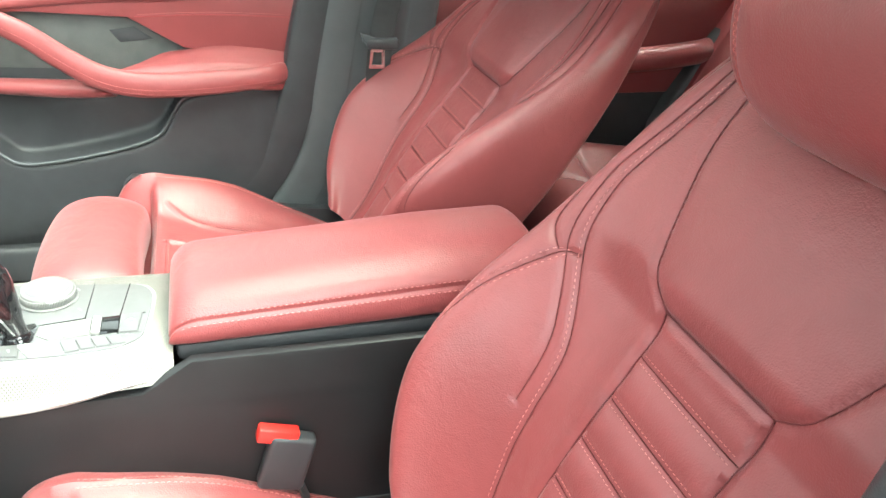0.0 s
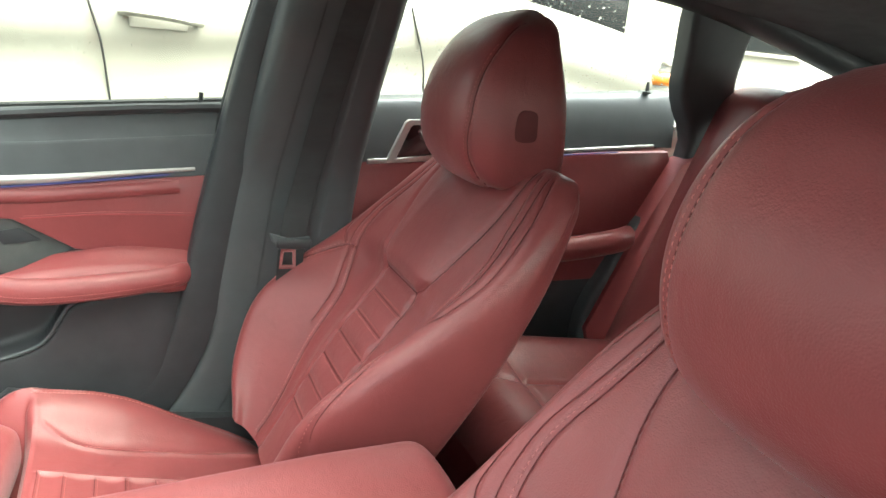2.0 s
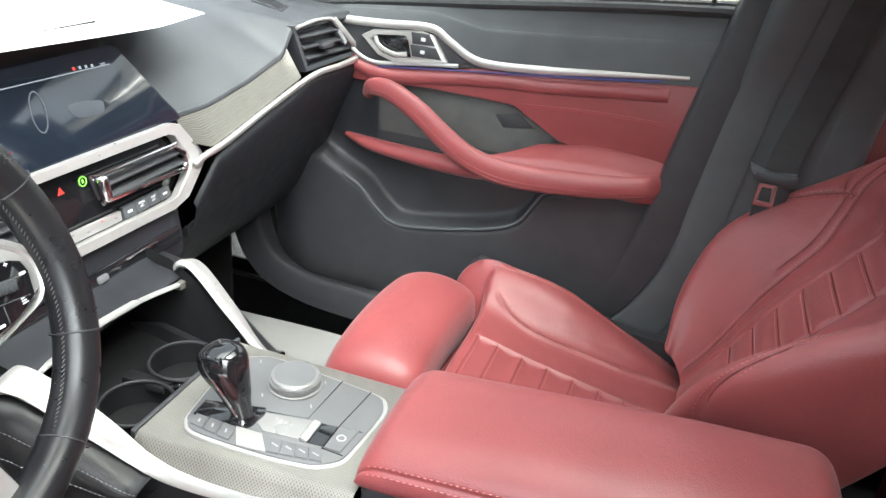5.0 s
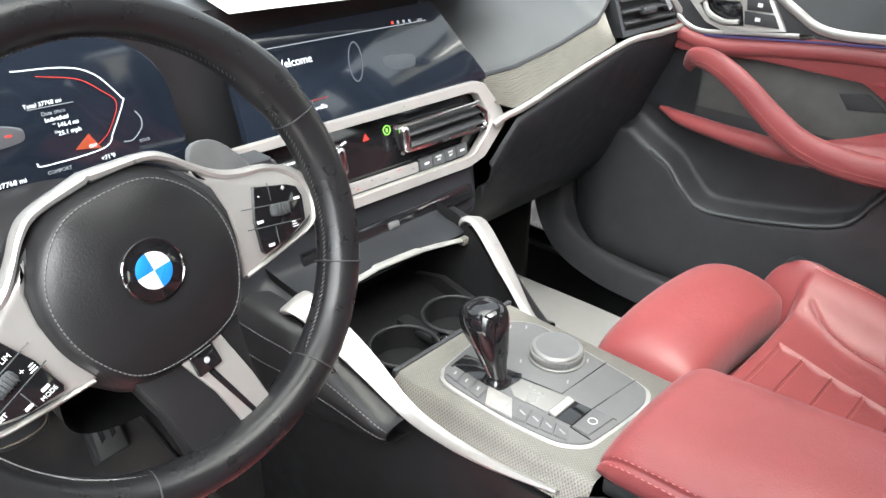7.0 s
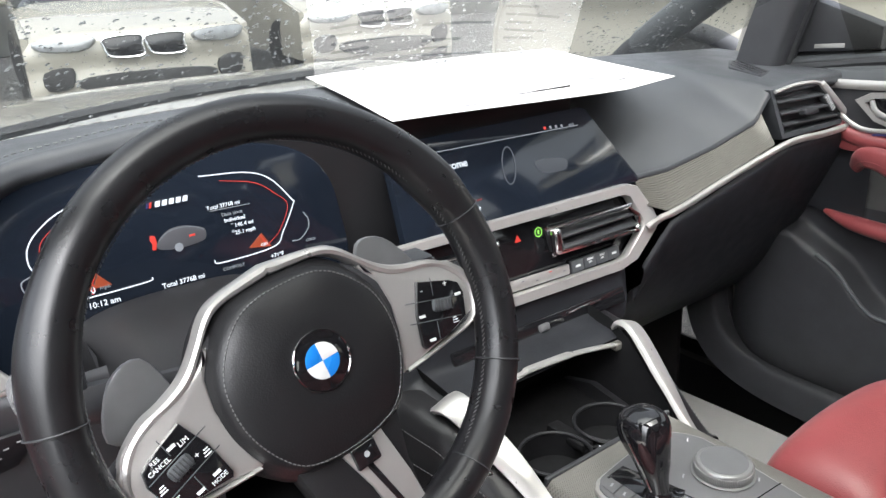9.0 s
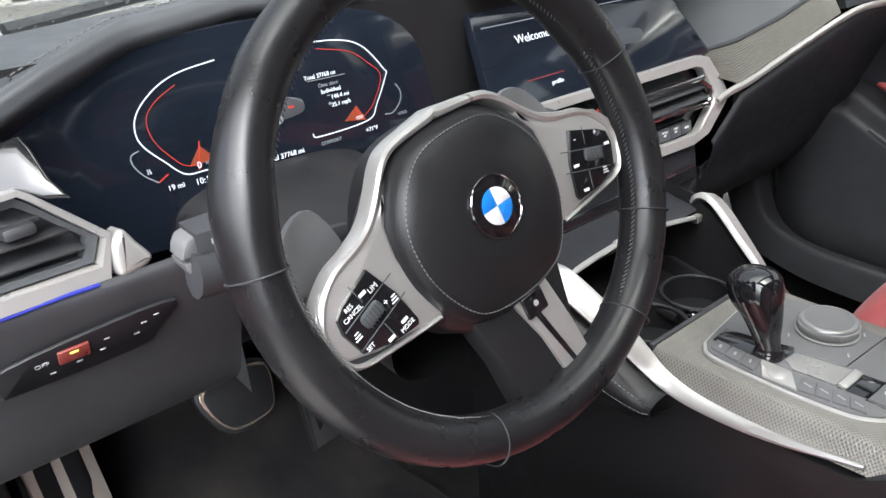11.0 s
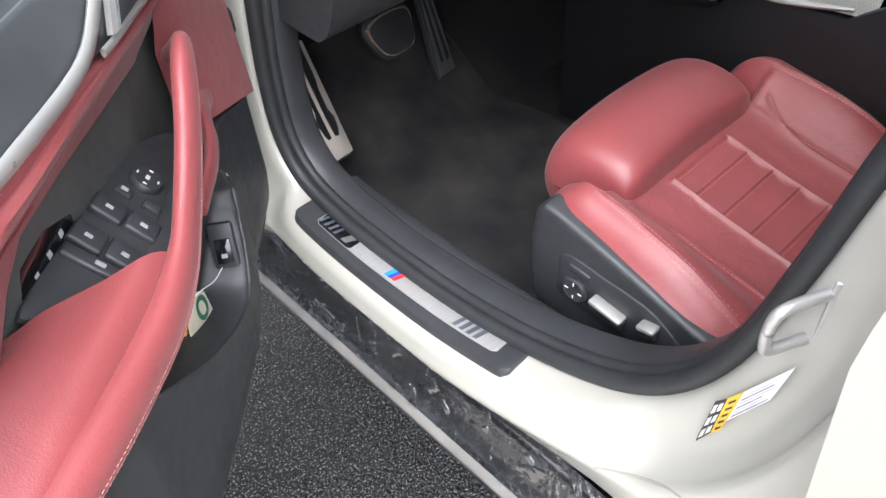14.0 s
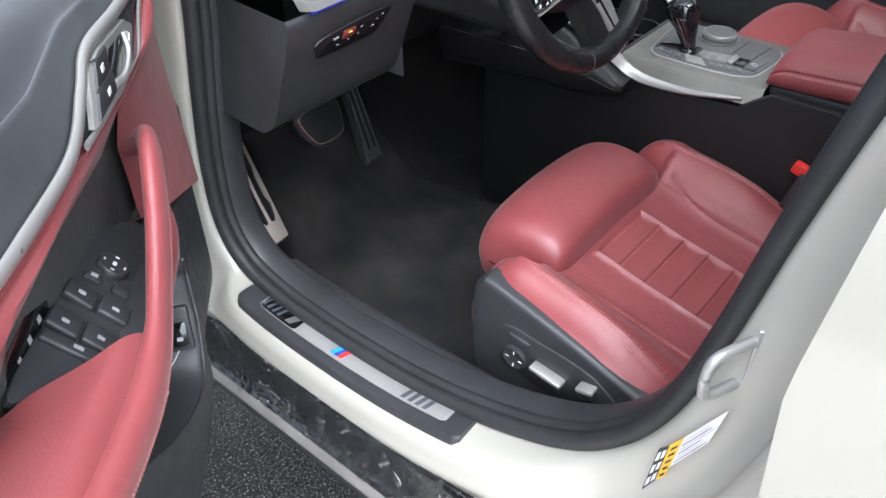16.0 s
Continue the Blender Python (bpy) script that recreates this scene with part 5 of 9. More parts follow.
lowp = []
for x in np.linspace(0.262, 0.76, 40):
    y0, z0 = np.interp(x, [0.262, 0.3, 0.54, 0.76], [0.255, 0.24, 0.212, 0.21]), np.interp(x, [0.262, 0.3, 0.54, 0.76], [0.745, 0.806, 0.880, 0.878])
    lowp.append([(x, y, z) for y, z in catmull([(y0, z0), (y0 - 0.004, z0 - 0.012), (y0 + 0.012, z0 - 0.06), (0.275, 0.70), (0.33, 0.60), (0.45, 0.50), (0.60, 0.45), (0.85, 0.42)], 6)])
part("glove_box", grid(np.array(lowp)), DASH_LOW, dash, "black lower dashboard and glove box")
lowd = []
for x in np.linspace(-0.70, -0.462, 30):
    lowd.append([(x, y, z) for y, z in catmull([(0.215, 0.866), (0.212, 0.855), (0.222, 0.82), (0.24, 0.775), (0.262, 0.72), (0.285, 0.694), (0.32, 0.688), (0.5, 0.70), (0.85, 0.72)], 6)])
part("knee_panel", grid(np.array(lowd)), PLASTIC, dash, "black knee panel under the vent")
part("knee_side", grid(np.array([[(-0.70, y, z) for y, z in lowp_row] for lowp_row in ([q[1:] for q in lowd[0]], [(0.85, 0.9 - 0.004 * k) for k in range(len(lowd[0]))])])), PLASTIC, dash)
part("knee_side", grid(np.array([[(-0.462, y, z) for z in (0.695, 0.76, 0.86)] for y in (0.25, 0.3, 0.5, 0.85)])), PLASTIC, dash)
part("under_column", grid(np.array([[(x, y, z) for y, z in catmull([(0.30, 0.86), (0.29, 0.80), (0.31, 0.72), (0.40, 0.66), (0.6, 0.60), (0.85, 0.56)], 5)] for x in np.linspace(-0.47, -0.10, 14)])), BLACK_LEATHER, dash, "black panel under the steering column")
part("dash_fill", grid(np.array([[(x, 0.34, z) for z in (0.70, 0.85, 1.0)] for x in (-0.6, -0.2, 0.2)])), BLACK_LEATHER, dash)
# light switch panel
LP = basis((-0.585, 0.2225, 0.815), (1, 0, 0), (0, -0.38, 0.925))
SWITCH_BLACK = surf("switch_black", (0.010, 0.010, 0.012), 0.42, spec=0.3)
swp = part("light_switch_panel", xf(prism(catmull([(-0.066, 0.010), (-0.062, -0.014), (-0.055, -0.018), (0.035, -0.018), (0.05, -0.008), (0.066, 0.02), (0.0, 0.02)], 4, True), 0.003, 0.001), LP), SWITCH_BLACK, dash, "black light switch panel")
part("light_key", xf(rbox(0.022, 0.013, 0.003, 0.001), LP @ Matrix.Translation((-0.012, 0.006, 0.004))), surf("dim_red_key", (0.16, 0.03, 0.025), 0.3), swp, "dim red key")
part("light_mark", xf(rbox(0.006, 0.0018, 0.0008, 0.0002, 1), LP @ Matrix.Translation((-0.012, 0.0095, 0.006))), lit("lit_amber", (0.9, 0.7, 0.1), 2.0), swp)
part("switch_text", text_geo("OFF", 0.0058, LP @ Matrix.Translation((-0.034, 0.004, 0.0032))), PRINT_DIM, swp, smooth=0)
for x, y in ((-0.028, -0.008), (-0.009, -0.006), (0.008, -0.003), (0.012, 0.007), (0.034, 0.0), (0.04, 0.009), (0.05, 0.013)):
    part("switch_mark", xf(rbox(0.0042, 0.0016, 0.0006, 0.0002, 1), LP @ Matrix.Translation((x, y, 0.0032))), PRINT_DIM, swp)

# ---- printed sheet on the dashboard ----
sheet_pts = np.array([[(0.01, 0.74), (0.50, 0.69)], [(-0.115, 0.30), (0.33, 0.268)]])
n = 26
P = np.zeros((n, n, 3))
for i in range(n):
    for j in range(n):
        u, v = i / (n - 1), j / (n - 1)
        p = (1 - u) * ((1 - v) * sheet_pts[0, 0] + v * sheet_pts[0, 1]) + u * ((1 - v) * sheet_pts[1, 0] + v * sheet_pts[1, 1])
        P[i, j] = (p[0], p[1], 0.999 + 0.004 * np.sin(3 * v + 2 * u) + 0.012 * max(0, v - 0.8) * 3 * u)
sheet = thing("paper_sheet", (0.18, 0.5, 0.996), "large white printed sheet lying on the dashboard", "paper")
v_, f_ = grid(P)
part("sheet", merge((v_, f_), (v_ - np.array([0, 0, 0.0006]), [q[::-1] for q in f_])), PAPER, sheet, "white paper")
bars = []
rng = random.Random(4)
for col in range(3):
    for row in range(26):
        if rng.random() < 0.18:
            continue
        u, v0 = 0.06 + row * 0.035, 0.06 + col * 0.32
        v1 = v0 + (0.12 + 0.15 * rng.random()) * (1 if rng.random() < 0.7 else 0.5)
        q = []
        for uu, vv in ((u, v0), (u + 0.011, v0), (u + 0.011, v1), (u, v1)):
            a, b = uu * (n - 1), vv * (n - 1)
            i, j = min(int(a), n - 2), min(int(b), n - 2)
            s, t = a - i, b - j
            q.append((1 - s) * ((1 - t) * P[i, j] + t * P[i, j + 1]) + s * ((1 - t) * P[i + 1, j] + t * P[i + 1, j + 1]) + np.array([0, 0, 0.0007]))
        bars.append((np.array(q), [[0, 1, 2, 3]]))
part("print_line", merge(*bars), INK, sheet, "grey lines of print", kind="stuff", smooth=0)

# ---- steering wheel, turned a little to the left ----
wheel = thing("steering_wheel", (-0.3725, 0.014, 0.921), "black leather steering wheel with silver spokes, turned slightly", "steering wheel")
WM = basis((-0.371, 0.0332, 0.912), (1, 0, 0), (0, math.sin(radians(21)), math.cos(radians(21)))) @ pose(0, 0, 0, 0, 0, 11)
aa = np.linspace(0, 2 * np.pi, 160, endpoint=False)
R, UP = 0.157, np.array([0.0016, 0.0083, 0.0])
rim = []
for a in aa:
    low_ = max(0.0, -np.sin(a))
    r0 = R - 0.004 * low_ ** 6
    grip = 0.0165 + 0.0022 * np.exp(-((np.abs(np.sin(a)) - 0.42) / 0.16) ** 2) * (np.sin(a) > 0)
    c = np.array([r0 * np.cos(a), r0 * np.sin(a), 0.012]) + UP
    er = np.array([np.cos(a), np.sin(a), 0])
    rim.append([c + grip * (np.cos(b) * er * 0.95 + np.sin(b) * np.array([0, 0, 1.12])) for b in np.linspace(0, 2 * np.pi, 20, endpoint=False)])
rimg = xf(grid(np.array(rim), wrap_u=True, wrap_v=True), WM)
rim_part = part("rim", rimg, WHEEL_LEATHER, wheel, "black leather rim")
for deg in (-32, -62, -118, 168, 12):
    a = radians(deg)
    er = np.array([np.cos(a), np.sin(a), 0])
    c = np.array([R * np.cos(a), R * np.sin(a), 0.012]) + UP
    loop = [c + 0.0178 * (np.cos(b) * er * 0.97 + np.sin(b) * np.array([0, 0, 1.1])) for b in np.linspace(0, 2 * np.pi, 24, endpoint=False)]
    part("rim_seam", xf(tube(loop, 0.0007, 5, closed=True, up=(0.3, 0.2, 0.9)), WM), PLASTIC, rim_part)
geos = []
for k in range(260):
    a = 2 * np.pi * k / 260
    er = np.array([np.cos(a), np.sin(a), 0])
    p = (R - 0.0162) * er + np.array([0, 0, 0.017]) + UP
    d = np.array([-np.sin(a), np.cos(a), 0])
    geos.append(tube([p - d * 0.0012 - np.array([0, 0, 0.0015]), p + d * 0.0012 + np.array([0, 0, 0.0015])], 0.00045, 4, caps=False))
part("rim_stitching", xf(merge(*geos), WM), THREAD_GREY, rim_part, "dark grey thread", kind="stuff")
# hub
hub = catmull([(0.0, 0.062), (0.038, 0.055), (0.066, 0.022), (0.068, -0.02), (0.048, -0.058), (0.02, -0.070), (-0.02, -0.070), (-0.048, -0.058), (-0.068, -0.02), (-0.066, 0.022), (-0.038, 0.055)], 8, True)
ks = [(1.10, -0.03), (1.08, -0.005), (1.04, 0.004), (1.0, 0.007), (0.97, 0.0115), (0.93, 0.016), (0.88, 0.0185), (0.8, 0.021), (0.65, 0.024), (0.5, 0.0265), (0.42, 0.0272), (0.3, 0.0265), (0.2, 0.026), (0.05, 0.026)]
hubg = grid(np.array([[(x * k, y * k, z) for x, y in hub] for k, z in ks]), wrap_v=True)
hub_part = part("airbag_cover", xf(hubg, WM), BLACK_LEATHER, wheel, "black leather airbag cover")
cl = np.array([(x * 0.90, y * 0.90, 0.0182) for x, y in hub])
geos = []
rs = resample(cl, 120, True)
for a, b in zip(rs, np.roll(rs, -1, 0)):
    geos.append(tube([a, a + (b - a) * 0.6], 0.0005, 4, caps=False))
part("cover_stitching", xf(merge(*geos), WM), THREAD_GREY, hub_part, "dark grey thread", kind="stuff")
# silver spokes with key fields
band_out = [(0.0, 0.0725), (0.0165, 0.0701), (0.0411, 0.0658), (0.0531, 0.0579), (0.063, 0.0467), (0.0779, 0.0328), (0.0963, 0.0243), (0.1111, 0.0201), (0.1265, 0.01), (0.1335, 0.001), (0.137, -0.012), (0.1345, -0.027), (0.1255, -0.0405), (0.095, -0.0445), (0.0605, -0.0466)]
band_in = [(0.0605, -0.043), (0.095, -0.041), (0.1225, -0.0375), (0.1305, -0.025), (0.132, -0.0118), (0.126, 0.0), (0.1123, 0.0127), (0.0886, 0.0195), (0.0752, 0.0256), (0.0632, 0.0381), (0.0512, 0.0513), (0.0357, 0.0602), (0.0023, 0.0635), (0.0, 0.0655)]
for f in (1, -1):
    a_, b_ = resample(catmull(band_out, 4), 70), resample(catmull(band_in[::-1], 4), 70)
    wide = 1.05 if f > 0 else 1.0
    top_ = np.array([[(f * wide * (p[0] * (1 - k) + q[0] * k), p[1] * (1 - k) + q[1] * k, z) for k, z in ((0.0, -0.006), (0.0, 0.005), (0.15, 0.0082), (0.5, 0.0095), (0.85, 0.0082), (1.0, 0.005), (1.0, -0.006))] for p, q in zip(a_, b_)])
    part("silver_spoke", xf(grid(top_), WM), SILVER, wheel, "satin silver spoke trim")
    field = [(0.060, 0.0425), (0.0713, 0.0331), (0.0831, 0.0263), (0.1116, 0.0193), (0.1340, 0.0114), (0.1475, -0.0035), (0.1515, -0.0180), (0.1435, -0.0300), (0.1146, -0.0385), (0.0848, -0.0420), (0.0607, -0.0450), (0.0645, -0.033), (0.0700, -0.0175), (0.0736, 0.0037), (0.0712, 0.0232), (0.0606, 0.0400)]
    part("spoke_plate", xf(prism([(f * x * (1.0 if f > 0 else 0.94), y) for x, y in field], 0.010, 0.003, 3), WM @ Matrix.Translation((0, 0, -0.0025))), SILVER, wheel, "satin silver plate round the keys")
    keys = [(wide * x, y) for x, y in ((0.0935, 0.0097), (0.118, -0.001), (0.1245, -0.006), (0.1255, -0.0153), (0.1195, -0.032), (0.1003, -0.0375), (0.079, -0.038), (0.0775, -0.0345), (0.083, -0.012))]
    kp = part("key_field", xf(prism([(f * x, y) for x, y in keys], 0.004, 0.0015), WM @ Matrix.Translation((0, 0, 0.0085))), GLOSS, wheel, "glossy black key field")
    roll_m = WM @ pose(f * wide * 0.104, -0.0145, 0.0125, 0, 0, f * -18)
    part("roller", xf(rbox(0.017, 0.0095, 0.006, 0.003), roll_m), TRIM_GREY, kp, "ribbed roller")
    for k in range(6):
        part("roller_rib", xf(rbox(0.0009, 0.009, 0.001, 0.0003, 1), roll_m @ Matrix.Translation((-0.0065 + 0.0026 * k, 0, 0.0032))), PLASTIC, kp)
    for x, y, w_, t_ in ((0.1025, -0.0075, 0.046, -18), (0.1, -0.0225, 0.046, -18), (0.1075, 0.001, 0.013, 75), (0.098, -0.03, 0.013, 75)):
        part("key_gap", xf(rbox(w_, 0.0007, 0.0006, 0.0002, 1), WM @ pose(f * x, y, 0.0125, 0, 0, f * t_)), TRIM_GREY, kp)
    paddle = catmull([(0.079, 0.018), (0.088, 0.05), (0.112, 0.045), (0.128, 0.012), (0.1, 0.002)], 4, True)
    part("shift_paddle", xf(prism([(f * x, y) for x, y in paddle], 0.005, 0.002), WM @ Matrix.Translation((0, 0.0, -0.035))), surf("paddle_metal", (0.25, 0.252, 0.258), 0.34, 0.5), wheel, "grey metal shift paddle")
    spoke = [(0.05, 0.05), (0.061, 0.043), (0.077, 0.028), (0.1, 0.02), (0.112, 0.0155), (0.126, 0.006), (0.148, -0.004), (0.148, -0.036), (0.125, -0.0395), (0.06, -0.046)]
    part("spoke_core", xf(prism([(f * x, y) for x, y in spoke], 0.022, 0.005), WM @ Matrix.Translation((0, 0, -0.016))), PLASTIC, wheel, "black spoke")
for words, size, x, y in (("LIM", 0.0048, -0.096, -0.0015), ("RES", 0.004, -0.1155, -0.0035), ("CANCEL", 0.004, -0.1145, -0.0078), ("MODE", 0.004, -0.0868, -0.0335), ("SET", 0.004, -0.1145, -0.0305), ("+", 0.007, 0.119, -0.002), ("-", 0.007, 0.098, 0.0025), ("+", 0.006, -0.0925, -0.0135)):
    part("key_text", text_geo(words, size, WM @ pose(x, y, 0.0127, 0, 0, 12 if x < 0 else -12)), WHITE_PRINT, wheel, smooth=0)
for x, y, r in ((0.126, -0.012, 0), (0.09, -0.013, 0), (0.115, -0.03, 30), (0.09, -0.032, 0), (-0.0865, -0.0145, 20), (-0.1185, -0.0205, 20), (-0.1, -0.032, 0), (-0.087, -0.0275, 0), (-0.1035, 0.001, 0)):
    for k in range(3 if r else 1):
        part("key_mark", xf(rbox(0.0055 - 0.001 * k, 0.0009 if r else 0.0022, 0.0006, 0.0002, 1), WM @ pose(x, y + 0.0019 * (k - 1), 0.0127, 0, 0, 12 if x < 0 else -12)), WHITE_PRINT, wheel)
# lower spoke
lowsp = [(-0.045, -0.055), (0.045, -0.055), (0.036, -0.1), (0.034, -0.15), (-0.034, -0.15), (-0.036, -0.1)]
part("spoke_core", xf(prism(lowsp, 0.022, 0.006), WM @ Matrix.Translation((0, 0, -0.012))), BLACK_LEATHER, wheel)
part("silver_spoke", xf(prism([(-0.012, -0.066), (0.022, -0.062), (0.030, -0.105), (0.034, -0.148), (0.008, -0.146), (0.0, -0.1)], 0.004, 0.0015), WM @ Matrix.Translation((0.0, 0, 0.009))), SILVER, wheel, "satin silver lower spoke trim")
part("spoke_slot", xf(prism([(0.001, -0.082), (0.006, -0.082), (0.019, -0.13), (0.015, -0.13)], 0.001, 0.0003), WM @ Matrix.Translation((0.0, 0, 0.0125))), GLOSS, wheel)
part("heating_key", xf(rbox(0.02, 0.017, 0.004, 0.003, 3), WM @ pose(0.004, -0.075, 0.014)), GLOSS, wheel, "black heated-wheel key")
part("heating_mark", xf(lathe([(0.0022, 0.0), (0.0022, 0.0003), (0.001, 0.0004)], 14), WM @ Matrix.Translation((0.004, -0.075, 0.016))), PRINT_DIM, wheel)
part("emblem_plate", xf(rbox(0.022, 0.013, 0.002, 0.001), WM @ pose(0.021, -0.14, 0.0135, 0, 0, -8)), GLOSS, wheel, "small black emblem plate")
for k, m_ in enumerate((surf("emblem_blue", (0.05, 0.15, 0.6), 0.4), surf("emblem_navy", (0.05, 0.06, 0.2), 0.4), HEAD_RED, SILVER)):
    part("emblem_stripe", xf(rbox(0.0025, 0.009, 0.001, 0.0003, 1), WM @ pose(0.0145 + 0.0037 * k, -0.14, 0.0147, 0, 0, -18)), m_, wheel)
# round emblem
BL = surf("emblem_sky_blue", (0.02, 0.22, 0.7), 0.25, coat=0.5)
WHT = surf("emblem_white", (0.8, 0.8, 0.78), 0.3, coat=0.5)
emb = part("round_emblem", xf(lathe([(0.0205, 0.0), (0.0205, 0.0012), (0.0195, 0.002), (0.0, 0.002)], 48), WM @ Matrix.Translation((0, 0, 0.026))), GLOSS, wheel, "round black emblem with blue and white quarters")
part("emblem_ring", tube([np.array(WM @ Vector((0.0202 * np.cos(t), 0.0202 * np.sin(t), 0.0278))) for t in np.linspace(0, 2 * np.pi, 48, endpoint=False)], 0.0007, 6, closed=True), CHROME, emb)
for k in range(4):
    q = [(0, 0)] + [(0.0122 * np.cos(t), 0.0122 * np.sin(t)) for t in np.linspace(k * np.pi / 2, (k + 1) * np.pi / 2, 12)]
    part("emblem_quarter", xf(prism(q, 0.0006, 0.0002), WM @ Matrix.Translation((0, 0, 0.0279))), BL if k % 2 else WHT, emb)

# ---- centre console ----
console = thing("centre_console", (0, -0.1, FLOOR_Z), "black centre console with woven metal top and controls", "console")
side_poly = [(0.36, 0.24), (0.36, 0.60), (0.20, 0.64), (0.09, 0.62), (-0.14, 0.628), (-0.19, 0.664), (-0.60, 0.672), (-0.66, 0.60), (-0.68, 0.24)]
for f in (-1, 1):
    m = basis((f * 0.112, 0, 0), (0, 1, 0), (0, 0, 1))
    g = prism(side_poly, 0.012, 0.004)
    g = (g[0] * (1, 1, 1 if f > 0 else -1), g[1] if f > 0 else [q[::-1] for q in g[1]])
    part("side_panel", xf(g, Matrix.Translation((-f * 0.012, 0, 0)) @ m), BLACK_LEATHER, console, "black console side")
# woven metal top with sloping flanks
rows = []
for y in np.linspace(0.078, -0.172, 60):
    k = np.clip((0.078 - y) / 0.25, 0, 1)
    z = 0.655 + 0.006 * k
    w = 0.098 - 0.006 * k
    rows.append([(x, y, zz) for x, zz in ((-w - 0.015, 0.622 + 0.014 * k), (-w - 0.004, z - 0.012), (-w, z - 0.003), (-w + 0.005, z), (0, z + 0.0005), (w - 0.005, z), (w, z - 0.003), (w + 0.004, z - 0.012), (w + 0.015, 0.622 + 0.014 * k))])
part("woven_top", grid(np.array(rows)), MESH_ALU, console, "woven aluminium console top", smooth=60)
part("tray_edge", xf(rbox(0.2, 0.006, 0.05, 0.002), pose(0, 0.078, 0.633)), PLASTIC, console)
# silver rails: flat bands that run down from the dashboard, with a stitched pad outside
def band(points, half, thick, ways):
    """A flat band swept along points; ways gives the cross direction at each one."""
    rows_ = []
    for k, p in enumerate(points):
        t = points[min(k + 1, len(points) - 1)] - points[max(k - 1, 0)]
        t = t / np.linalg.norm(t)
        w = ways[k] - t * (ways[k] @ t)
        w = w / np.linalg.norm(w)
        n = np.cross(t, w)
        rows_.append([p + w * half[k] * a + n * thick * b for a, b in ((-1, -0.6), (-1, 0.2), (-0.9, 0.75), (-0.6, 1), (0.6, 1), (0.9, 0.75), (1, 0.2), (1, -0.6), (0.6, -1), (-0.6, -1))])
    return grid(np.array(rows_), wrap_v=True)


TRAY_BLACK = surf("tray_rubber", (0.0055, 0.0055, 0.006), 0.65, var=0.3, var_scale=25, bump=0.2, bump_scale=900, spec=0.18)
for f in (-1, 1):
    rail = catmull([(f * 0.146, 0.205, 0.680), (f * 0.146, 0.194, 0.708), (f * 0.1415, 0.166, 0.7165), (f * 0.124, 0.10, 0.672), (f * 0.113, 0.05, 0.634), (f * 0.112, 0.0, 0.626), (f * 0.111, -0.07, 0.630), (f * 0.105, -0.145, 0.641)], 8)
    s_ = np.linspace(0, 1, len(rail))
    half = np.interp(s_, [0, 0.2, 0.4, 0.55, 0.8, 1.0], [0.006, 0.0165, 0.0145, 0.0095, 0.0062, 0.002])
    ways = np.array([(f * a, 0, -b) for a, b in zip(np.interp(s_, [0, 0.4, 0.6, 1], [0.93, 0.9, 0.7, 0.6]), np.interp(s_, [0, 0.4, 0.6, 1], [0.3, 0.42, 0.7, 0.8]))])
    rb = band(rail, half, 0.005, ways)
    part("silver_rail", rb if f < 0 else (rb[0], [q[::-1] for q in rb[1]]), SILVER, console, "satin silver console rail")
    pad = []
    for y in np.linspace(0.40, 0.040, 40):
        zt = np.interp(y, [0.05, 0.10, 0.163, 0.20, 0.40], [0.626, 0.660, 0.702, 0.708, 0.725])
        xo = np.interp(y, [0.05, 0.10, 0.163, 0.20, 0.40], [0.118, 0.130, 0.148, 0.156, 0.172])
        d = np.interp(y, [0.04, 0.07, 0.15, 0.40], [0.022, 0.050, 0.105, 0.14])
        pad.append([(f * (xo + a * 0.030), y, zt - b * d) for a, b in catmull([(-0.5, 0.0), (0.35, 0.02), (0.8, 0.16), (1.0, 0.42), (0.9, 0.75), (0.5, 1.0), (-0.4, 1.04)], 4)])
    pad = np.array(pad)
    kp_ = part("knee_pad", grid(pad if f > 0 else pad[::-1]), BLACK_LEATHER, console, "stitched black leather knee pad")
    geos = []
    for col in (9, 13):
        pts = resample(pad[:, col] + np.array([f * 0.0006, 0, 0.0004]), 75)
        geos += [tube([a, a + (b - a) * 0.6], 0.0006, 4, caps=False) for a, b in zip(pts[:-1], pts[1:])]
    part("pad_stitching", merge(*geos), THREAD_GREY, kp_, "grey thread", kind="stuff")
# tray with cup holders
part("tray_floor", grid(np.array([[(x, y, z) for y, z in ((0.078, 0.615), (0.16, 0.612), (0.26, 0.63), (0.30, 0.72))] for x in (-0.125, 0.0, 0.125)])), TRAY_BLACK, console, "black storage tray")
for f in (-1, 1):
    part("tray_side", grid(np.array([[(f * (xa if k else 0.112), y, z) for k, z in enumerate((0.60, zt))] for y, zt, xa in ((0.078, 0.648, 0.110), (0.12, 0.678, 0.118), (0.163, 0.708, 0.128), (0.20, 0.722, 0.135), (0.30, 0.74, 0.14))])), TRAY_BLACK, console)
part("tray_roof", xf(rbox(0.27, 0.08, 0.008, 0.003), pose(0.0, 0.250, 0.686)), TRAY_BLACK, console)
part("tray_strip", tube(catmull([(-0.125, 0.184, 0.700), (-0.07, 0.184, 0.7075), (-0.032, 0.184, 0.711), (-0.022, 0.184, 0.7125), (0.035, 0.182, 0.7105), (0.045, 0.182, 0.7090), (0.075, 0.180, 0.7055), (0.118, 0.179, 0.698)], 6), [0.0045] * 15 + [0.0058] * 14 + [0.0045] * 14, 8, flat=0.6), SILVER, console, "silver tray edge")
part("strip_end", xf(rbox(0.016, 0.010, 0.010, 0.002), pose(0.125, 0.179, 0.695)), MESH_ALU, console, "woven metal end piece")
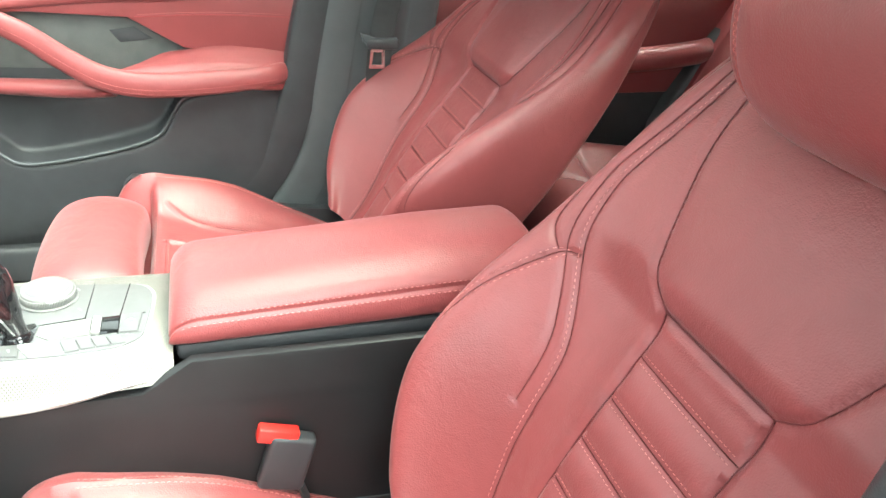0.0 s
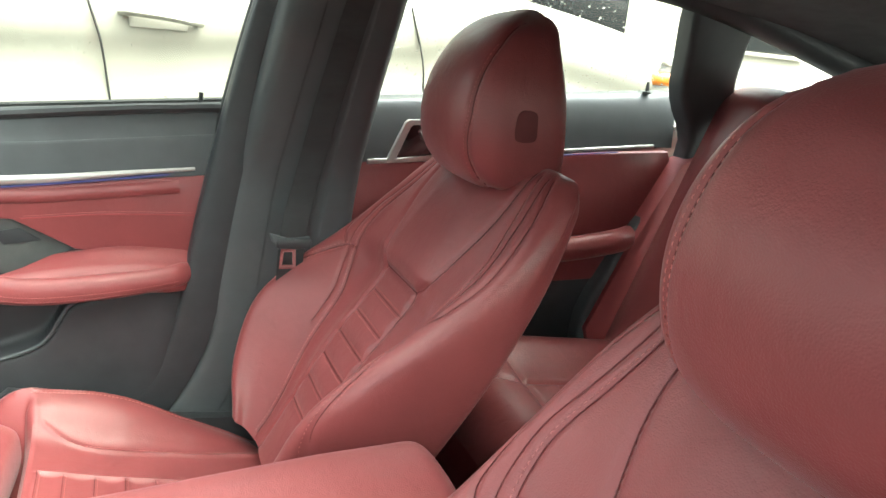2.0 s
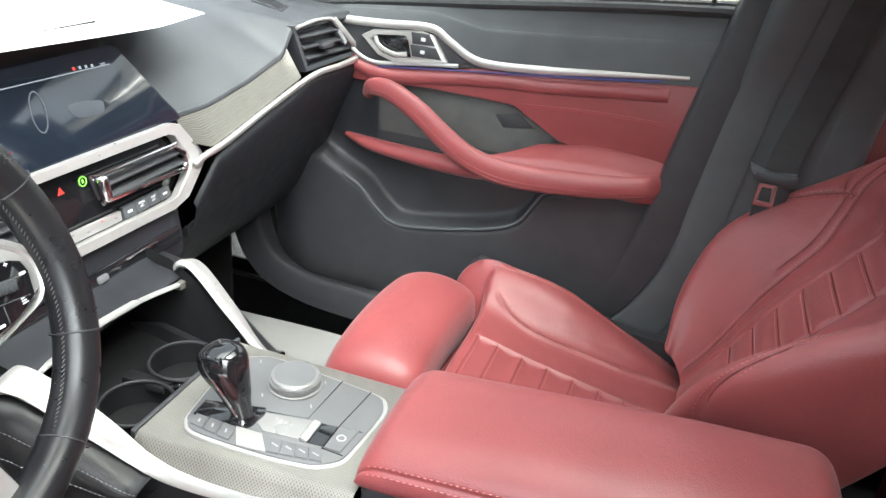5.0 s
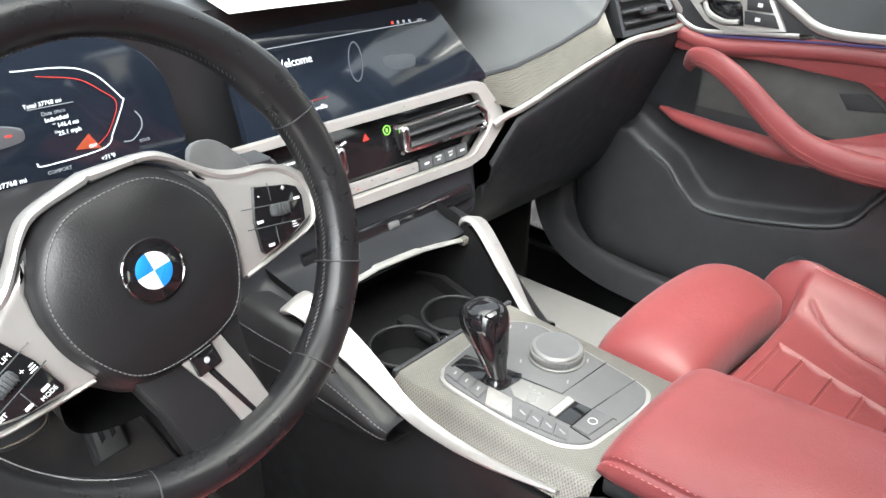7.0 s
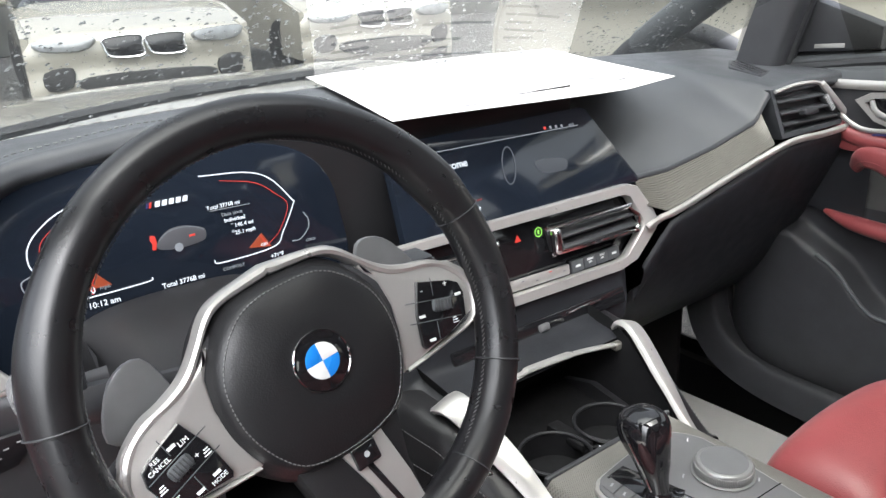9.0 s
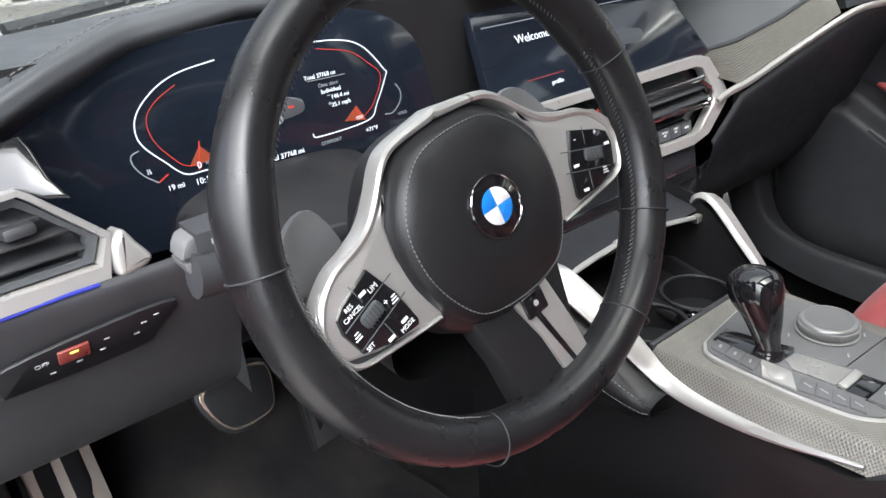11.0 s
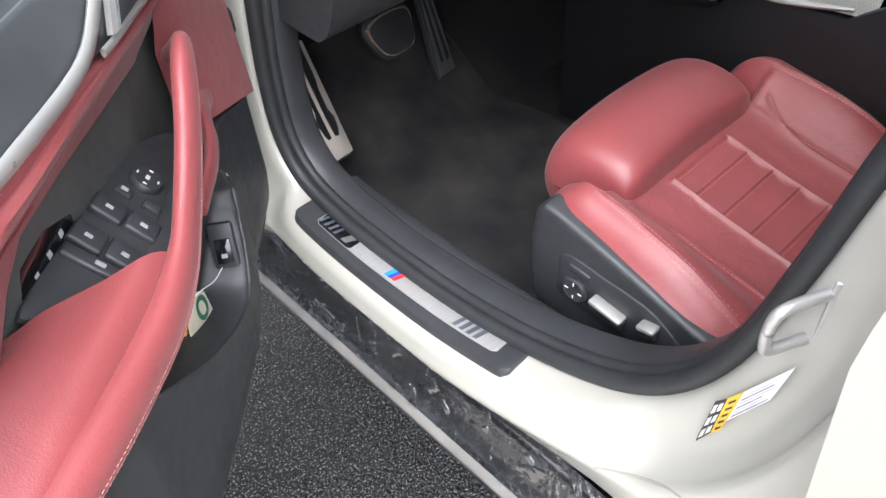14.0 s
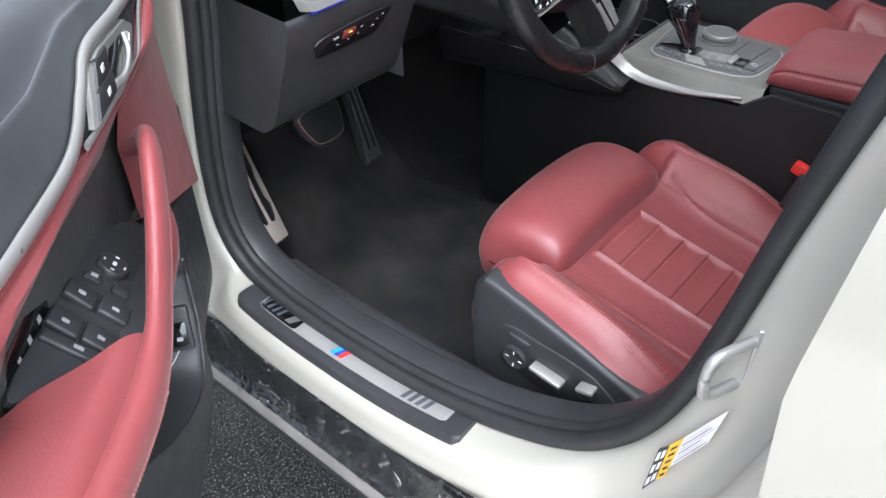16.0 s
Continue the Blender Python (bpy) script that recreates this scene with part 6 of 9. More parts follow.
for x, y in ((-0.045, 0.118), (0.047, 0.122)):
    part("cup_rim", tube([(x + 0.041 * np.cos(t), y + 0.041 * np.sin(t), 0.642) for t in np.linspace(0, 2 * np.pi, 40, endpoint=False)], 0.0022, 8, closed=True), BLACK_LEATHER, console, "black cup holder rim")
    cup = lathe([(0.04, 0.642), (0.0385, 0.60), (0.034, 0.565), (0.0, 0.565)], 32)
    part("cup_well", (cup[0] + np.array([x, y, 0]), [q[::-1] for q in cup[1][:-2]]), TRAY_BLACK, console)
part("cup_bridge", xf(rbox(0.02, 0.06, 0.012, 0.004), pose(0.0, 0.14, 0.634)), TRAY_BLACK, console)
part("socket", tube([(0.0 + 0.011 * np.cos(t), 0.095 + 0.011 * np.sin(t), 0.636) for t in np.linspace(0, 2 * np.pi, 24, endpoint=False)], 0.0022, 6, closed=True), CHROME, console, "charging socket")
# control panel
Z0 = 0.659
pan = catmull([(-0.066, 0.034), (-0.050, 0.040), (0.030, 0.050), (0.056, 0.045), (0.072, 0.022), (0.074, -0.004), (0.067, -0.075), (0.061, -0.127), (0.050, -0.142), (0.026, -0.148), (-0.036, -0.143), (-0.055, -0.138), (-0.067, -0.124), (-0.073, -0.108), (-0.078, -0.068), (-0.079, -0.026), (-0.077, 0.020)], 3, True)
part("panel_rim", xf(prism(pan, 0.004, 0.0015), Matrix.Translation((0, 0, Z0 - 0.002)) @ Matrix.Diagonal((1.05, 1.04, 1, 1)) @ Matrix.Translation((0.0, 0.001, 0))), SILVER, console, "silver panel rim")
panel = part("control_panel", xf(prism(pan, 0.004, 0.001), Matrix.Translation((0, 0, Z0))), SATIN_GREY, console, "satin grey control panel")
ZP = Z0 + 0.004
on_top = Matrix.Translation((0, 0, ZP))
for x0, y0, x1, y1 in ((-0.011, -0.079, 0.067, -0.0825), (-0.0088, -0.115, 0.0625, -0.1215), (-0.0101, -0.080, -0.0215, -0.018), (-0.008, -0.1155, -0.006, -0.142), (-0.046, -0.114, -0.0475, -0.139), (-0.046, -0.115, -0.0088, -0.115)):
    part("panel_gap", tube([(x0, y0, ZP), (x1, y1, ZP)], 0.0007, 4), GLOSS, panel)
part("shift_gate", xf(prism([(-0.056, 0.034), (-0.03, 0.036), (-0.022, 0.0), (-0.014, -0.03), (-0.022, -0.034), (-0.046, -0.032), (-0.054, -0.012)], 0.0012, 0.0005), on_top), GLOSS, panel, "glossy black shift gate")
part("gear_display", xf(prism([(-0.0225, -0.036), (-0.0125, -0.0865), (-0.0455, -0.0865), (-0.0495, -0.047), (-0.04, -0.035)], 0.0018, 0.0006), on_top), surf("display_grey", (0.24, 0.235, 0.225), 0.3, 0.3, var=0.08), panel, "pale grey gear display")
for k in range(4):
    part("gear_mark", xf(rbox(0.003, 0.0018, 0.0004, 0.0001, 1), pose(-0.026 - 0.001 * k, -0.050 - 0.0065 * k, ZP + 0.002)), PRINT_DIM, panel)
part("brake_well", xf(prism([(-0.0125, -0.0885), (-0.0095, -0.1145), (-0.0440, -0.1145), (-0.0465, -0.0885)], 0.0008, 0.0002), on_top), GLOSS, panel, "dark well of the parking brake switch")
part("brake_switch", xf(rbox(0.033, 0.009, 0.005, 0.0015), pose(-0.0295, -0.0925, ZP + 0.002, 12)), SILVER, panel, "bright edge of the parking brake switch")
part("parking_key", xf(prism([(-0.0095, -0.1165), (-0.0075, -0.1385), (-0.0455, -0.135), (-0.0450, -0.1165)], 0.0022, 0.0008), on_top), SATIN_GREY, panel, "grey parking key")
part("parking_mark", tube([(-0.026 + 0.0045 * np.cos(t), -0.127 + 0.0045 * np.sin(t), ZP + 0.0024) for t in np.linspace(0, 2 * np.pi, 20, endpoint=False)], 0.0006, 4, closed=True), WHITE_PRINT, panel)
part("start_plate", xf(prism([(-0.0545, -0.0175), (-0.0535, -0.0485), (-0.0760, -0.0660), (-0.0785, -0.0335)], 0.0018, 0.0006), on_top), SILVER, panel, "satin silver plate round the start key")
part("start_key", xf(lathe([(0.0098, 0.0), (0.0098, 0.0026), (0.0088, 0.0032), (0.0, 0.0030)], 32), Matrix.Translation((-0.0655, -0.0415, ZP))), SILVER, panel, "round silver start key")
for k in range(3):
    y = 0.022 - 0.0172 * k
    part("drive_key", xf(prism([(-0.0705 - 0.0022 * k, y + 0.0055), (-0.0545 - 0.0004 * k, y + 0.0085), (-0.0550 - 0.0004 * k, y - 0.0075), (-0.0725 - 0.0022 * k, y - 0.0105)], 0.0022, 0.0008), on_top), SATIN_GREY, panel, "black drive key")
    part("key_mark", xf(rbox(0.0055, 0.0022, 0.0004, 0.0001, 1), pose(-0.0635 - 0.0013 * k, y - 0.001, ZP + 0.0024, 0, 0, 20)), PRINT_DIM, panel)
for k in range(4):
    y = -0.0585 - 0.0148 * k
    part("mode_key", xf(prism([(-0.0548 + 0.0008 * k, y - 0.001), (-0.0542 + 0.0008 * k, y - 0.0145), (-0.0735 + 0.0026 * k, y - 0.0215), (-0.0755 + 0.0026 * k, y - 0.0080)], 0.0022, 0.0008), on_top), SATIN_GREY, panel, "grey drive mode key")
    part("key_mark", xf(rbox(0.0085, 0.0018, 0.0004, 0.0001, 1), pose(-0.064 + 0.0016 * k, y - 0.0115, ZP + 0.0024, 0, 0, 75)), PRINT_DIM, panel)
for x, y, r in ((0.048, 0.036, 30), (0.060, 0.022, 30), (0.014, 0.030, 30), (-0.004, 0.006, 30), (0.004, -0.014, 30), (0.056, -0.066, 30), (0.010, -0.072, 30), (0.030, 0.036, 30)):
    part("panel_mark", xf(rbox(0.0065, 0.0017, 0.0005, 0.0002, 1), pose(x, y, ZP + 0.0002, 0, 0, r)), PRINT_DIM, panel)
# rotary controller
kn = Matrix.Translation((0.0385, -0.0366, ZP))
knob = part("rotary_knob", xf(lathe([(0.031, 0.0), (0.0315, 0.002), (0.0285, 0.003), (0.0285, 0.011), (0.0275, 0.014), (0.0262, 0.0148), (0.0, 0.0142)], 56), kn), surf("knob_steel", (0.24, 0.24, 0.235), 0.36, 0.6, var=0.1), console, "knurled silver rotary controller")
geos = [xf(rbox(0.0016, 0.0012, 0.0085, 0.0004, 1), kn @ pose(0.0287 * np.cos(2 * np.pi * k / 110), 0.0287 * np.sin(2 * np.pi * k / 110), 0.0072, 0, 0, 360 * k / 110)) for k in range(110)]
part("knurl", merge(*geos), bpy.data.materials["knob_steel"], knob, kind="stuff")
part("touch_face", xf(lathe([(0.0235, 0.0146), (0.0235, 0.0152), (0.0, 0.0149)], 48), kn), SATIN_GREY, knob, "grey touch face")
# gear selector
sh = []
for t, cx, cy, z, a, b in ((0, -0.041, -0.018, 0.661, 0.0155, 0.0155), (0.06, -0.041, -0.018, 0.667, 0.0135, 0.0135), (0.1, -0.041, -0.017, 0.672, 0.0105, 0.0115), (0.25, -0.041, -0.012, 0.685, 0.0125, 0.014), (0.4, -0.040, -0.006, 0.700, 0.0165, 0.019), (0.6, -0.039, 0.002, 0.716, 0.0205, 0.0245), (0.78, -0.037, 0.007, 0.729, 0.0225, 0.0265), (0.88, -0.036, 0.009, 0.7385, 0.0208, 0.0240), (0.94, -0.036, 0.010, 0.7440, 0.0165, 0.0185), (0.98, -0.036, 0.0105, 0.7470, 0.0095, 0.0105), (1.0, -0.036, 0.0107, 0.7480, 0.0004, 0.0004)):
    sh.append([(cx + a * np.sign(np.cos(q)) * abs(np.cos(q)) ** 0.85, cy + b * np.sign(np.sin(q)) * abs(np.sin(q)) ** 0.85, z - 0.16 * (b * np.sin(q) * (1 if t > 0.5 else 0))) for q in np.linspace(0, 2 * np.pi, 32, endpoint=False)])
sh = np.array(sh)
sm = np.array([catmull(sh[:, k], 4) for k in range(sh.shape[1])]).transpose(1, 0, 2)
lever = part("gear_selector", grid(sm, wrap_v=True), GLOSS, console, "glossy black gear selector")
for f in (-1, 1):
    part("selector_edge", tube(catmull([(-0.041 + f * 0.011, -0.018, 0.674), (-0.041 + f * 0.0135, -0.012, 0.688), (-0.040 + f * 0.019, -0.005, 0.706), (-0.039 + f * 0.0225, 0.004, 0.722)], 6), 0.0012, 6), CHROME, lever, "chrome edge")
part("selector_key", xf(rbox(0.018, 0.014, 0.003, 0.0012), pose(-0.037, -0.012, 0.728, 60)), PLASTIC, lever)

# ---- armrest ----
arm = thing("armrest", (0, -0.385, 0.672), "padded red leather centre armrest with double stitching", "armrest")
yy = np.r_[np.linspace(-0.168, -0.20, 22), np.linspace(-0.205, -0.565, 110), np.linspace(-0.57, -0.606, 20)]
half = [(0.0, 0.066), (0.03, 0.0645), (0.056, 0.059), (0.074, 0.049), (0.085, 0.036), (0.089, 0.022), (0.089, 0.010), (0.084, 0.0), (0.07, -0.004)]
sec = resample(catmull([(-a, b) for a, b in half[:0:-1]] + half, 8), 150)
P, Q = [], []
for y in yy:
    e = np.clip((-0.168 - y) / 0.034, 0, 1)
    g = np.clip((y + 0.606) / 0.036, 0, 1)
    k = np.sqrt(1 - (1 - e) ** 2.2) * np.sqrt(1 - (1 - g) ** 2.2)
    k = max(k, 0.03)
    lift = 0.02 * np.clip((-0.168 - y) / 0.4, 0, 1)
    grow = 0.85 + 0.25 * np.clip((-0.168 - y) / 0.3, 0, 1)
    z = 0.666 + lift + sec[:, 1] * (0.28 + 0.72 * k) * grow
    P.append(np.c_[sec[:, 0] * (0.93 + 0.07 * k), np.full(len(sec), y), z])
    arc = np.r_[0, np.cumsum(np.linalg.norm(np.diff(sec, axis=0), axis=1))]
    Q.append(np.c_[arc - arc[-1] / 2, np.full(len(sec), y)])
P, Q = np.array(P), np.array(Q)
sl = [np.interp(0.032, sec[::-1][:60, 1][np.argsort(sec[::-1][:60, 1])], Q[0][::-1][:60, 0][np.argsort(sec[::-1][:60, 1])])][0]
seams = [([(f * sl, -0.16), (f * sl, -0.61)], 0.003, 0.003) for f in (-1, 1)]
P, N = quilt(P, Q, seams, 1.0 if normals(P)[70, 75, 2] > 0 else -1.0)
pad = part("pad", grid(P), RED, arm, "red leather pad")
th = [stitches(P, Q, N, [(f * sl + o, -0.18), (f * sl + o, -0.59)]) for f in (-1, 1) for o in (-0.005, 0.005)]
part("stitching", merge(*[t for t in th if t]), THREAD, pad, "pale red thread", kind="stuff")
part("base", xf(rbox(0.17, 0.42, 0.02, 0.006), pose(0, -0.385, 0.664, -2)), PLASTIC, arm)

# ---- belt buckle beside the driver's seat ----
bk = thing("belt_buckle", (-0.125, -0.29, 0.50), "black seat belt buckle with a red release button", "belt buckle")
part("buckle_body", xf(rbox(0.022, 0.052, 0.075, 0.006, 3), pose(-0.125, -0.285, 0.527, 14)), PLASTIC, bk)
part("release_button", xf(rbox(0.017, 0.046, 0.018, 0.003, 2), pose(-0.125, -0.276, 0.566, 14)), HEAD_RED, bk, "red release button")
part("buckle_stem", tube([(-0.125, -0.30, 0.49), (-0.125, -0.33, 0.40), (-0.13, -0.35, 0.30)], 0.012, 8, flat=0.4), PLASTIC, bk)

# ---- pedals and floor mat ----
fm = thing("floor_mat", (-0.33, 0.28, FLOOR_Z), "worn black velour floor mat with pale dusty patches", "floor mat")
rows = []
for y in np.r_[0.018, 0.022, 0.03, 0.045, np.linspace(0.06, 0.68, 44)]:
    xa = np.interp(y, [0.018, 0.03, 0.06, 0.1, 0.3, 0.5, 0.68], [-0.545, -0.575, -0.592, -0.597, -0.602, -0.600, -0.57])
    xb = np.interp(y, [0.018, 0.03, 0.06, 0.1, 0.34, 0.5, 0.68], [-0.175, -0.15, -0.14, -0.138, -0.135, -0.155, -0.21])
    z = FLOOR_Z + 0.013 + max(0.0, y - 0.5) * 1.1
    edge = 0.009 if y < 0.02 else 0.0
    rows.append([(xa, y, z - 0.011)] + [(xa + (xb - xa) * k, y, z - edge + 0.0012 * np.sin(23 * y + 17 * k)) for k in np.linspace(0, 1, 26)] + [(xb, y, z - 0.011)])
rows = np.array(rows)
part("mat_surface", grid(rows), MAT_CLOTH, fm, "dusty black velour")
part("mat_binding", tube(np.r_[rows[::-1, 1], rows[0, 2:-2], rows[:, -2]], 0.004, 6), CARPET, fm, "black bound edge")


def slotted_pedal(name, label, m, outline, bars, mat_plate):
    p = thing(name, tuple(m.translation), label, "pedal")
    part("pedal_body", xf(prism(inset(ccw(outline), -0.006), 0.012, 0.004), m @ Matrix.Translation((0, 0, -0.014))), PLASTIC, p, "black pedal body")
    part("pedal_plate", xf(prism(outline, 0.004, 0.0012), m), mat_plate, p, "brushed steel plate")
    for b in bars:
        part("rubber_insert", xf(prism(b, 0.003, 0.001), m @ Matrix.Translation((0, 0, 0.0025))), RUBBER, p, "black rubber insert")
    return p


PEDAL = surf("pedal_steel", (0.80, 0.72, 0.64), 0.5, 0.12, var=0.1, var_scale=8, stretch=(1, 30, 1), bump=0.1, bump_scale=300)
RM = basis((-0.598, 0.452, 0.362), (0.80, 0.58, -0.28), (-0.04, 0.42, 0.90))
slotted_pedal("foot_rest", "brushed steel footrest with black rubber inserts", RM, [(-0.0575, 0.0116), (-0.0540, 0.0070), (0.0405, -0.0070), (0.0450, -0.0040), (0.0400, 0.205), (-0.0600, 0.215)],
              [[(-0.0446, 0.216), (-0.0475, 0.1737), (-0.0470, 0.1463), (-0.0397, 0.1307), (-0.0358, 0.0941), (-0.0475, 0.0796), (-0.0393, 0.0518), (-0.0307, 0.0415), (-0.0192, 0.0415), (-0.0230, 0.1079), (-0.0223, 0.1717), (-0.0198, 0.212)],
               [(-0.0079, 0.210), (-0.0068, 0.1572), (-0.0062, 0.0744), (-0.0010, 0.0390), (0.0130, 0.0345), (0.0226, 0.0440), (0.0285, 0.0662), (0.0155, 0.0847), (0.0158, 0.1220), (0.0225, 0.1384), (0.0222, 0.1774), (0.0217, 0.208)]], PEDAL)
GM = basis((-0.243, 0.555, 0.325), (0.95, 0.1, 0), (-0.02, 0.30, 0.95))
slotted_pedal("accelerator_pedal", "narrow steel accelerator pedal with dark slots", GM, [(-0.024, 0.0), (0.022, 0.0), (0.012, 0.19), (-0.012, 0.19)],
              [[(-0.014, 0.19), (-0.008, 0.19), (-0.006, 0.03), (-0.014, 0.025)], [(0.0, 0.185), (0.006, 0.185), (0.012, 0.03), (0.003, 0.025)]], surf("dark_steel", (0.32, 0.32, 0.32), 0.4, 0.9))
BM = basis((-0.36, 0.575, 0.455), (1, 0.02, 0.04), (0, 0.42, 0.9))
slotted_pedal("brake_pedal", "wide dark rubber brake pedal with a bright steel rim", BM, catmull([(-0.052, 0.034), (-0.045, -0.01), (-0.022, -0.036), (0.03, -0.036), (0.046, -0.012), (0.05, 0.034), (0.0, 0.044)], 4, True), [catmull([(-0.047, 0.030), (-0.042, -0.009), (-0.020, -0.0325), (0.029, -0.0325), (0.044, -0.011), (0.047, 0.030), (0.0, 0.040)], 4, True)], surf("brake_rim", (0.8, 0.66, 0.55), 0.2, 0.8))
part("pedal_arm", tube([(-0.36, 0.60, 0.45), (-0.36, 0.68, 0.60), (-0.36, 0.72, 0.75)], 0.012, 8), PLASTIC, bpy.data.objects["brake_pedal"])

# ---- paper mat on the passenger's floor ----
pm = thing("paper_mat", (0.5, 0.35, FLOOR_Z), "pale grey paper mat laid on the passenger floor", "paper mat")
pts = [[(x + 0.010 * np.sin(9 * y), y, FLOOR_Z + 0.012 + 0.005 * np.sin(7 * x + 5 * y) + 0.075 * ease(x, [0.24, 0.62], [0, 1]) + max(0, y - 0.5) * 0.6) for y in np.linspace(0.06, 0.62, 28)] for x in np.linspace(0.24, 0.63, 24)]
v_, f_ = grid(np.array(pts))
part("sheet", merge((v_, f_), (v_ - np.array([0, 0, 0.0008]), [q[::-1] for q in f_])), surf("grey_paper", (0.30, 0.295, 0.29), 0.8, var=0.08, var_scale=6, bump=0.1, bump_scale=500), pm, "pale grey paper")

# ---- doors: local u runs rearwards along the door, z is height, n points into the car ----
class DoorSpace:
    def __init__(self, origin, u, n, flip, lean=0.0):
        self.o, self.u, self.n, self.flip, self.lean = np.array(origin, float), np.array(u, float), np.array(n, float), flip, lean

    def __call__(self, geo):
        v = np.array(geo[0], float)
        v[:, 2] += self.lean * np.clip((v[:, 1] - 0.845) / 0.05, 0, 1)
        w = self.o + v[:, :1] * self.u + v[:, 1:2] * np.array([0, 0, 1.0]) + v[:, 2:3] * self.n
        return w, ([q[::-1] for q in geo[1]] if self.flip else geo[1])


def plate(poly, n0, n1, edge=0.003):
    v, f = prism(poly, n1 - n0, edge)
    return v + np.array([0, 0, n0]), f


def bar3(points, r, flat=1.0, sides=8, up=(0, 0, 1), step=6, closed=False):
    c = catmull(points, step, closed)
    return tube(c, r, sides, flat=flat, up=up, closed=closed)


def stitch_run(points, pitch=0.005, r=0.0004, step=8):
    c = catmull(points, step)
    c = resample(c, max(3, int(np.linalg.norm(np.diff(c, axis=0), axis=1).sum() / pitch)))
    return merge(*[tube([a, a + (b - a) * 0.6], r, 4, caps=False) for a, b in zip(c[:-1], c[1:])])


RIM_LINE = [(0.10, 0.70), (0.15, 0.672), (0.19, 0.649), (0.225, 0.613), (0.262, 0.590), (0.335, 0.597), (0.43, 0.617), (0.487, 0.637), (0.510, 0.658), (0.527, 0.688), (0.545, 0.713), (0.59, 0.727), (0.673, 0.738), (0.77, 0.746)]


def passenger_card(P):
    """The lower card with an open pocket behind a rim."""
    uu, zz = np.linspace(-0.02, 0.77, 150), np.linspace(0.752, 0.40, 96)
    rim = catmull(RIM_LINE, 6)
    U, Z = np.meshgrid(uu, zz, indexing="ij")
    zr = np.interp(U, rim[:, 0], rim[:, 1])
    below = 1 / (1 + np.exp(-np.clip((zr - Z) / 0.003, -40, 40)))
    Nn = -0.012 + 0.046 * below - 0.03 * np.clip((0.50 - Z) / 0.1, 0, 1) ** 2 - 0.04 * np.clip((0.08 - U) / 0.1, 0, 1) ** 2 - 0.05 * np.clip((U - 0.68) / 0.09, 0, 1) ** 2
    P("lower_card", grid(np.stack([U, Z, Nn], -1)), PLASTIC, None, "black lower door card with a pocket")
    P("pocket_rim", tube([(a, b - 0.003, 0.034 - 0.04 * np.clip((0.08 - a) / 0.1, 0, 1) ** 2 - 0.05 * np.clip((a - 0.68) / 0.09, 0, 1) ** 2) for a, b in rim[6:]], 0.0035, 8), TRIM_GREY, None, "grey pocket rim")


POCKET = [(0.176, 0.624), (0.20, 0.66), (0.25, 0.70), (0.32, 0.728), (0.56, 0.728), (0.535, 0.695), (0.49, 0.655), (0.42, 0.60), (0.35, 0.556), (0.30, 0.536), (0.265, 0.536), (0.242, 0.553), (0.212, 0.59), (0.188, 0.606)]


def driver_card(P):
    """The lower card with a scooped pocket, whose front wall carries the tailgate switch."""
    loop = catmull(POCKET, 6, True)
    uu, kk = np.linspace(-0.02, 0.77, 240), np.linspace(0, 1, 130)
    U, K = np.meshgrid(uu, kk, indexing="ij")
    top = np.interp(U, [-0.02, 0.10, 0.19, 0.25, 0.32, 0.4], [0.622, 0.668, 0.700, 0.715, 0.728, 0.735])
    Z = top + (0.40 - top) * K
    Q = np.stack([U, Z], -1)
    d = seam_distance(Q, np.vstack([loop, loop[:1]]))
    inside = np.zeros(U.shape, bool)
    for a, b in zip(loop, np.roll(loop, -1, 0)):
        cross = (a[1] > Z) != (b[1] > Z)
        inside ^= cross & (U < a[0] + (Z - a[1]) * (b[0] - a[0]) / (b[1] - a[1] + 1e-12))
    d = np.where(inside, d, -d)
    outer = np.interp(U, [-0.03, 0.0, 0.1, 0.15, 0.22, 0.27, 0.4, 0.55, 0.77], [0.004, 0.012, 0.015, 0.022, 0.042, 0.048, 0.05, 0.046, -0.005])
    outer = outer - 0.03 * np.clip((0.50 - Z) / 0.1, 0, 1) ** 2
    floor = np.interp(U, [0.15, 0.22, 0.27, 0.4, 0.6], [0.016, 0.006, -0.006, -0.012, -0.012])
    k = np.clip(d / 0.016, 0, 1)
    k = k * k * (3 - 2 * k)
    sheet = np.stack([U, Z, outer + (floor - outer) * k], -1)
    back = sheet[:, :1] * np.array([1, 1, 0]) + np.array([0, 0.003, -0.016])
    P("lower_card", grid(np.concatenate([back, sheet], 1)), PLASTIC, None, "black lower door card with a scooped pocket", smooth=60)
    rim = np.c_[loop, np.interp(loop[:, 0], [0.0, 0.1, 0.15, 0.22, 0.27, 0.4, 0.55], [0.012, 0.015, 0.022, 0.042, 0.048, 0.05, 0.046])]
    P("pocket_rim", tube(np.roll(rim, -34, 0)[:56], 0.0022, 8), PLASTIC, None, "rounded pocket rim")


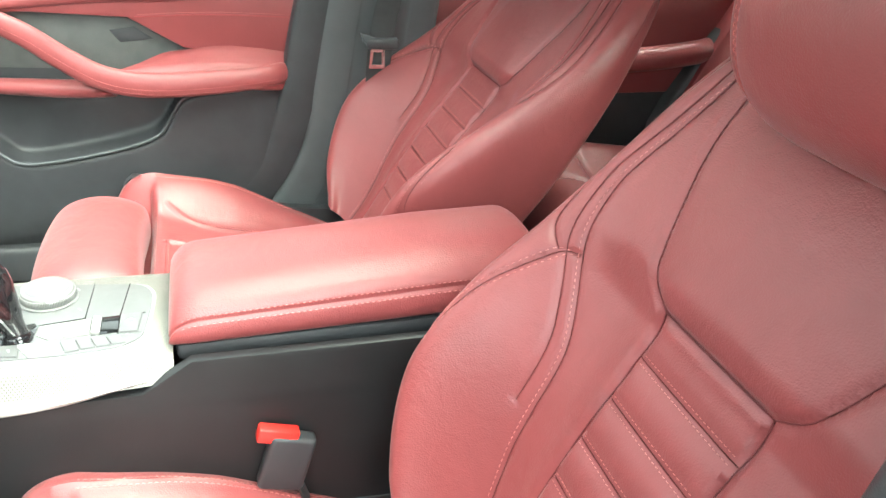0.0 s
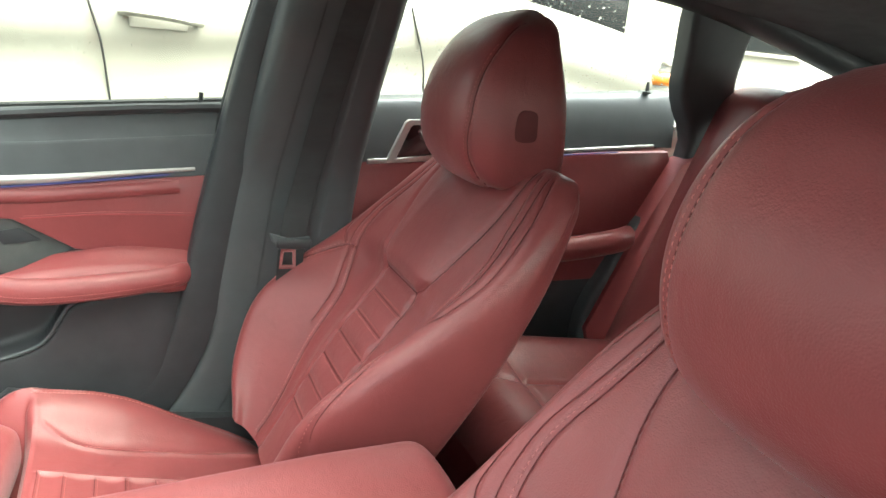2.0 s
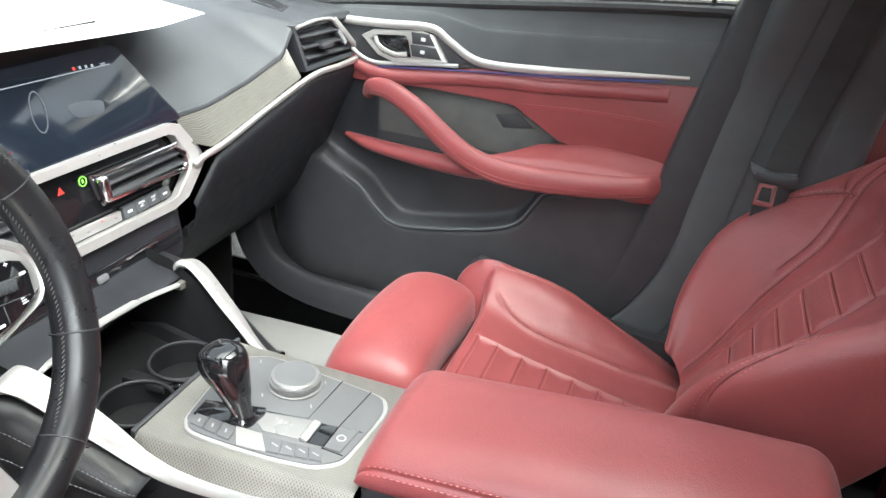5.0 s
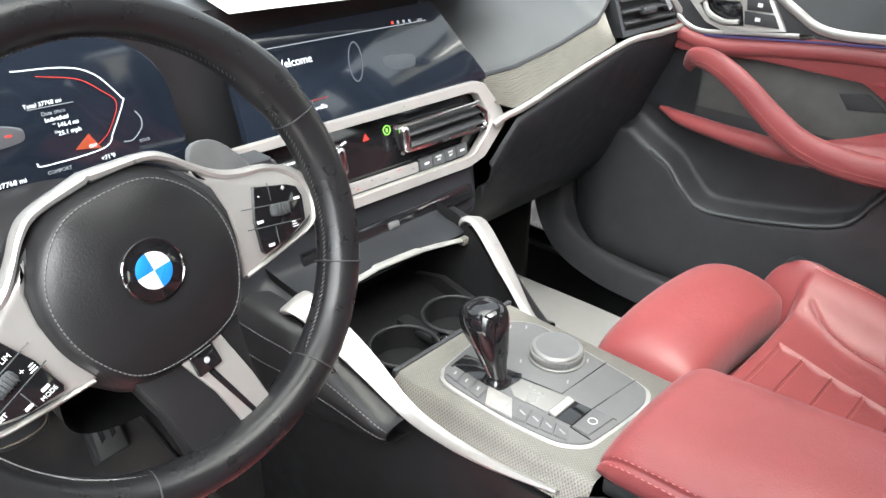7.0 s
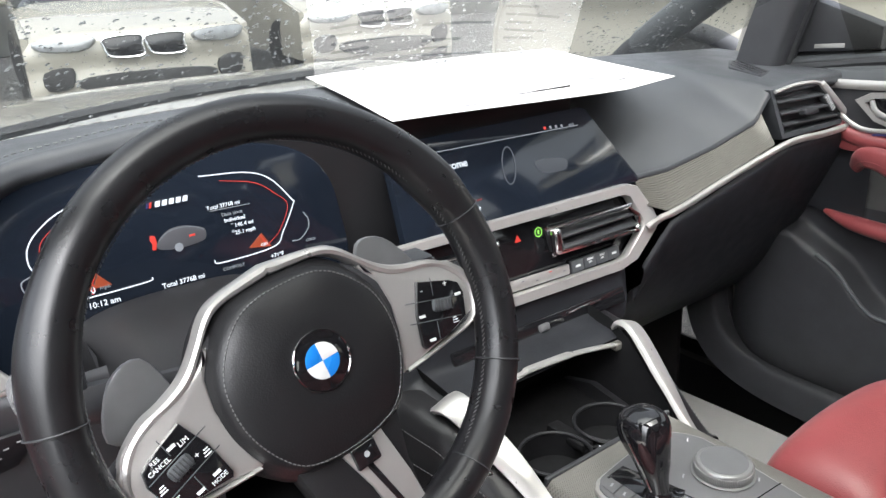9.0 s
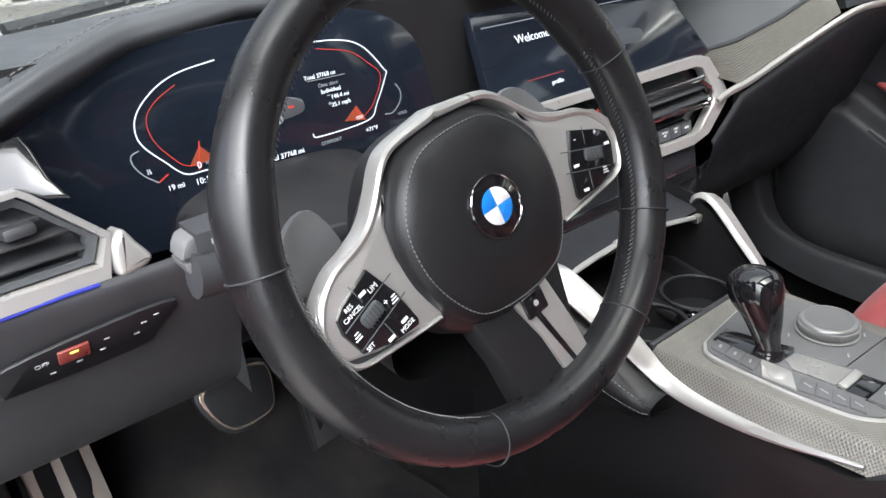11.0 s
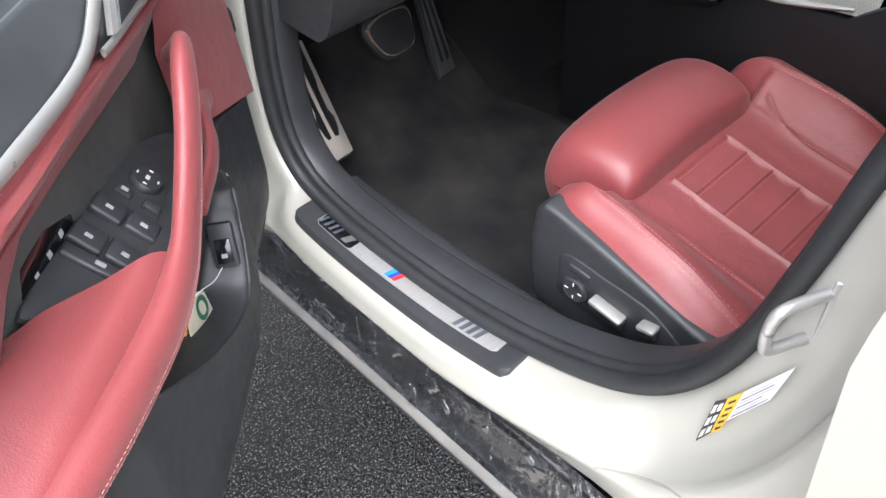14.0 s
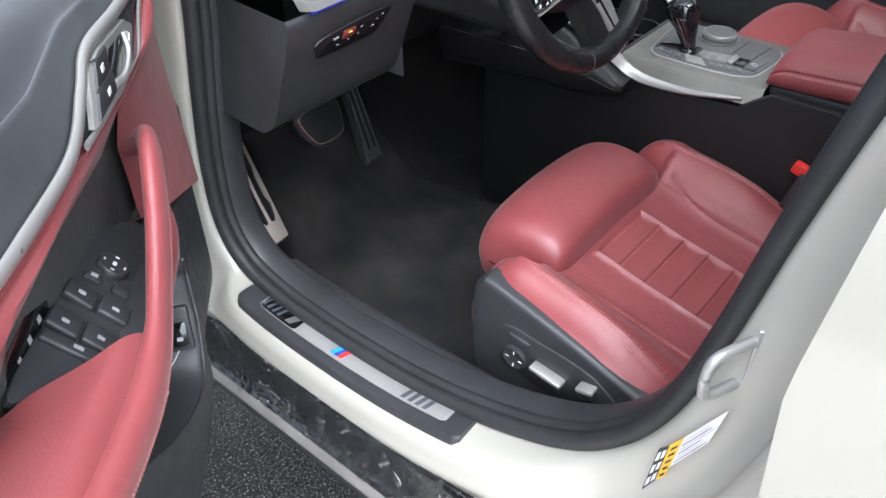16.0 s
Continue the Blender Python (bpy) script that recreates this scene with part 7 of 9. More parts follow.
def front_door(space, label, driver):
    base = space((np.array([[0.4, 0.4, 0.0]]), []))[0][0]
    door = thing("front_door", tuple(base), label, "car door", "front doors")
    P = lambda name, geo, mat, parent=None, lab="", **k: part(name, space(geo), mat, parent or door, lab, **k)
    shell = catmull([(-0.03, 0.44), (0.05, 0.40), (0.3, 0.395), (0.58, 0.40), (0.69, 0.45), (0.735, 0.55), (0.755, 0.75), (0.785, 0.93), (0.81, 1.035), (0.7, 1.04), (0.4, 1.01), (0.1, 0.975), (-0.03, 0.93), (-0.05, 0.7)], 5, True)
    def upright(geo):
        """Undoes the lean of the upper door for the flat shell."""
        v = np.array(geo[0], float)
        v[:, 2] -= space.lean * np.clip((v[:, 1] - 0.845) / 0.05, 0, 1)
        return v, geo[1]

    P("door_shell", upright(plate(shell, -0.15, -0.022, 0.02)), PAINT, None, "white painted door shell")
    P("edge_seal", upright(tube(np.c_[shell, np.full(len(shell), -0.02)], 0.009, 8, closed=True)), RUBBER, None, "black rubber edge seal")
    # upper charcoal card between the belt and the silver strip
    us = np.linspace(-0.03, 0.80, 60)
    belt = np.interp(us, [-0.03, 0.17, 0.82], [0.972, 0.995, 1.052])
    strip_z = np.interp(us, [0.0, 0.10, 0.30, 0.34, 0.39, 0.50, 0.74, 0.80], [0.945, 0.946, 0.957, 0.938, 0.913, 0.917, 0.940, 0.945])
    rows = [[(u, z, n) for z, n in catmull([(b + 0.004, -0.055), (b + 0.004, -0.035), (b - 0.006, -0.02), (b - (b - s) * 0.42, -0.010), (b - (b - s) * 0.5, -0.006), (s, 0.0), (s - 0.02, 0.0)], 4)] for u, b, s in zip(us, belt, strip_z)]
    P("upper_card", grid(np.array(rows)), TRIM_GREY, None, "charcoal upper door card")
    P("belt_strip", tube(np.c_[us, belt + 0.006, np.full(len(us), -0.05)], 0.006, 6), RUBBER)
    P("lock_pin", merge(*[((lambda g: (g[0][:, [0, 2, 1]] * (1, 1, 1) + np.array([0.752, 1.046, -0.024]), [q[::-1] for q in g[1]]))(lathe([(0.009, 0.0), (0.009, 0.004), (0.0045, 0.006), (0.0035, 0.02), (0.0042, 0.024), (0.0, 0.025)], 14)))]), PLASTIC, None, "black lock pin")
    # red panels
    low_z = np.where(us < 0.385, np.interp(us, [0.08, 0.13, 0.16, 0.195, 0.27, 0.352, 0.385], [0.935, 0.912, 0.888, 0.879, 0.887, 0.895, 0.903]), strip_z - 0.010)
    red_top = [(u, z) for u, z in zip(us[8:58], low_z[8:58] - 0.002)]
    red = red_top + [(0.776, 0.86), (0.757, 0.775), (0.70, 0.775), *(((0.572, 0.797), (0.53, 0.825), (0.492, 0.840), (0.42, 0.838), (0.32, 0.831), (0.24, 0.826)) if driver else ((0.55, 0.797), (0.458, 0.848), (0.3, 0.852))), (0.16, 0.845), (0.085, 0.86)]
    P("red_panel", plate(red, -0.012, 0.004, 0.004), RED, None, "red leather door panel")
    P("red_roll", bar3([(u, z - 0.017, 0.002) for u, z in zip(us[8:58:5], low_z[8:58:5] - 0.002)], 0.0125, 0.7, 12, up=(0, 0, 1)), RED, None, "padded red leather roll")
    P("panel_seam", bar3([(0.47, 0.8495, 0.004), (0.60, 0.858, 0.004), (0.765, 0.858, 0.003)], 0.0016, 0.6), RED_DARK)
    if not driver:
        P("panel_stitching", stitch_run([(0.475, 0.854, 0.0045), (0.60, 0.8625, 0.0045), (0.765, 0.8625, 0.0035)]), THREAD, None, "pale red thread", kind="stuff")
    meshp = [(0.10, 0.85), (0.30, 0.856), (0.54, 0.850), (0.59, 0.785), (0.55, 0.73), (0.40, 0.70), (0.10, 0.70)]
    P("mesh_panel", plate(meshp, -0.034, -0.016, 0.002), surf("dark_woven_panel", (0.1, 0.102, 0.098), 0.5, 0.3, var=0.2, var_scale=30, bump=0.8, bump_scale=700), None, "dark woven panel")
    # silver strip with the inner handle
    P("silver_strip", bar3([(0.085, 0.950, 0.004), (0.20, 0.954, 0.006), (0.295, 0.959, 0.006), (0.335, 0.940, 0.007), (0.392, 0.914, 0.007), (0.50, 0.917, 0.006), (0.62, 0.929, 0.005), (0.742, 0.941, 0.003)], np.r_[np.full(30, 0.0075), np.linspace(0.0075, 0.003, 13)], 0.5), SILVER, None, "satin silver trim strip")
    P("silver_strip", bar3([(0.10, 0.938, 0.004), (0.13, 0.915, 0.004), (0.160, 0.893, 0.005), (0.195, 0.883, 0.005), (0.27, 0.892, 0.005), (0.352, 0.900, 0.004)], 0.004, 0.5), SILVER)
    P("handle_surround", plate([(0.105, 0.945), (0.295, 0.955), (0.335, 0.935), (0.385, 0.908), (0.35, 0.90), (0.195, 0.884), (0.16, 0.895)], -0.01, 0.002, 0.002), PLASTIC, None, "dark handle surround")
    bez = [(0.166, 0.929), (0.188, 0.942), (0.28, 0.951), (0.304, 0.946), (0.332, 0.904), (0.232, 0.889), (0.199, 0.899)]
    inn = [(0.184, 0.926), (0.196, 0.934), (0.250, 0.939), (0.256, 0.932), (0.264, 0.902), (0.232, 0.898), (0.206, 0.904)]
    v, f = ring_plate(bez, inn, 0.007, 0.002)
    P("handle_bezel", (v + np.array([0, 0, 0.002]), [q[::-1] for q in f]), SILVER, None, "bright handle bezel")
    P("handle_hollow", plate(inn, 0.0005, 0.003, 0.0005), GLOSS)
    P("pull_handle", bar3([(0.192, 0.930, 0.006), (0.203, 0.915, 0.010), (0.230, 0.905, 0.010), (0.255, 0.907, 0.007)], 0.0045, 0.7), SILVER, None, "chrome pull handle")
    for k in range(2):
        key = P("lock_key", plate([(0.262, 0.948 - 0.022 * k), (0.296 + 0.014 * k, 0.948 - 0.022 * k), (0.308 + 0.014 * k, 0.929 - 0.022 * k), (0.266, 0.928 - 0.022 * k)], 0.003, 0.0115, 0.001), PLASTIC, None, "black lock key")
        P("key_mark", plate([(0.282, 0.941 - 0.022 * k), (0.290, 0.941 - 0.022 * k), (0.290, 0.935 - 0.022 * k), (0.282, 0.935 - 0.022 * k)], 0.0115, 0.0122, 0.0002), WHITE_PRINT, key)
    if not driver:
        P("ambient_light", bar3([(0.20, 0.877, 0.006), (0.35, 0.893, 0.007), (0.55, 0.913, 0.007), (0.70, 0.930, 0.006)], 0.0014), LIT_BLUE, None, "blue ambient light line")
    # grip and armrest
    head_ = [(0.183, 0.800, 0.012), (0.205, 0.820, 0.03), (0.245, 0.826, 0.042), (0.305, 0.790, 0.05), (0.372, 0.752, 0.054), (0.43, 0.735, 0.058), (0.50, 0.734, 0.06)] if driver else [(0.183, 0.822, 0.012), (0.205, 0.846, 0.03), (0.245, 0.848, 0.042), (0.30, 0.825, 0.05), (0.36, 0.785, 0.054), (0.42, 0.755, 0.058), (0.50, 0.744, 0.06)]
    gp = catmull(head_ + [ (0.62, 0.750, 0.054), (0.71, 0.758, 0.036), (0.752, 0.762, 0.0)], 10)
    rad = np.interp(np.arange(len(gp)), [0, 10, 20, 40, 55, 70, 82, 90], [0.010, 0.0165, 0.0185, 0.021, 0.0225, 0.022, 0.020, 0.010])
    thin = np.minimum(rad, np.interp(np.arange(len(gp)), [0, 45, 60, 75], [0.0105, 0.0105, 0.015, 0.022]))
    gp = gp + np.c_[np.zeros(len(gp)), np.zeros(len(gp)), rad - thin]
    way = np.gradient(gp[:, :2], axis=0)
    way /= np.linalg.norm(way, axis=1)[:, None]
    ring = [[(p[0] - t[1] * r * np.cos(q), p[1] + t[0] * r * np.cos(q), p[2] + h * np.sign(np.sin(q)) * abs(np.sin(q)) ** 0.8) for q in np.linspace(0, 2 * np.pi, 24, endpoint=False)] for p, t, r, h in zip(gp, way, rad, thin)]
    grip = P("grip", grid(np.array(ring), wrap_v=True), RED, None, "padded red leather grip")
    P("grip_stitching", merge(stitch_run([(p[0], p[1] - r * 0.25, p[2] + h * 0.99) for p, r, h in zip(gp[4:-3:4], rad[4:-3:4], thin[4:-3:4])]), stitch_run([(p[0], p[1] - r * 0.62, p[2] + h * 0.84) for p, r, h in zip(gp[4:-3:4], rad[4:-3:4], thin[4:-3:4])])), THREAD, grip, "pale red thread", kind="stuff")
    rows = []
    for u in np.linspace(0.415, 0.757, 50):
        w = np.clip((0.79 - u) / 0.05, 0, 1) ** 0.5
        zt = 0.772 + 0.012 * np.sin((u - 0.44) / 0.33 * np.pi)
        rows.append([(u + 1.75 * (0.062 - n) * np.clip((0.66 - u) / 0.22, 0, 1), z, n) for z, n in catmull([(zt + 0.022 * w, -0.018), (zt + 0.02 * w, -0.005), (zt + 0.018 * w, 0.006), (zt + 0.004, 0.03), (zt - 0.006, 0.052), (max(zt - 0.028, 0.738), 0.062), (max(zt - 0.05, 0.722), 0.05), (max(zt - 0.055, 0.717), 0.0)], 4)])
    rows = [[(u, z, n if u < 0.67 or n < 0 else n * (1 - 1.0 * min(1, (u - 0.67) / 0.087) ** 2)) for u, z, n in row] for row in rows]
    P("armrest", grid(np.array(rows)), RED, None, "red leather armrest")
    if driver:
        P("lower_band", bar3([(0.10, 0.700, 0.006), (0.145, 0.714, 0.014), (0.185, 0.720, 0.026), (0.22, 0.721, 0.041), (0.26, 0.718, 0.050), (0.32, 0.712, 0.054)], np.r_[np.linspace(0.012, 0.022, 13), np.linspace(0.022, 0.010, 18)], 0.4, 14), RED, None, "red leather lower band")
    else:
        P("lower_band", bar3([(0.135, 0.734, -0.010), (0.19, 0.728, 0.006), (0.28, 0.726, 0.020), (0.38, 0.728, 0.036), (0.43, 0.734, 0.045)], np.interp(np.arange(25), [0, 6, 14, 24], [0.005, 0.0125, 0.016, 0.0165]), 1.2, 14), RED, None, "red leather lower band")
    # lower card with the pocket
    if driver:
        driver_card(P)
    else:
        passenger_card(P)
    if driver:
        P("front_card", grid(np.array([[(u, (0.632 + 0.42 * u) * (1 - k) + 0.945 * k, 0.014 - 0.016 * k - 0.02 * max(0, (u - 0.13) / 0.08) * (1 - k)) for k in (1.0, 0.7, 0.4, 0.1, 0.02, 0.0)] + [(u, 0.632 + 0.42 * u - 0.004, -0.012)] for u in np.linspace(-0.035, 0.186, 14)])), RED, None, "red leather front corner")
    else:
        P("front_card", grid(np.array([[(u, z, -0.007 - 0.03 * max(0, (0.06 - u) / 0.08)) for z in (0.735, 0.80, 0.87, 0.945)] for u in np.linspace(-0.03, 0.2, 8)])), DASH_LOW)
    return door, P


pass_space = DoorSpace((0.70, 0.36, 0.0), (0, -1, 0), (-1, 0, 0), False)
pdoor, PP = front_door(pass_space, "closed passenger door with red leather panels and armrest", False)
PP("speaker_plate", plate([(0.424, 0.822), (0.466, 0.829), (0.499, 0.808), (0.442, 0.80)], -0.018, -0.0135, 0.001), PLASTIC, None, "dark emblem plate")
PP("sail_panel", plate([(-0.02, 0.985), (0.178, 1.004), (0.178, 1.04), (0.06, 1.08), (-0.04, 1.08)], -0.06, -0.03, 0.006), PLASTIC, None, "dark mirror corner trim")
PP("tweeter_bar", plate([(0.07, 1.0), (0.12, 1.004), (0.12, 1.011), (0.07, 1.007)], -0.031, -0.028, 0.0005), SILVER)
DOOR_O = np.array([-0.78, 0.33, 0.0]) + 0.035 * np.array([-0.714, 0.70, 0.0])
drv_space = DoorSpace(DOOR_O, (-0.70, -0.714, 0), (0.714, -0.70, 0), True, 0.033)
ddoor, DP = front_door(drv_space, "open driver's door with red leather panel and switches", True)

# driver's switches on a sloping black panel
sw_o, sw_x, sw_y = np.array([0.316, 0.738, 0.004]), np.array([0.985, 0.14, 0.03]), np.array([-0.02, 0.67, -0.74])
sw_x /= np.linalg.norm(sw_x)
sw_y -= sw_x * (sw_x @ sw_y)
sw_y /= np.linalg.norm(sw_y)
sw_z = np.cross(sw_x, sw_y)


def on_panel(geo):
    v = np.asarray(geo[0], float)
    return sw_o + v[:, :1] * sw_x + v[:, 1:2] * sw_y + v[:, 2:3] * sw_z, geo[1]


tri_panel = catmull([(-0.10, 0.0), (-0.06, 0.022), (0.0, 0.031), (0.1, 0.032), (0.205, 0.032), (0.2, 0.012), (0.16, -0.03), (0.107, -0.052), (0.05, -0.056), (-0.04, -0.05), (-0.08, -0.025)], 4, True)
swp2 = DP("switch_panel", on_panel(prism(tri_panel, 0.006, 0.002)), PLASTIC, None, "black switch panel")
DP("mirror_knob", on_panel(xf(lathe([(0.0165, 0.0), (0.0165, 0.005), (0.0145, 0.0075), (0.008, 0.007), (0.0, 0.007)], 32), Matrix.Translation((0.0, 0.002, 0.005)))), PLASTIC, swp2, "round mirror knob")
for k in range(4):
    DP("knob_mark", on_panel(xf(rbox(0.004, 0.0018, 0.0008, 0.0003, 1), pose(0.0105 * np.cos(k * 1.571), 0.002 + 0.0105 * np.sin(k * 1.571), 0.0127, 0, 0, 90 * k + 90))), WHITE_PRINT, swp2)
DP("knob_mark", on_panel(xf(rbox(0.006, 0.004, 0.0008, 0.0003, 1), pose(0.0, 0.002, 0.0123))), WHITE_PRINT, swp2)
for x, y in ((0.03, 0.014), (0.03, -0.014)):
    DP("small_key", on_panel(xf(rbox(0.013, 0.018, 0.007, 0.003), pose(x, y, 0.007))), PLASTIC, swp2, "small black key")
DP("key_mark", on_panel(xf(rbox(0.005, 0.007, 0.0008, 0.0003, 1), pose(0.03, 0.014, 0.0108))), PRINT_DIM, swp2)
for i, x in enumerate((0.063, 0.108)):
    for y in (0.017, -0.015):
        key = DP("window_switch", on_panel(xf(rbox(0.026, 0.030, 0.010, 0.003, 3), pose(x, y + 0.002 * i, 0.0075, 4))), PLASTIC, swp2, "black window switch")
        DP("switch_mark", on_panel(xf(rbox(0.0045, 0.007, 0.0008, 0.0003, 1), pose(x + 0.002, y + 0.002 * i, 0.0130, 4))), PRINT_DIM, key)
key = DP("lock_switch", on_panel(xf(rbox(0.015, 0.058, 0.008, 0.003, 3), pose(0.131, 0.003, 0.0065))), PLASTIC, swp2, "black child-lock switch")
DP("switch_mark", on_panel(xf(rbox(0.005, 0.009, 0.0008, 0.0003, 1), pose(0.131, 0.0, 0.0108))), PRINT_DIM, key)
mem = DP("memory_plate", plate([(0.405, 0.80), (0.42, 0.808), (0.49, 0.806), (0.505, 0.79), (0.495, 0.772), (0.41, 0.775)], -0.02, -0.0135, 0.001), GLOSS, None, "glossy black seat memory plate")
for k, words in enumerate(("SET", "1", "2")):
    DP("memory_mark", plate([(0.428 + 0.024 * k, 0.784), (0.434 + 0.024 * k, 0.784), (0.434 + 0.024 * k, 0.79), (0.428 + 0.024 * k, 0.79)], -0.0135, -0.0129, 0.0002), PRINT_DIM, mem)
gate_m = basis((0.2385, 0.586, 0.024), (0.16, -0.02, -0.97), (-0.42, 0.9, -0.05))
tb = DP("tailgate_switch", xf(rbox(0.028, 0.054, 0.012, 0.003, 2), gate_m), PLASTIC, None, "black tailgate switch frame")
DP("tailgate_key", xf(rbox(0.019, 0.03, 0.006, 0.002, 2), gate_m @ Matrix.Translation((0, -0.006, 0.0055))), GLOSS, tb, "glossy tailgate key")
DP("key_mark", xf(rbox(0.007, 0.005, 0.0008, 0.0002, 1), gate_m @ Matrix.Translation((0, -0.011, 0.0088))), PRINT_DIM, tb)
tag = thing("key_tag", tuple(drv_space((np.array([[0.335, 0.54, 0.003]]), []))[0][0]), "cream and yellow paper key tags in the door pocket", "tag")
TAGC = surf("cream_card", (0.6, 0.55, 0.42), 0.7)
TAGO = surf("yellow_card", (0.62, 0.34, 0.06), 0.7)
for k, mt in enumerate((TAGO, TAGC)):
    card = np.array([(0.298, 0.524), (0.370, 0.560), (0.353, 0.610), (0.338, 0.615), (0.304, 0.578)]) - (0.01 - 0.01 * k, 0.012 - 0.012 * k) + (0.016 * (1 - k), 0)
    part("tag_card", drv_space(plate(card, 0.008 + 0.005 * k, 0.0095 + 0.005 * k, 0.0004)), mt, tag, "cream card" if k else "yellow card")
part("tag_ring", drv_space(tube([(0.322 + 0.011 * np.cos(t) + 0.004 * np.sin(t), 0.572 + 0.015 * np.sin(t), 0.0152) for t in np.linspace(0, 2 * np.pi, 20, endpoint=False)], 0.0032, 5, closed=True, flat=0.3)), surf("green_print", (0.03, 0.14, 0.09), 0.6), tag, "green printed ring")
part("tag_print", drv_space(plate([(0.299, 0.526), (0.318, 0.536), (0.313, 0.545), (0.298, 0.542)], 0.0144, 0.0149, 0.0001)), bpy.data.materials["green_print"], tag, "green printed corner")
part("tag_string", drv_space(tube(catmull([(0.345, 0.607, 0.016), (0.325, 0.603, 0.024), (0.30, 0.59, 0.028), (0.275, 0.585, 0.03)], 5), 0.0006, 4)), WHITE_PRINT, tag)

# check strap between pillar and door
strap = thing("check_strap", (-0.76, 0.43, 0.68), "black steel door check strap on the white pillar", "door check")
part("strap_body", xf(rbox(0.075, 0.02, 0.036, 0.006, 2), pose(-0.795, 0.408, 0.69, 0, 0, 25)), PLASTIC, strap)
part("strap_block", xf(rbox(0.03, 0.036, 0.05, 0.008, 2), pose(-0.83, 0.398, 0.688, 0, 0, 20)), PLASTIC, strap)

# ---- striker, labels and sill plate on the driver's side ----
part("frame_emboss", tube(catmull([(-0.7985, -0.262, 0.418), (-0.791, -0.305, 0.4445), (-0.7955, -0.341, 0.475), (-0.8045, -0.369, 0.493), (-0.8065, -0.403, 0.491), (-0.8065, -0.426, 0.484)], 5), 0.0016, 6), PAINT_WET, body, "pressed line in the white door frame")
part("latch_plug", xf(rbox(0.008, 0.026, 0.040, 0.0035, 2), pose(-0.8065, -0.432, 0.536, 12)), PAINT_WET, body, "white plug in the door frame")
part("plug_notch", xf(rbox(0.003, 0.010, 0.020, 0.001), pose(-0.8105, -0.434, 0.538, 12)), PAINT, body)
link = thing("door_check", (-0.76, 0.42, 0.70), "black steel door check link on the white door frame", "bracket")
part("link_base", xf(rbox(0.012, 0.034, 0.030, 0.003), pose(-0.757, 0.418, 0.704, 0, 0, -20)), RUBBER, link, "black base")
part("link_arm", tube([(-0.760, 0.414, 0.704), (-0.782, 0.396, 0.700), (-0.806, 0.372, 0.692)], 0.009, 8, flat=0.6), RUBBER, link, "black arm")
part("link_head", xf(rbox(0.016, 0.022, 0.026, 0.004), pose(-0.784, 0.394, 0.700, 0, 0, 40)), RUBBER, link, "black head")
striker = thing("door_striker", (-0.755, -0.405, 0.745), "bright steel door striker loop on the pillar", "striker")
part("loop", tube(catmull([(-0.752, -0.402, 0.77), (-0.79, -0.388, 0.772), (-0.795, -0.384, 0.755), (-0.793, -0.384, 0.735), (-0.785, -0.386, 0.722), (-0.75, -0.40, 0.718)], 6), 0.0048, 10), STEEL, striker, "steel loop")
part("plate", xf(rbox(0.004, 0.022, 0.078, 0.0018), pose(-0.748, -0.412, 0.745, 0, 0, 35)), STEEL, striker, "steel plate")


lab_m = basis((-0.7635, 0.0, 0.0), (0, -1, 0), (0, 0, 1))
label = thing("warning_label", (-0.76, -0.365, 0.59), "black and yellow warning label stuck to the door frame", "label")
LBLACK, LYEL, LWHITE = surf("label_black", (0.02, 0.02, 0.022), 0.4), surf("label_yellow", (0.8, 0.48, 0.03), 0.45), surf("label_white", (0.72, 0.72, 0.72), 0.45)
LLILAC = surf("label_lilac", (0.55, 0.5, 0.6), 0.5)


def label_spot(a, b, corners):
    """A place on a four-cornered field, by two shares."""
    c = np.array(corners, float)
    return (1 - a) * (1 - b) * c[0] + a * (1 - b) * c[1] + a * b * c[2] + (1 - a) * b * c[3]


def label_patch(name, corners, a0, a1, b0, b1, lift, mat, lab=""):
    quad = [label_spot(a, b, corners) for a, b in ((a0, b0), (a1, b0), (a1, b1), (a0, b1))]
    part(name, xf(prism(quad, 0.0006, 0.0001, 1), lab_m @ Matrix.Translation((0, 0, lift))), mat, label, lab, smooth=0)


BLACK_Q = [(0.346, 0.526), (0.357, 0.553), (0.362, 0.613), (0.353, 0.600)]
YELLOW_Q = [(0.357, 0.553), (0.365, 0.566), (0.373, 0.634), (0.362, 0.613)]
WHITE_Q = [(0.365, 0.566), (0.392, 0.627), (0.403, 0.696), (0.373, 0.634)]
label_patch("black_field", BLACK_Q, 0, 1, 0, 1, 0.0, LBLACK, "black pictogram field")
label_patch("yellow_field", YELLOW_Q, 0.02, 1, 0, 1, 0.0002, LYEL, "yellow field")
label_patch("white_field", WHITE_Q, 0.01, 1, 0.25, 1, 0.0004, LWHITE, "white field")
for i in range(3):
    for j in range(2):
        label_patch("pictogram", BLACK_Q, 0.12 + 0.46 * j, 0.44 + 0.46 * j, 0.08 + 0.31 * i, 0.28 + 0.31 * i, 0.0008, WHITE_PRINT)
for k in range(5):
    label_patch("print_bar", YELLOW_Q, 0.3, 0.8, 0.08 + 0.18 * k, 0.15 + 0.18 * k, 0.001, LBLACK)
for k in range(6):
    label_patch("print_bar", WHITE_Q, 0.08, 0.9 - 0.12 * (k % 3), 0.32 + 0.105 * k, 0.36 + 0.105 * k, 0.0012, LLILAC if k % 2 else INK)

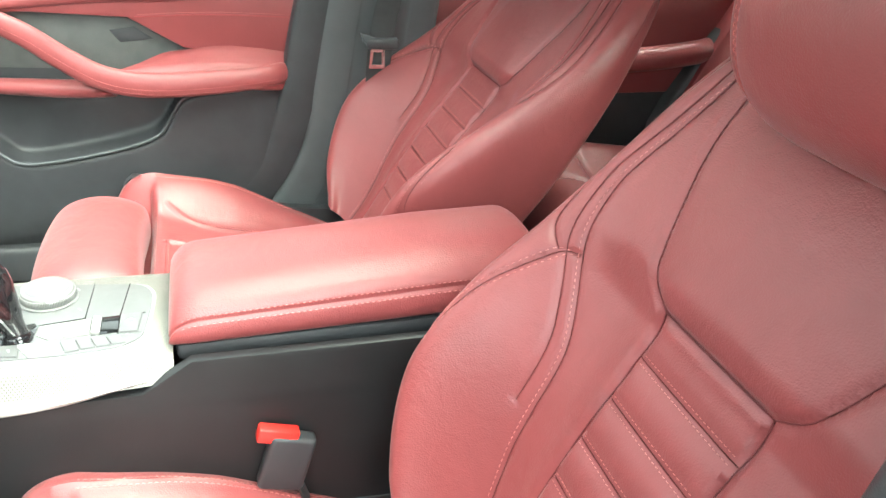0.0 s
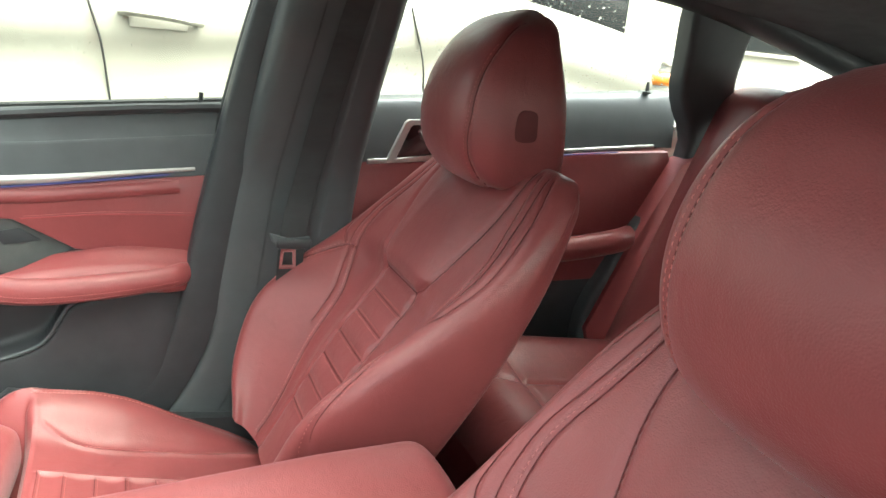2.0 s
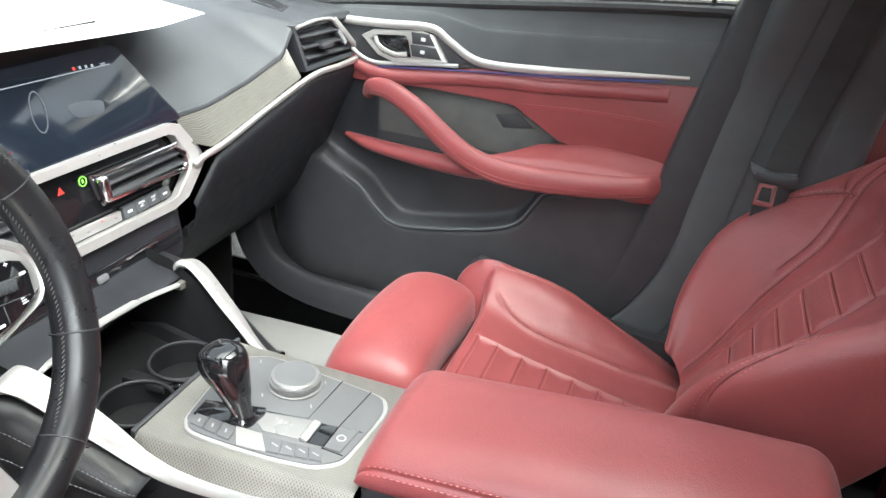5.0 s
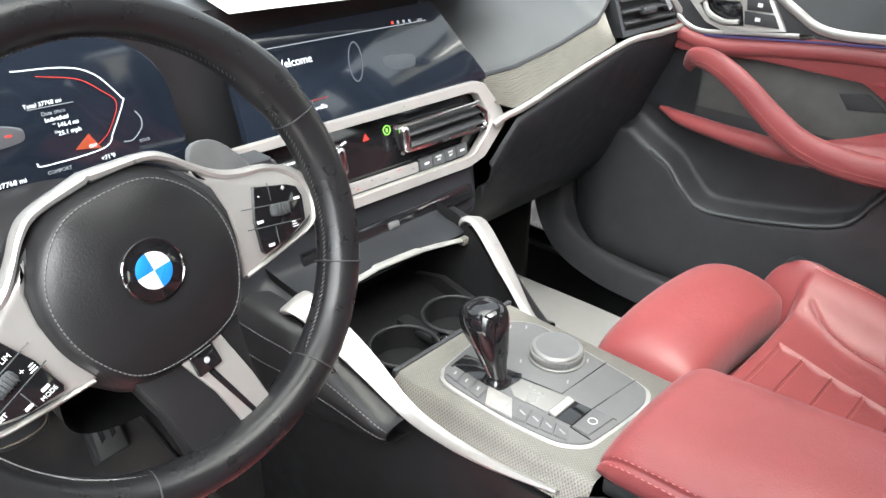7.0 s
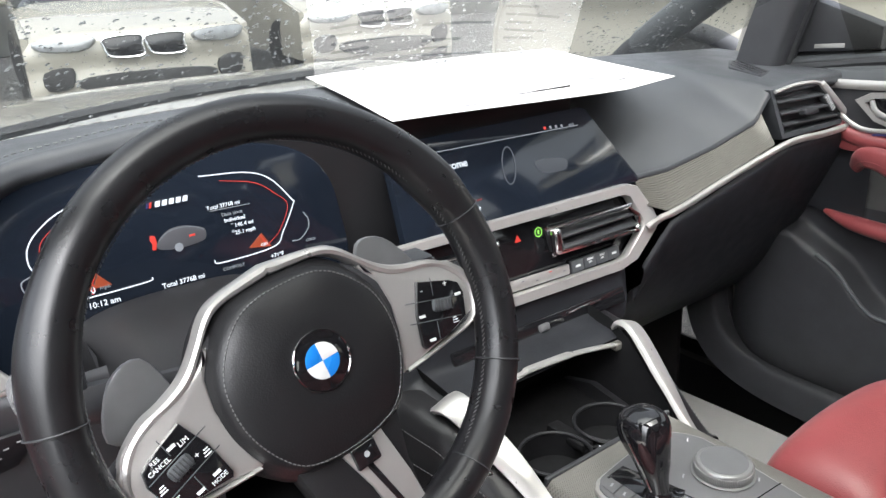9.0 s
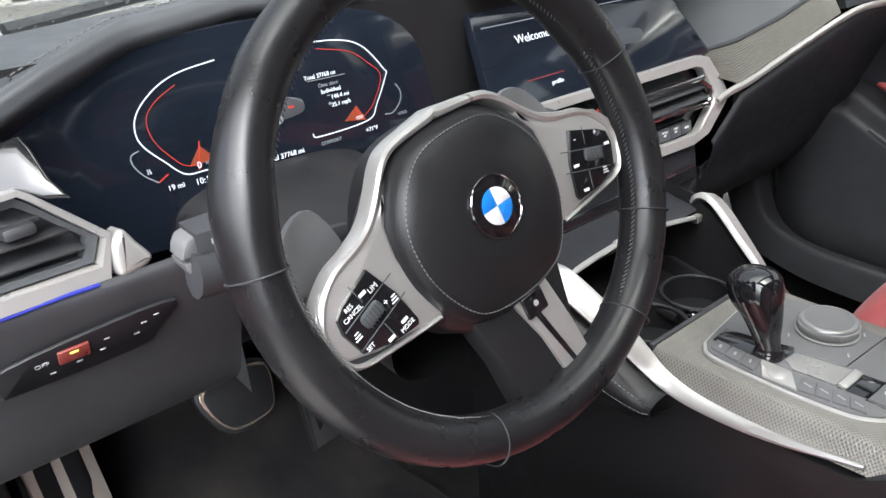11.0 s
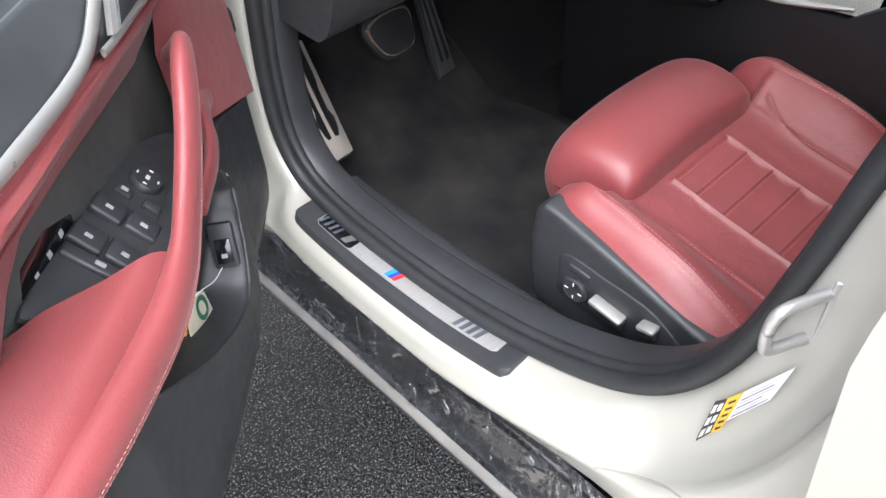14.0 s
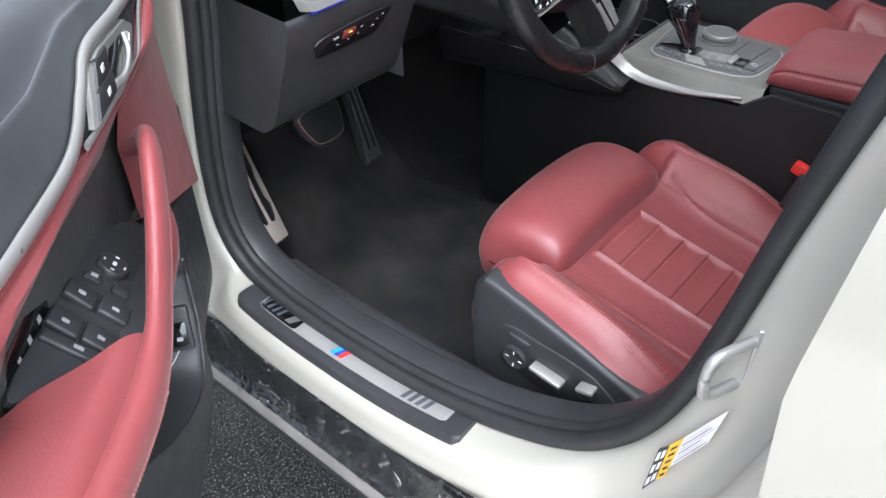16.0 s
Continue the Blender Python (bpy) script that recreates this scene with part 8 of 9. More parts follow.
plate_m = basis((-0.809, -0.399, 0.452), (0, -1, 0.0), (0.1, 0, 1))
maker = thing("maker_label", (-0.809, -0.399, 0.452), "small black maker's label with pale print", "label")
part("black_field", xf(rbox(0.092, 0.04, 0.0012, 0.0004, 1), plate_m), LBLACK, maker)
for k in range(6):
    part("print_bar", xf(rbox(0.075 - 0.014 * (k % 3), 0.0018, 0.0004, 0.0001, 1), plate_m @ Matrix.Translation((-0.004 * (k % 3), 0.013 - 0.005 * k, 0.0008))), WHITE_PRINT, maker)

sp = thing("sill_plate", (-0.742, 0.11, 0.395), "brushed steel sill plate in a black frame", "sill plate")
low_k = int(np.argmin(APERTURE[:, 1]))
sill_z = lambda y: np.interp(-np.asarray(y), -APERTURE[low_k - 20:low_k + 40, 0], APERTURE[low_k - 20:low_k + 40, 1])


def sill_sheet(y0, y1, x0, x1, lift, edge, n=60, rnd=0.012):
    """A thin plate that follows the sill, with rounded ends and edges."""
    rows = []
    for y in np.linspace(y0, y1, n):
        e = min(abs(y - y0), abs(y - y1))
        k = np.sqrt(max(0.0, 1 - (1 - min(1, e / rnd)) ** 2))
        c, h = (x0 + x1) / 2, (x1 - x0) / 2 * (0.72 + 0.28 * k)
        z = float(sill_z(y)) + lift
        rows.append([(c - h, y, z - edge - 0.012), (c - h, y, z - edge), (c - h + edge * 0.5, y, z - edge * 0.3), (c - h + edge * 1.2, y, z), (c, y, z), (c + h - edge * 1.2, y, z), (c + h - edge * 0.5, y, z - edge * 0.3), (c + h, y, z - edge), (c + h, y, z - edge - 0.012)])
    rows = [[(x, y, z - 0.015) for x, y, z in rows[0]]] + rows + [[(x, y, z - 0.015) for x, y, z in rows[-1]]]
    return grid(np.array(rows))


part("plate_frame", sill_sheet(0.332, -0.112, -0.782, -0.724, 0.006, 0.005), PLASTIC, sp, "black plastic frame")
part("steel_plate", sill_sheet(0.296, -0.078, -0.763, -0.737, 0.0075, 0.001, rnd=0.006), STEEL, sp, "brushed steel plate")
spot = lambda y, x=-0.75: basis((x, y, float(sill_z(y)) + 0.0078), (0, -1, -float(sill_z(y - 0.01) - sill_z(y + 0.01)) / -0.02), (1, 0, 0))
for k, col in enumerate((surf("stripe_light_blue", (0.03, 0.3, 0.75), 0.35), surf("stripe_navy", (0.03, 0.06, 0.3), 0.35), HEAD_RED)):
    part("emblem_stripe", xf(prism([(-0.006, -0.008), (0.001, -0.008), (0.006, 0.008), (-0.001, 0.008)], 0.0008, 0.0002), spot(0.138 - 0.0075 * k)), col, sp)
part("dark_end", sill_sheet(0.294, 0.218, -0.7625, -0.7375, 0.0079, 0.001, 16, 0.006), GLOSS, sp, "glossy dark front end of the plate")
for k in range(4):
    part("engraved_bar", xf(prism([(-0.004, -0.01), (0.003, -0.01), (0.008, 0.01), (0.001, 0.01)], 0.0006, 0.0002), spot(0.0 - 0.013 * k)), surf("grey_engraving", (0.2, 0.23, 0.27), 0.35, 0.8), sp)
    part("engraved_bar", xf(prism([(-0.003, -0.008), (0.002, -0.008), (0.006, 0.008), (0.001, 0.008)], 0.0006, 0.0002), spot(0.292 - 0.011 * k)), bpy.data.materials["grey_engraving"], sp)
part("engraved_bar", xf(prism([(-0.008, -0.008), (0.004, -0.008), (0.012, 0.008), (-0.002, 0.008)], 0.0006, 0.0002), spot(0.236)), SATIN_GREY, sp)
# sill inner cover, a raised black step
rows = []
for y in np.linspace(0.335, -0.165, 40):
    k = np.interp(y, [-0.2, -0.1, 0.0, 0.1, 0.3, 0.36], [0.014, 0.006, 0.001, -0.001, 0.001, 0.01])
    rows.append([(x, y, z + k) for x, z in catmull([(-0.704, 0.396), (-0.697, 0.410), (-0.676, 0.414), (-0.655, 0.410), (-0.646, 0.396), (-0.642, 0.36), (-0.63, 0.30)], 4)])
part("sill_cover", grid(np.array(rows)), PLASTIC, body, "black sill step cover")

# ---- passenger side: pillar, belt, rear door ----
def pillar(depth):
    rows = []
    for z in np.linspace(0.38, 1.36, 46):
        front = float(ease(z, [0.38, 0.44, 0.50, 0.62, 0.75, 0.92, 1.036, 1.223, 1.36], [-0.25, -0.27, -0.335, -0.396, -0.413, -0.438, -0.462, -0.502, -0.53]))
        back = float(np.interp(z, [0.38, 0.5, 0.7, 0.9, 1.10, 1.25, 1.36], [-0.62, -0.64, -0.655, -0.672, -0.695, -0.717, -0.745]))
        x = 0.722 - 0.24 * max(0.0, z - 0.95)
        w = front - back
        sec = catmull([(front, 0.0), (front - 0.003, 0.55 * depth), (front - 0.02, 0.96 * depth), (front - 0.3 * w, depth), (front - 0.34 * w, depth - 0.004), (back + 0.3 * w, depth - 0.004), (back + 0.26 * w, depth), (back + 0.02, 0.96 * depth), (back + 0.003, 0.55 * depth), (back, 0.0)], 5)
        rows.append([(x - d, y, z) for y, d in sec])
    return grid(np.array(rows))


part("pillar_trim", pillar(0.062), TRIM_GREY, body, "dark grey pillar trim")
part("pillar_trim", mirror(pillar(0.085)), TRIM_GREY, body)
belt = thing("seat_belt", (0.62, -0.56, 0.8), "dark grey seat belt with a steel tongue on the pillar", "seat belt")
BELT = surf("belt_webbing", (0.035, 0.036, 0.038), 0.7, bump=0.8, bump_scale=500, stretch=(1, 1, 3))
line = catmull([(0.568, -0.64, 1.32), (0.616, -0.60, 1.12), (0.650, -0.57, 0.95), (0.640, -0.545, 0.83), (0.640, -0.54, 0.62), (0.64, -0.53, 0.40)], 6)
ribbon = np.array([[p + np.array([-0.004, s * 0.023, 0]) for s in (-1, -0.5, 0, 0.5, 1)] for p in line])
v1, f1 = grid(ribbon)
part("webbing", merge((v1, f1), (v1 + np.array([0.0016, 0, 0]), [q[::-1] for q in f1])), BELT, belt, "dark woven webbing")
part("belt_guide", xf(rbox(0.012, 0.06, 0.02, 0.005, 2), pose(0.585, -0.537, 0.838, 0, 0, 0)), PLASTIC, belt, "black tongue grip")
part("tongue_grip", xf(prism([(-0.034, 0.02), (-0.03, 0.006), (-0.01, -0.006), (0.012, -0.008), (0.03, 0.0), (0.034, 0.014), (0.0, 0.01)], 0.01, 0.003), basis((0.592, -0.53, 0.835), (0, -1, 0), (0, 0, 1))), TRIM_GREY, belt)
part("steel_tongue", xf(ring_plate([(-0.013, 0.012), (0.013, 0.012), (0.015, -0.03), (-0.015, -0.03)], [(-0.007, 0.0), (0.007, 0.0), (0.009, -0.022), (-0.009, -0.022)], 0.003, 0.0005), basis((0.588, -0.528, 0.822), (0, -1, 0), (0, 0, 1))), CHROME, belt, "bright steel tongue")


def rear_door(f):
    d = thing("rear_door", (f * 0.7, -1.05, 0.4), "closed rear door with red leather panel", "car door", "rear doors")
    def Q(name, geo, mat, lab=""):
        v = np.asarray(geo[0], float)
        w = np.c_[0.70 - v[:, 2], 0.36 - v[:, 0], v[:, 1]]
        g = (w, geo[1])
        return part(name, g if f > 0 else mirror(g), mat, d, lab)
    us = np.linspace(1.0, 1.74, 40)
    belt_z = np.interp(us, [1.0, 1.72], [1.075, 1.134])
    rows = [[(u, z, n) for z, n in catmull([(b + 0.004, -0.05), (b + 0.003, -0.03), (b - 0.01, -0.016), (b - 0.05, -0.006), (b - 0.115, 0.0)], 4)] for u, b in zip(us, belt_z)]
    Q("upper_card", grid(np.array(rows)), TRIM_GREY, "charcoal upper door card")
    redp = [(1.0, 0.962), (1.3, 0.985), (1.735, 1.01), (1.755, 0.96), (1.70, 0.84), (1.62, 0.72), (1.0, 0.70)]
    Q("red_panel", plate(redp, -0.02, 0.0, 0.004), RED, "red leather door panel")
    Q("lower_card", plate([(1.0, 0.72), (1.63, 0.74), (1.58, 0.62), (1.5, 0.42), (1.0, 0.40)], -0.03, -0.004, 0.004), PLASTIC, "black lower card")
    Q("silver_strip", bar3([(1.05, 0.965, 0.004), (1.3, 0.985, 0.005), (1.5, 1.004, 0.005), (1.69, 1.02, 0.003)], 0.005, 0.5), SILVER, "satin silver strip")
    Q("ambient_light", bar3([(1.2, 0.968, 0.004), (1.45, 0.992, 0.005), (1.6, 1.005, 0.005)], 0.0013), LIT_BLUE, "blue ambient light line")
    bz, inn_ = [(1.085, 0.965), (1.118, 1.042), (1.125, 1.048), (1.24, 1.055), (1.25, 0.985)], [(1.105, 0.972), (1.13, 1.034), (1.135, 1.038), (1.232, 1.044), (1.238, 0.99)]
    v, fc = ring_plate(bz, inn_, 0.008, 0.002)
    Q("handle_bezel", (v, [q[::-1] for q in fc]), SILVER, "silver handle bezel")
    Q("handle_hollow", plate(inn_, -0.004, 0.002, 0.001), GLOSS)
    Q("pull_handle", bar3([(1.15, 1.03, 0.006), (1.17, 1.005, 0.012), (1.21, 1.0, 0.012)], 0.006), CHROME, "chrome pull handle")
    Q("armrest", bar3([(1.02, 0.78, 0.02), (1.2, 0.79, 0.045), (1.45, 0.80, 0.045), (1.6, 0.815, 0.035), (1.68, 0.82, 0.0)], 0.026, 1.0, 14), RED, "red leather armrest")
    Q("lock_pin", ((lambda g: (g[0][:, [0, 2, 1]] + np.array([1.665, 1.13, -0.018]), [q[::-1] for q in g[1]]))(lathe([(0.009, 0.0), (0.009, 0.004), (0.0045, 0.006), (0.0035, 0.024), (0.0, 0.025)], 14))), PLASTIC, "black lock pin")
    # outer skin
    yy = np.linspace(-0.452, -1.5, 24)
    prof = catmull([(0.80, 0.30), (0.845, 0.34), (0.872, 0.45), (0.882, 0.60), (0.878, 0.75), (0.862, 0.90), (0.83, 1.02), (0.765, 1.06)], 5)
    def edge(z):
        return np.interp(z, [0.3, 0.46, 0.64, 0.735, 0.85, 1.06], [-0.462, -0.479, -0.473, -0.463, -0.451, -0.467])
    G = np.array([[(x, edge(z) + (y + 0.452), z) for x, z in prof] for y in yy])
    lipg = np.array([[(x - 0.035 * k, edge(z) - 0.004 * (k > 0) + 0.003 * np.sin(k * np.pi), z) for x, z in prof] for k in (1.0, 0.6, 0.2, 0.05, 0.0)])
    g = grid(np.concatenate([lipg, G[1:]]))
    part("outer_skin", g if f > 0 else mirror(g), PAINT_WET, d, "wet white outer skin")
    return d


rear_door(1)
rear_door(-1)
# rear pillar and quarter panel, passenger side and mirrored
for f in (1, -1):
    ol = catmull([(-1.30, 1.36), (-1.315, 1.20), (-1.335, 1.13), (-1.40, 1.0), (-1.27, 0.80), (-1.19, 0.6), (-1.3, 0.4), (-1.9, 0.4), (-1.9, 1.07), (-1.62, 1.10), (-1.50, 1.115), (-1.462, 1.16), (-1.452, 1.25), (-1.445, 1.36)], 4, True)
    v, fc = prism(ol, 0.05, 0.014, 3)
    g = (np.c_[0.715 - v[:, 2] - np.clip(v[:, 1] - 1.0, 0, 1) * 0.26, v[:, 0], v[:, 1]], [q[::-1] for q in fc])
    part("rear_pillar", g if f > 0 else mirror(g), TRIM_GREY, body, "dark rear pillar trim")
    rp = plate([(1.74, 0.99), (1.80, 1.02), (2.3, 1.0), (2.3, 0.5), (1.60, 0.5), (1.56, 0.62), (1.64, 0.8)], 0.0, 0.062, 0.01)
    w = np.c_[0.715 - rp[0][:, 2], 0.36 - rp[0][:, 0], rp[0][:, 1]]
    part("rear_side_panel", (w, rp[1]) if f > 0 else mirror((w, rp[1])), RED_DARK, body, "red side panel beside the rear seat")

# ---- glass ----
def pane(name, pts_yz, f, label, lean=0.26, x0=0.735):
    p = np.array(pts_yz)
    v = np.array([[f * (x0 - max(0, z - 1.0) * lean), y, z] for y, z in p])
    return part(name, (v, [list(range(len(p)))[::f]]), PANE, body, label, smooth=0)


gl = pane("window_pane", [(0.22, 0.985), (-0.46, 1.05), (-0.52, 1.36), (-0.2, 1.35), (0.08, 1.27), (0.28, 1.16)], 1, "rain-spotted passenger window")
gl2 = pane("window_pane", [(-0.66, 1.075), (-1.345, 1.135), (-1.31, 1.36), (-0.72, 1.37)], 1, "rain-spotted rear window")
gl3 = pane("window_pane", [(-1.42, 1.13), (-1.50, 1.112), (-1.72, 1.10), (-1.68, 1.22), (-1.42, 1.36)], 1, "small rain-spotted quarter window")
gl4 = pane("window_pane", [(-0.66, 1.075), (-1.345, 1.135), (-1.31, 1.36), (-0.72, 1.37)], -1, "rain-spotted rear window")
ws = np.array([[(x, 0.765 - 0.13 * (x / 0.74) ** 2 - t * 0.80 + 0.03 * t * (x / 0.74) ** 2, 0.955 - 0.02 * (x / 0.74) ** 2 + 0.39 * t - 0.03 * t * (x / 0.74) ** 2) for t in np.linspace(0, 1, 10)] for x in np.linspace(-0.76 + 0.0, 0.76, 16)])
for t_i in range(10):
    ws[:, t_i, 0] *= 1 - 0.018 * t_i
wsp = part("windscreen", grid(ws), SHIELD, body, "rain-spotted windscreen")
for ob in (gl, gl2, gl3, gl4, wsp):
    ob.visible_shadow = False
rw = np.array([[(x, -1.92 - t * 0.45, 1.24 - 0.2 * t) for t in (0, 1)] for x in (-0.55, 0, 0.55)])
r_ = part("rear_screen", grid(rw), SHIELD, body)
r_.visible_shadow = False

# ---- outside: parked cars, mirror, wall ----
CAR_GLASS = surf("dark_car_glass", (0.02, 0.022, 0.024), 0.08, rough_var=0.03, coat=0.4)
TYRE = surf("tyre_rubber", (0.02, 0.02, 0.02), 0.8, bump=0.4, bump_scale=200)
LAMP = surf("headlamp_glass", (0.25, 0.26, 0.27), 0.12, 0.3, coat=0.8)
AMBER = surf("amber_lens", (0.85, 0.25, 0.03), 0.2, coat=0.8)


def wheel_parts(parent, x, y, r, f):
    m = basis((x, y, r), (0, 1, 0), (0, 0, 1))
    if f < 0:
        m = m @ pose(0, 0, 0, 180)
    tyre = part("tyre", xf(lathe([(r * 0.62, -0.1), (r * 0.95, -0.11), (r, -0.08), (r, 0.08), (r * 0.95, 0.11), (r * 0.66, 0.1)], 36), m), TYRE, parent, "black tyre")
    part("rim", xf(lathe([(r * 0.64, 0.06), (r * 0.62, 0.09), (r * 0.5, 0.07), (r * 0.15, 0.085), (0.0, 0.085)], 30), m), SILVER, tyre, "silver rim")
    for k in range(5):
        part("rim_spoke", xf(rbox(r * 0.5, r * 0.12, 0.03, 0.008), m @ pose(0, 0, 0, 0, 0, 72 * k) @ pose(r * 0.36, 0, 0.085)), SILVER, tyre)


def side_car(x0, label):
    """A tall white car beside the passenger side, its nose towards the rear."""
    car = thing("parked_car", (x0 + 0.9, 0.0, 0.0), label, "car", "parked cars")
    top = catmull([(2.35, 0.55), (2.3, 1.0), (2.05, 1.16), (1.4, 1.2), (0.6, 1.25), (-0.3, 1.30), (-1.05, 1.335), (-1.35, 1.365), (-1.65, 1.34), (-2.0, 1.28), (-2.2, 1.22), (-2.32, 1.08), (-2.38, 0.8), (-2.36, 0.5)], 6)
    rows = []
    for y, zt in top:
        k = 1 if -2.1 < y < 2.1 else 0.4
        prof = catmull([(0.9, zt + 0.015), (0.35, zt + 0.012), (0.12, zt), (0.035, zt - 0.05 * k), (0.012, zt - 0.16 * k), (0.03, zt - 0.26 * k), (0.0, max(0.62, zt - 0.45)), (0.005, 0.55), (0.03, 0.42), (0.1, 0.36)], 5)
        rows.append([(x0 + px, y, pz) for px, pz in prof])
    part("body", grid(np.array(rows)), PAINT_WET, car, "wet white body side")
    part("body_far_side", grid(np.array([[(2 * x0 + 1.8 - px, y, pz) for px, y, pz in r][::-1] for r in rows])), PAINT_WET, car)
    for y, zz in ((1.30, 0.47), (-1.88, 0.53)):
        ring = [(x0 - 0.004, y + 0.43 * np.cos(t), zz + 0.44 * np.sin(t)) for t in np.linspace(-0.35, np.pi + 0.35, 30)]
        part("wheel_arch", tube(ring, 0.03, 8, flat=0.5, up=(1, 0, 0)), PLASTIC, car, "black wheel arch trim")
        disc = lathe([(0.42, 0.0), (0.42, 0.01), (0.0, 0.012)], 32)
        part("wheel_well", xf(disc, basis((x0 + 0.008, y, zz), (0, -1, 0), (0, 0, 1))), TYRE, car)
        wheel_parts(car, x0 + 0.1, y, 0.36, -1)
    for y0 in (-0.21, -1.18, 0.85):
        part("panel_gap", tube(catmull([(x0 + 0.012, y0 + 0.06, 1.28), (x0 + 0.006, y0 + 0.01, 1.12), (x0 + 0.018, y0 - 0.01, 1.0), (x0 - 0.002, y0 - 0.03, 0.8), (x0 + 0.0, y0 - 0.03, 0.5)], 5), 0.0035, 5), TYRE, car, "dark panel gap")
    part("door_handle", tube(catmull([(x0 + 0.01, -0.26, 1.178), (x0 - 0.03, -0.30, 1.18), (x0 - 0.035, -0.38, 1.176), (x0 - 0.03, -0.44, 1.17), (x0 + 0.01, -0.475, 1.166)], 5), 0.014, 10, flat=0.8), PAINT_WET, car, "white door handle")
    part("handle_cup", xf(rbox(0.006, 0.16, 0.06, 0.003), pose(x0 + 0.006, -0.36, 1.17)), PAINT, car)
    part("bright_strip", tube([(x0 + 0.05, 2.0, 1.215), (x0 + 0.06, 0.5, 1.285), (x0 + 0.06, -1.0, 1.36)], 0.012, 6), CHROME, car, "chrome window strip")
    cab = catmull([(1.9, 1.2), (1.5, 1.62), (0.6, 1.72), (-0.3, 1.68), (-0.75, 1.52), (-1.15, 1.34)], 6)
    part("side_glass", grid(np.array([[(x0 + 0.07 + 0.3 * k ** 1.5, y, 1.2 + 0.08 * (1.9 - y) / 3 + (z - 1.2 - 0.08 * (1.9 - y) / 3) * k) for k in np.linspace(0, 1, 6)] for y, z in cab])), CAR_GLASS, car, "dark side glass")
    part("roof", grid(np.array([[(x0 + 0.37 + 1.0 * k, y, z) for k in (0, 0.5, 1)] for y, z in cab])), PAINT_WET, car, "white roof")
    part("mirror_housing", xf(rbox(0.2, 0.14, 0.14, 0.05, 4), pose(x0 - 0.06, -0.98, 1.40)), PLASTIC, car, "black mirror housing")
    lamp = part("headlamp", xf(rbox(0.12, 0.26, 0.12, 0.04, 3), pose(x0 + 0.075, -2.16, 1.175, 0, 0, -14)), LAMP, car, "clear headlamp")
    part("turn_lens", xf(rbox(0.09, 0.10, 0.05, 0.02, 3), pose(x0 + 0.042, -2.13, 1.13, 0, 0, -12)), AMBER, lamp, "amber turn lens")
    return car


# the open car's own wheels and nose
for f in (-1, 1):
    for y in (1.42, -1.42):
        wheel_parts(body, f * 0.78, y, 0.33, f)
part("nose", grid(np.array([[(0.85 * t, 2.25 + 0.12 * (1 - t * t) - k2, z) for z, k2 in ((0.74 - 0.07 * abs(t) ** 2.5, 0.12 * (1 - t * t)), (0.66, 0.02), (0.5, 0.0), (0.34, 0.02), (0.24, 0.1))] for t in np.linspace(-1, 1, 24)])), PAINT_WET, body, "white nose")
side_car(1.75, "tall wet white car parked close beside the passenger side")


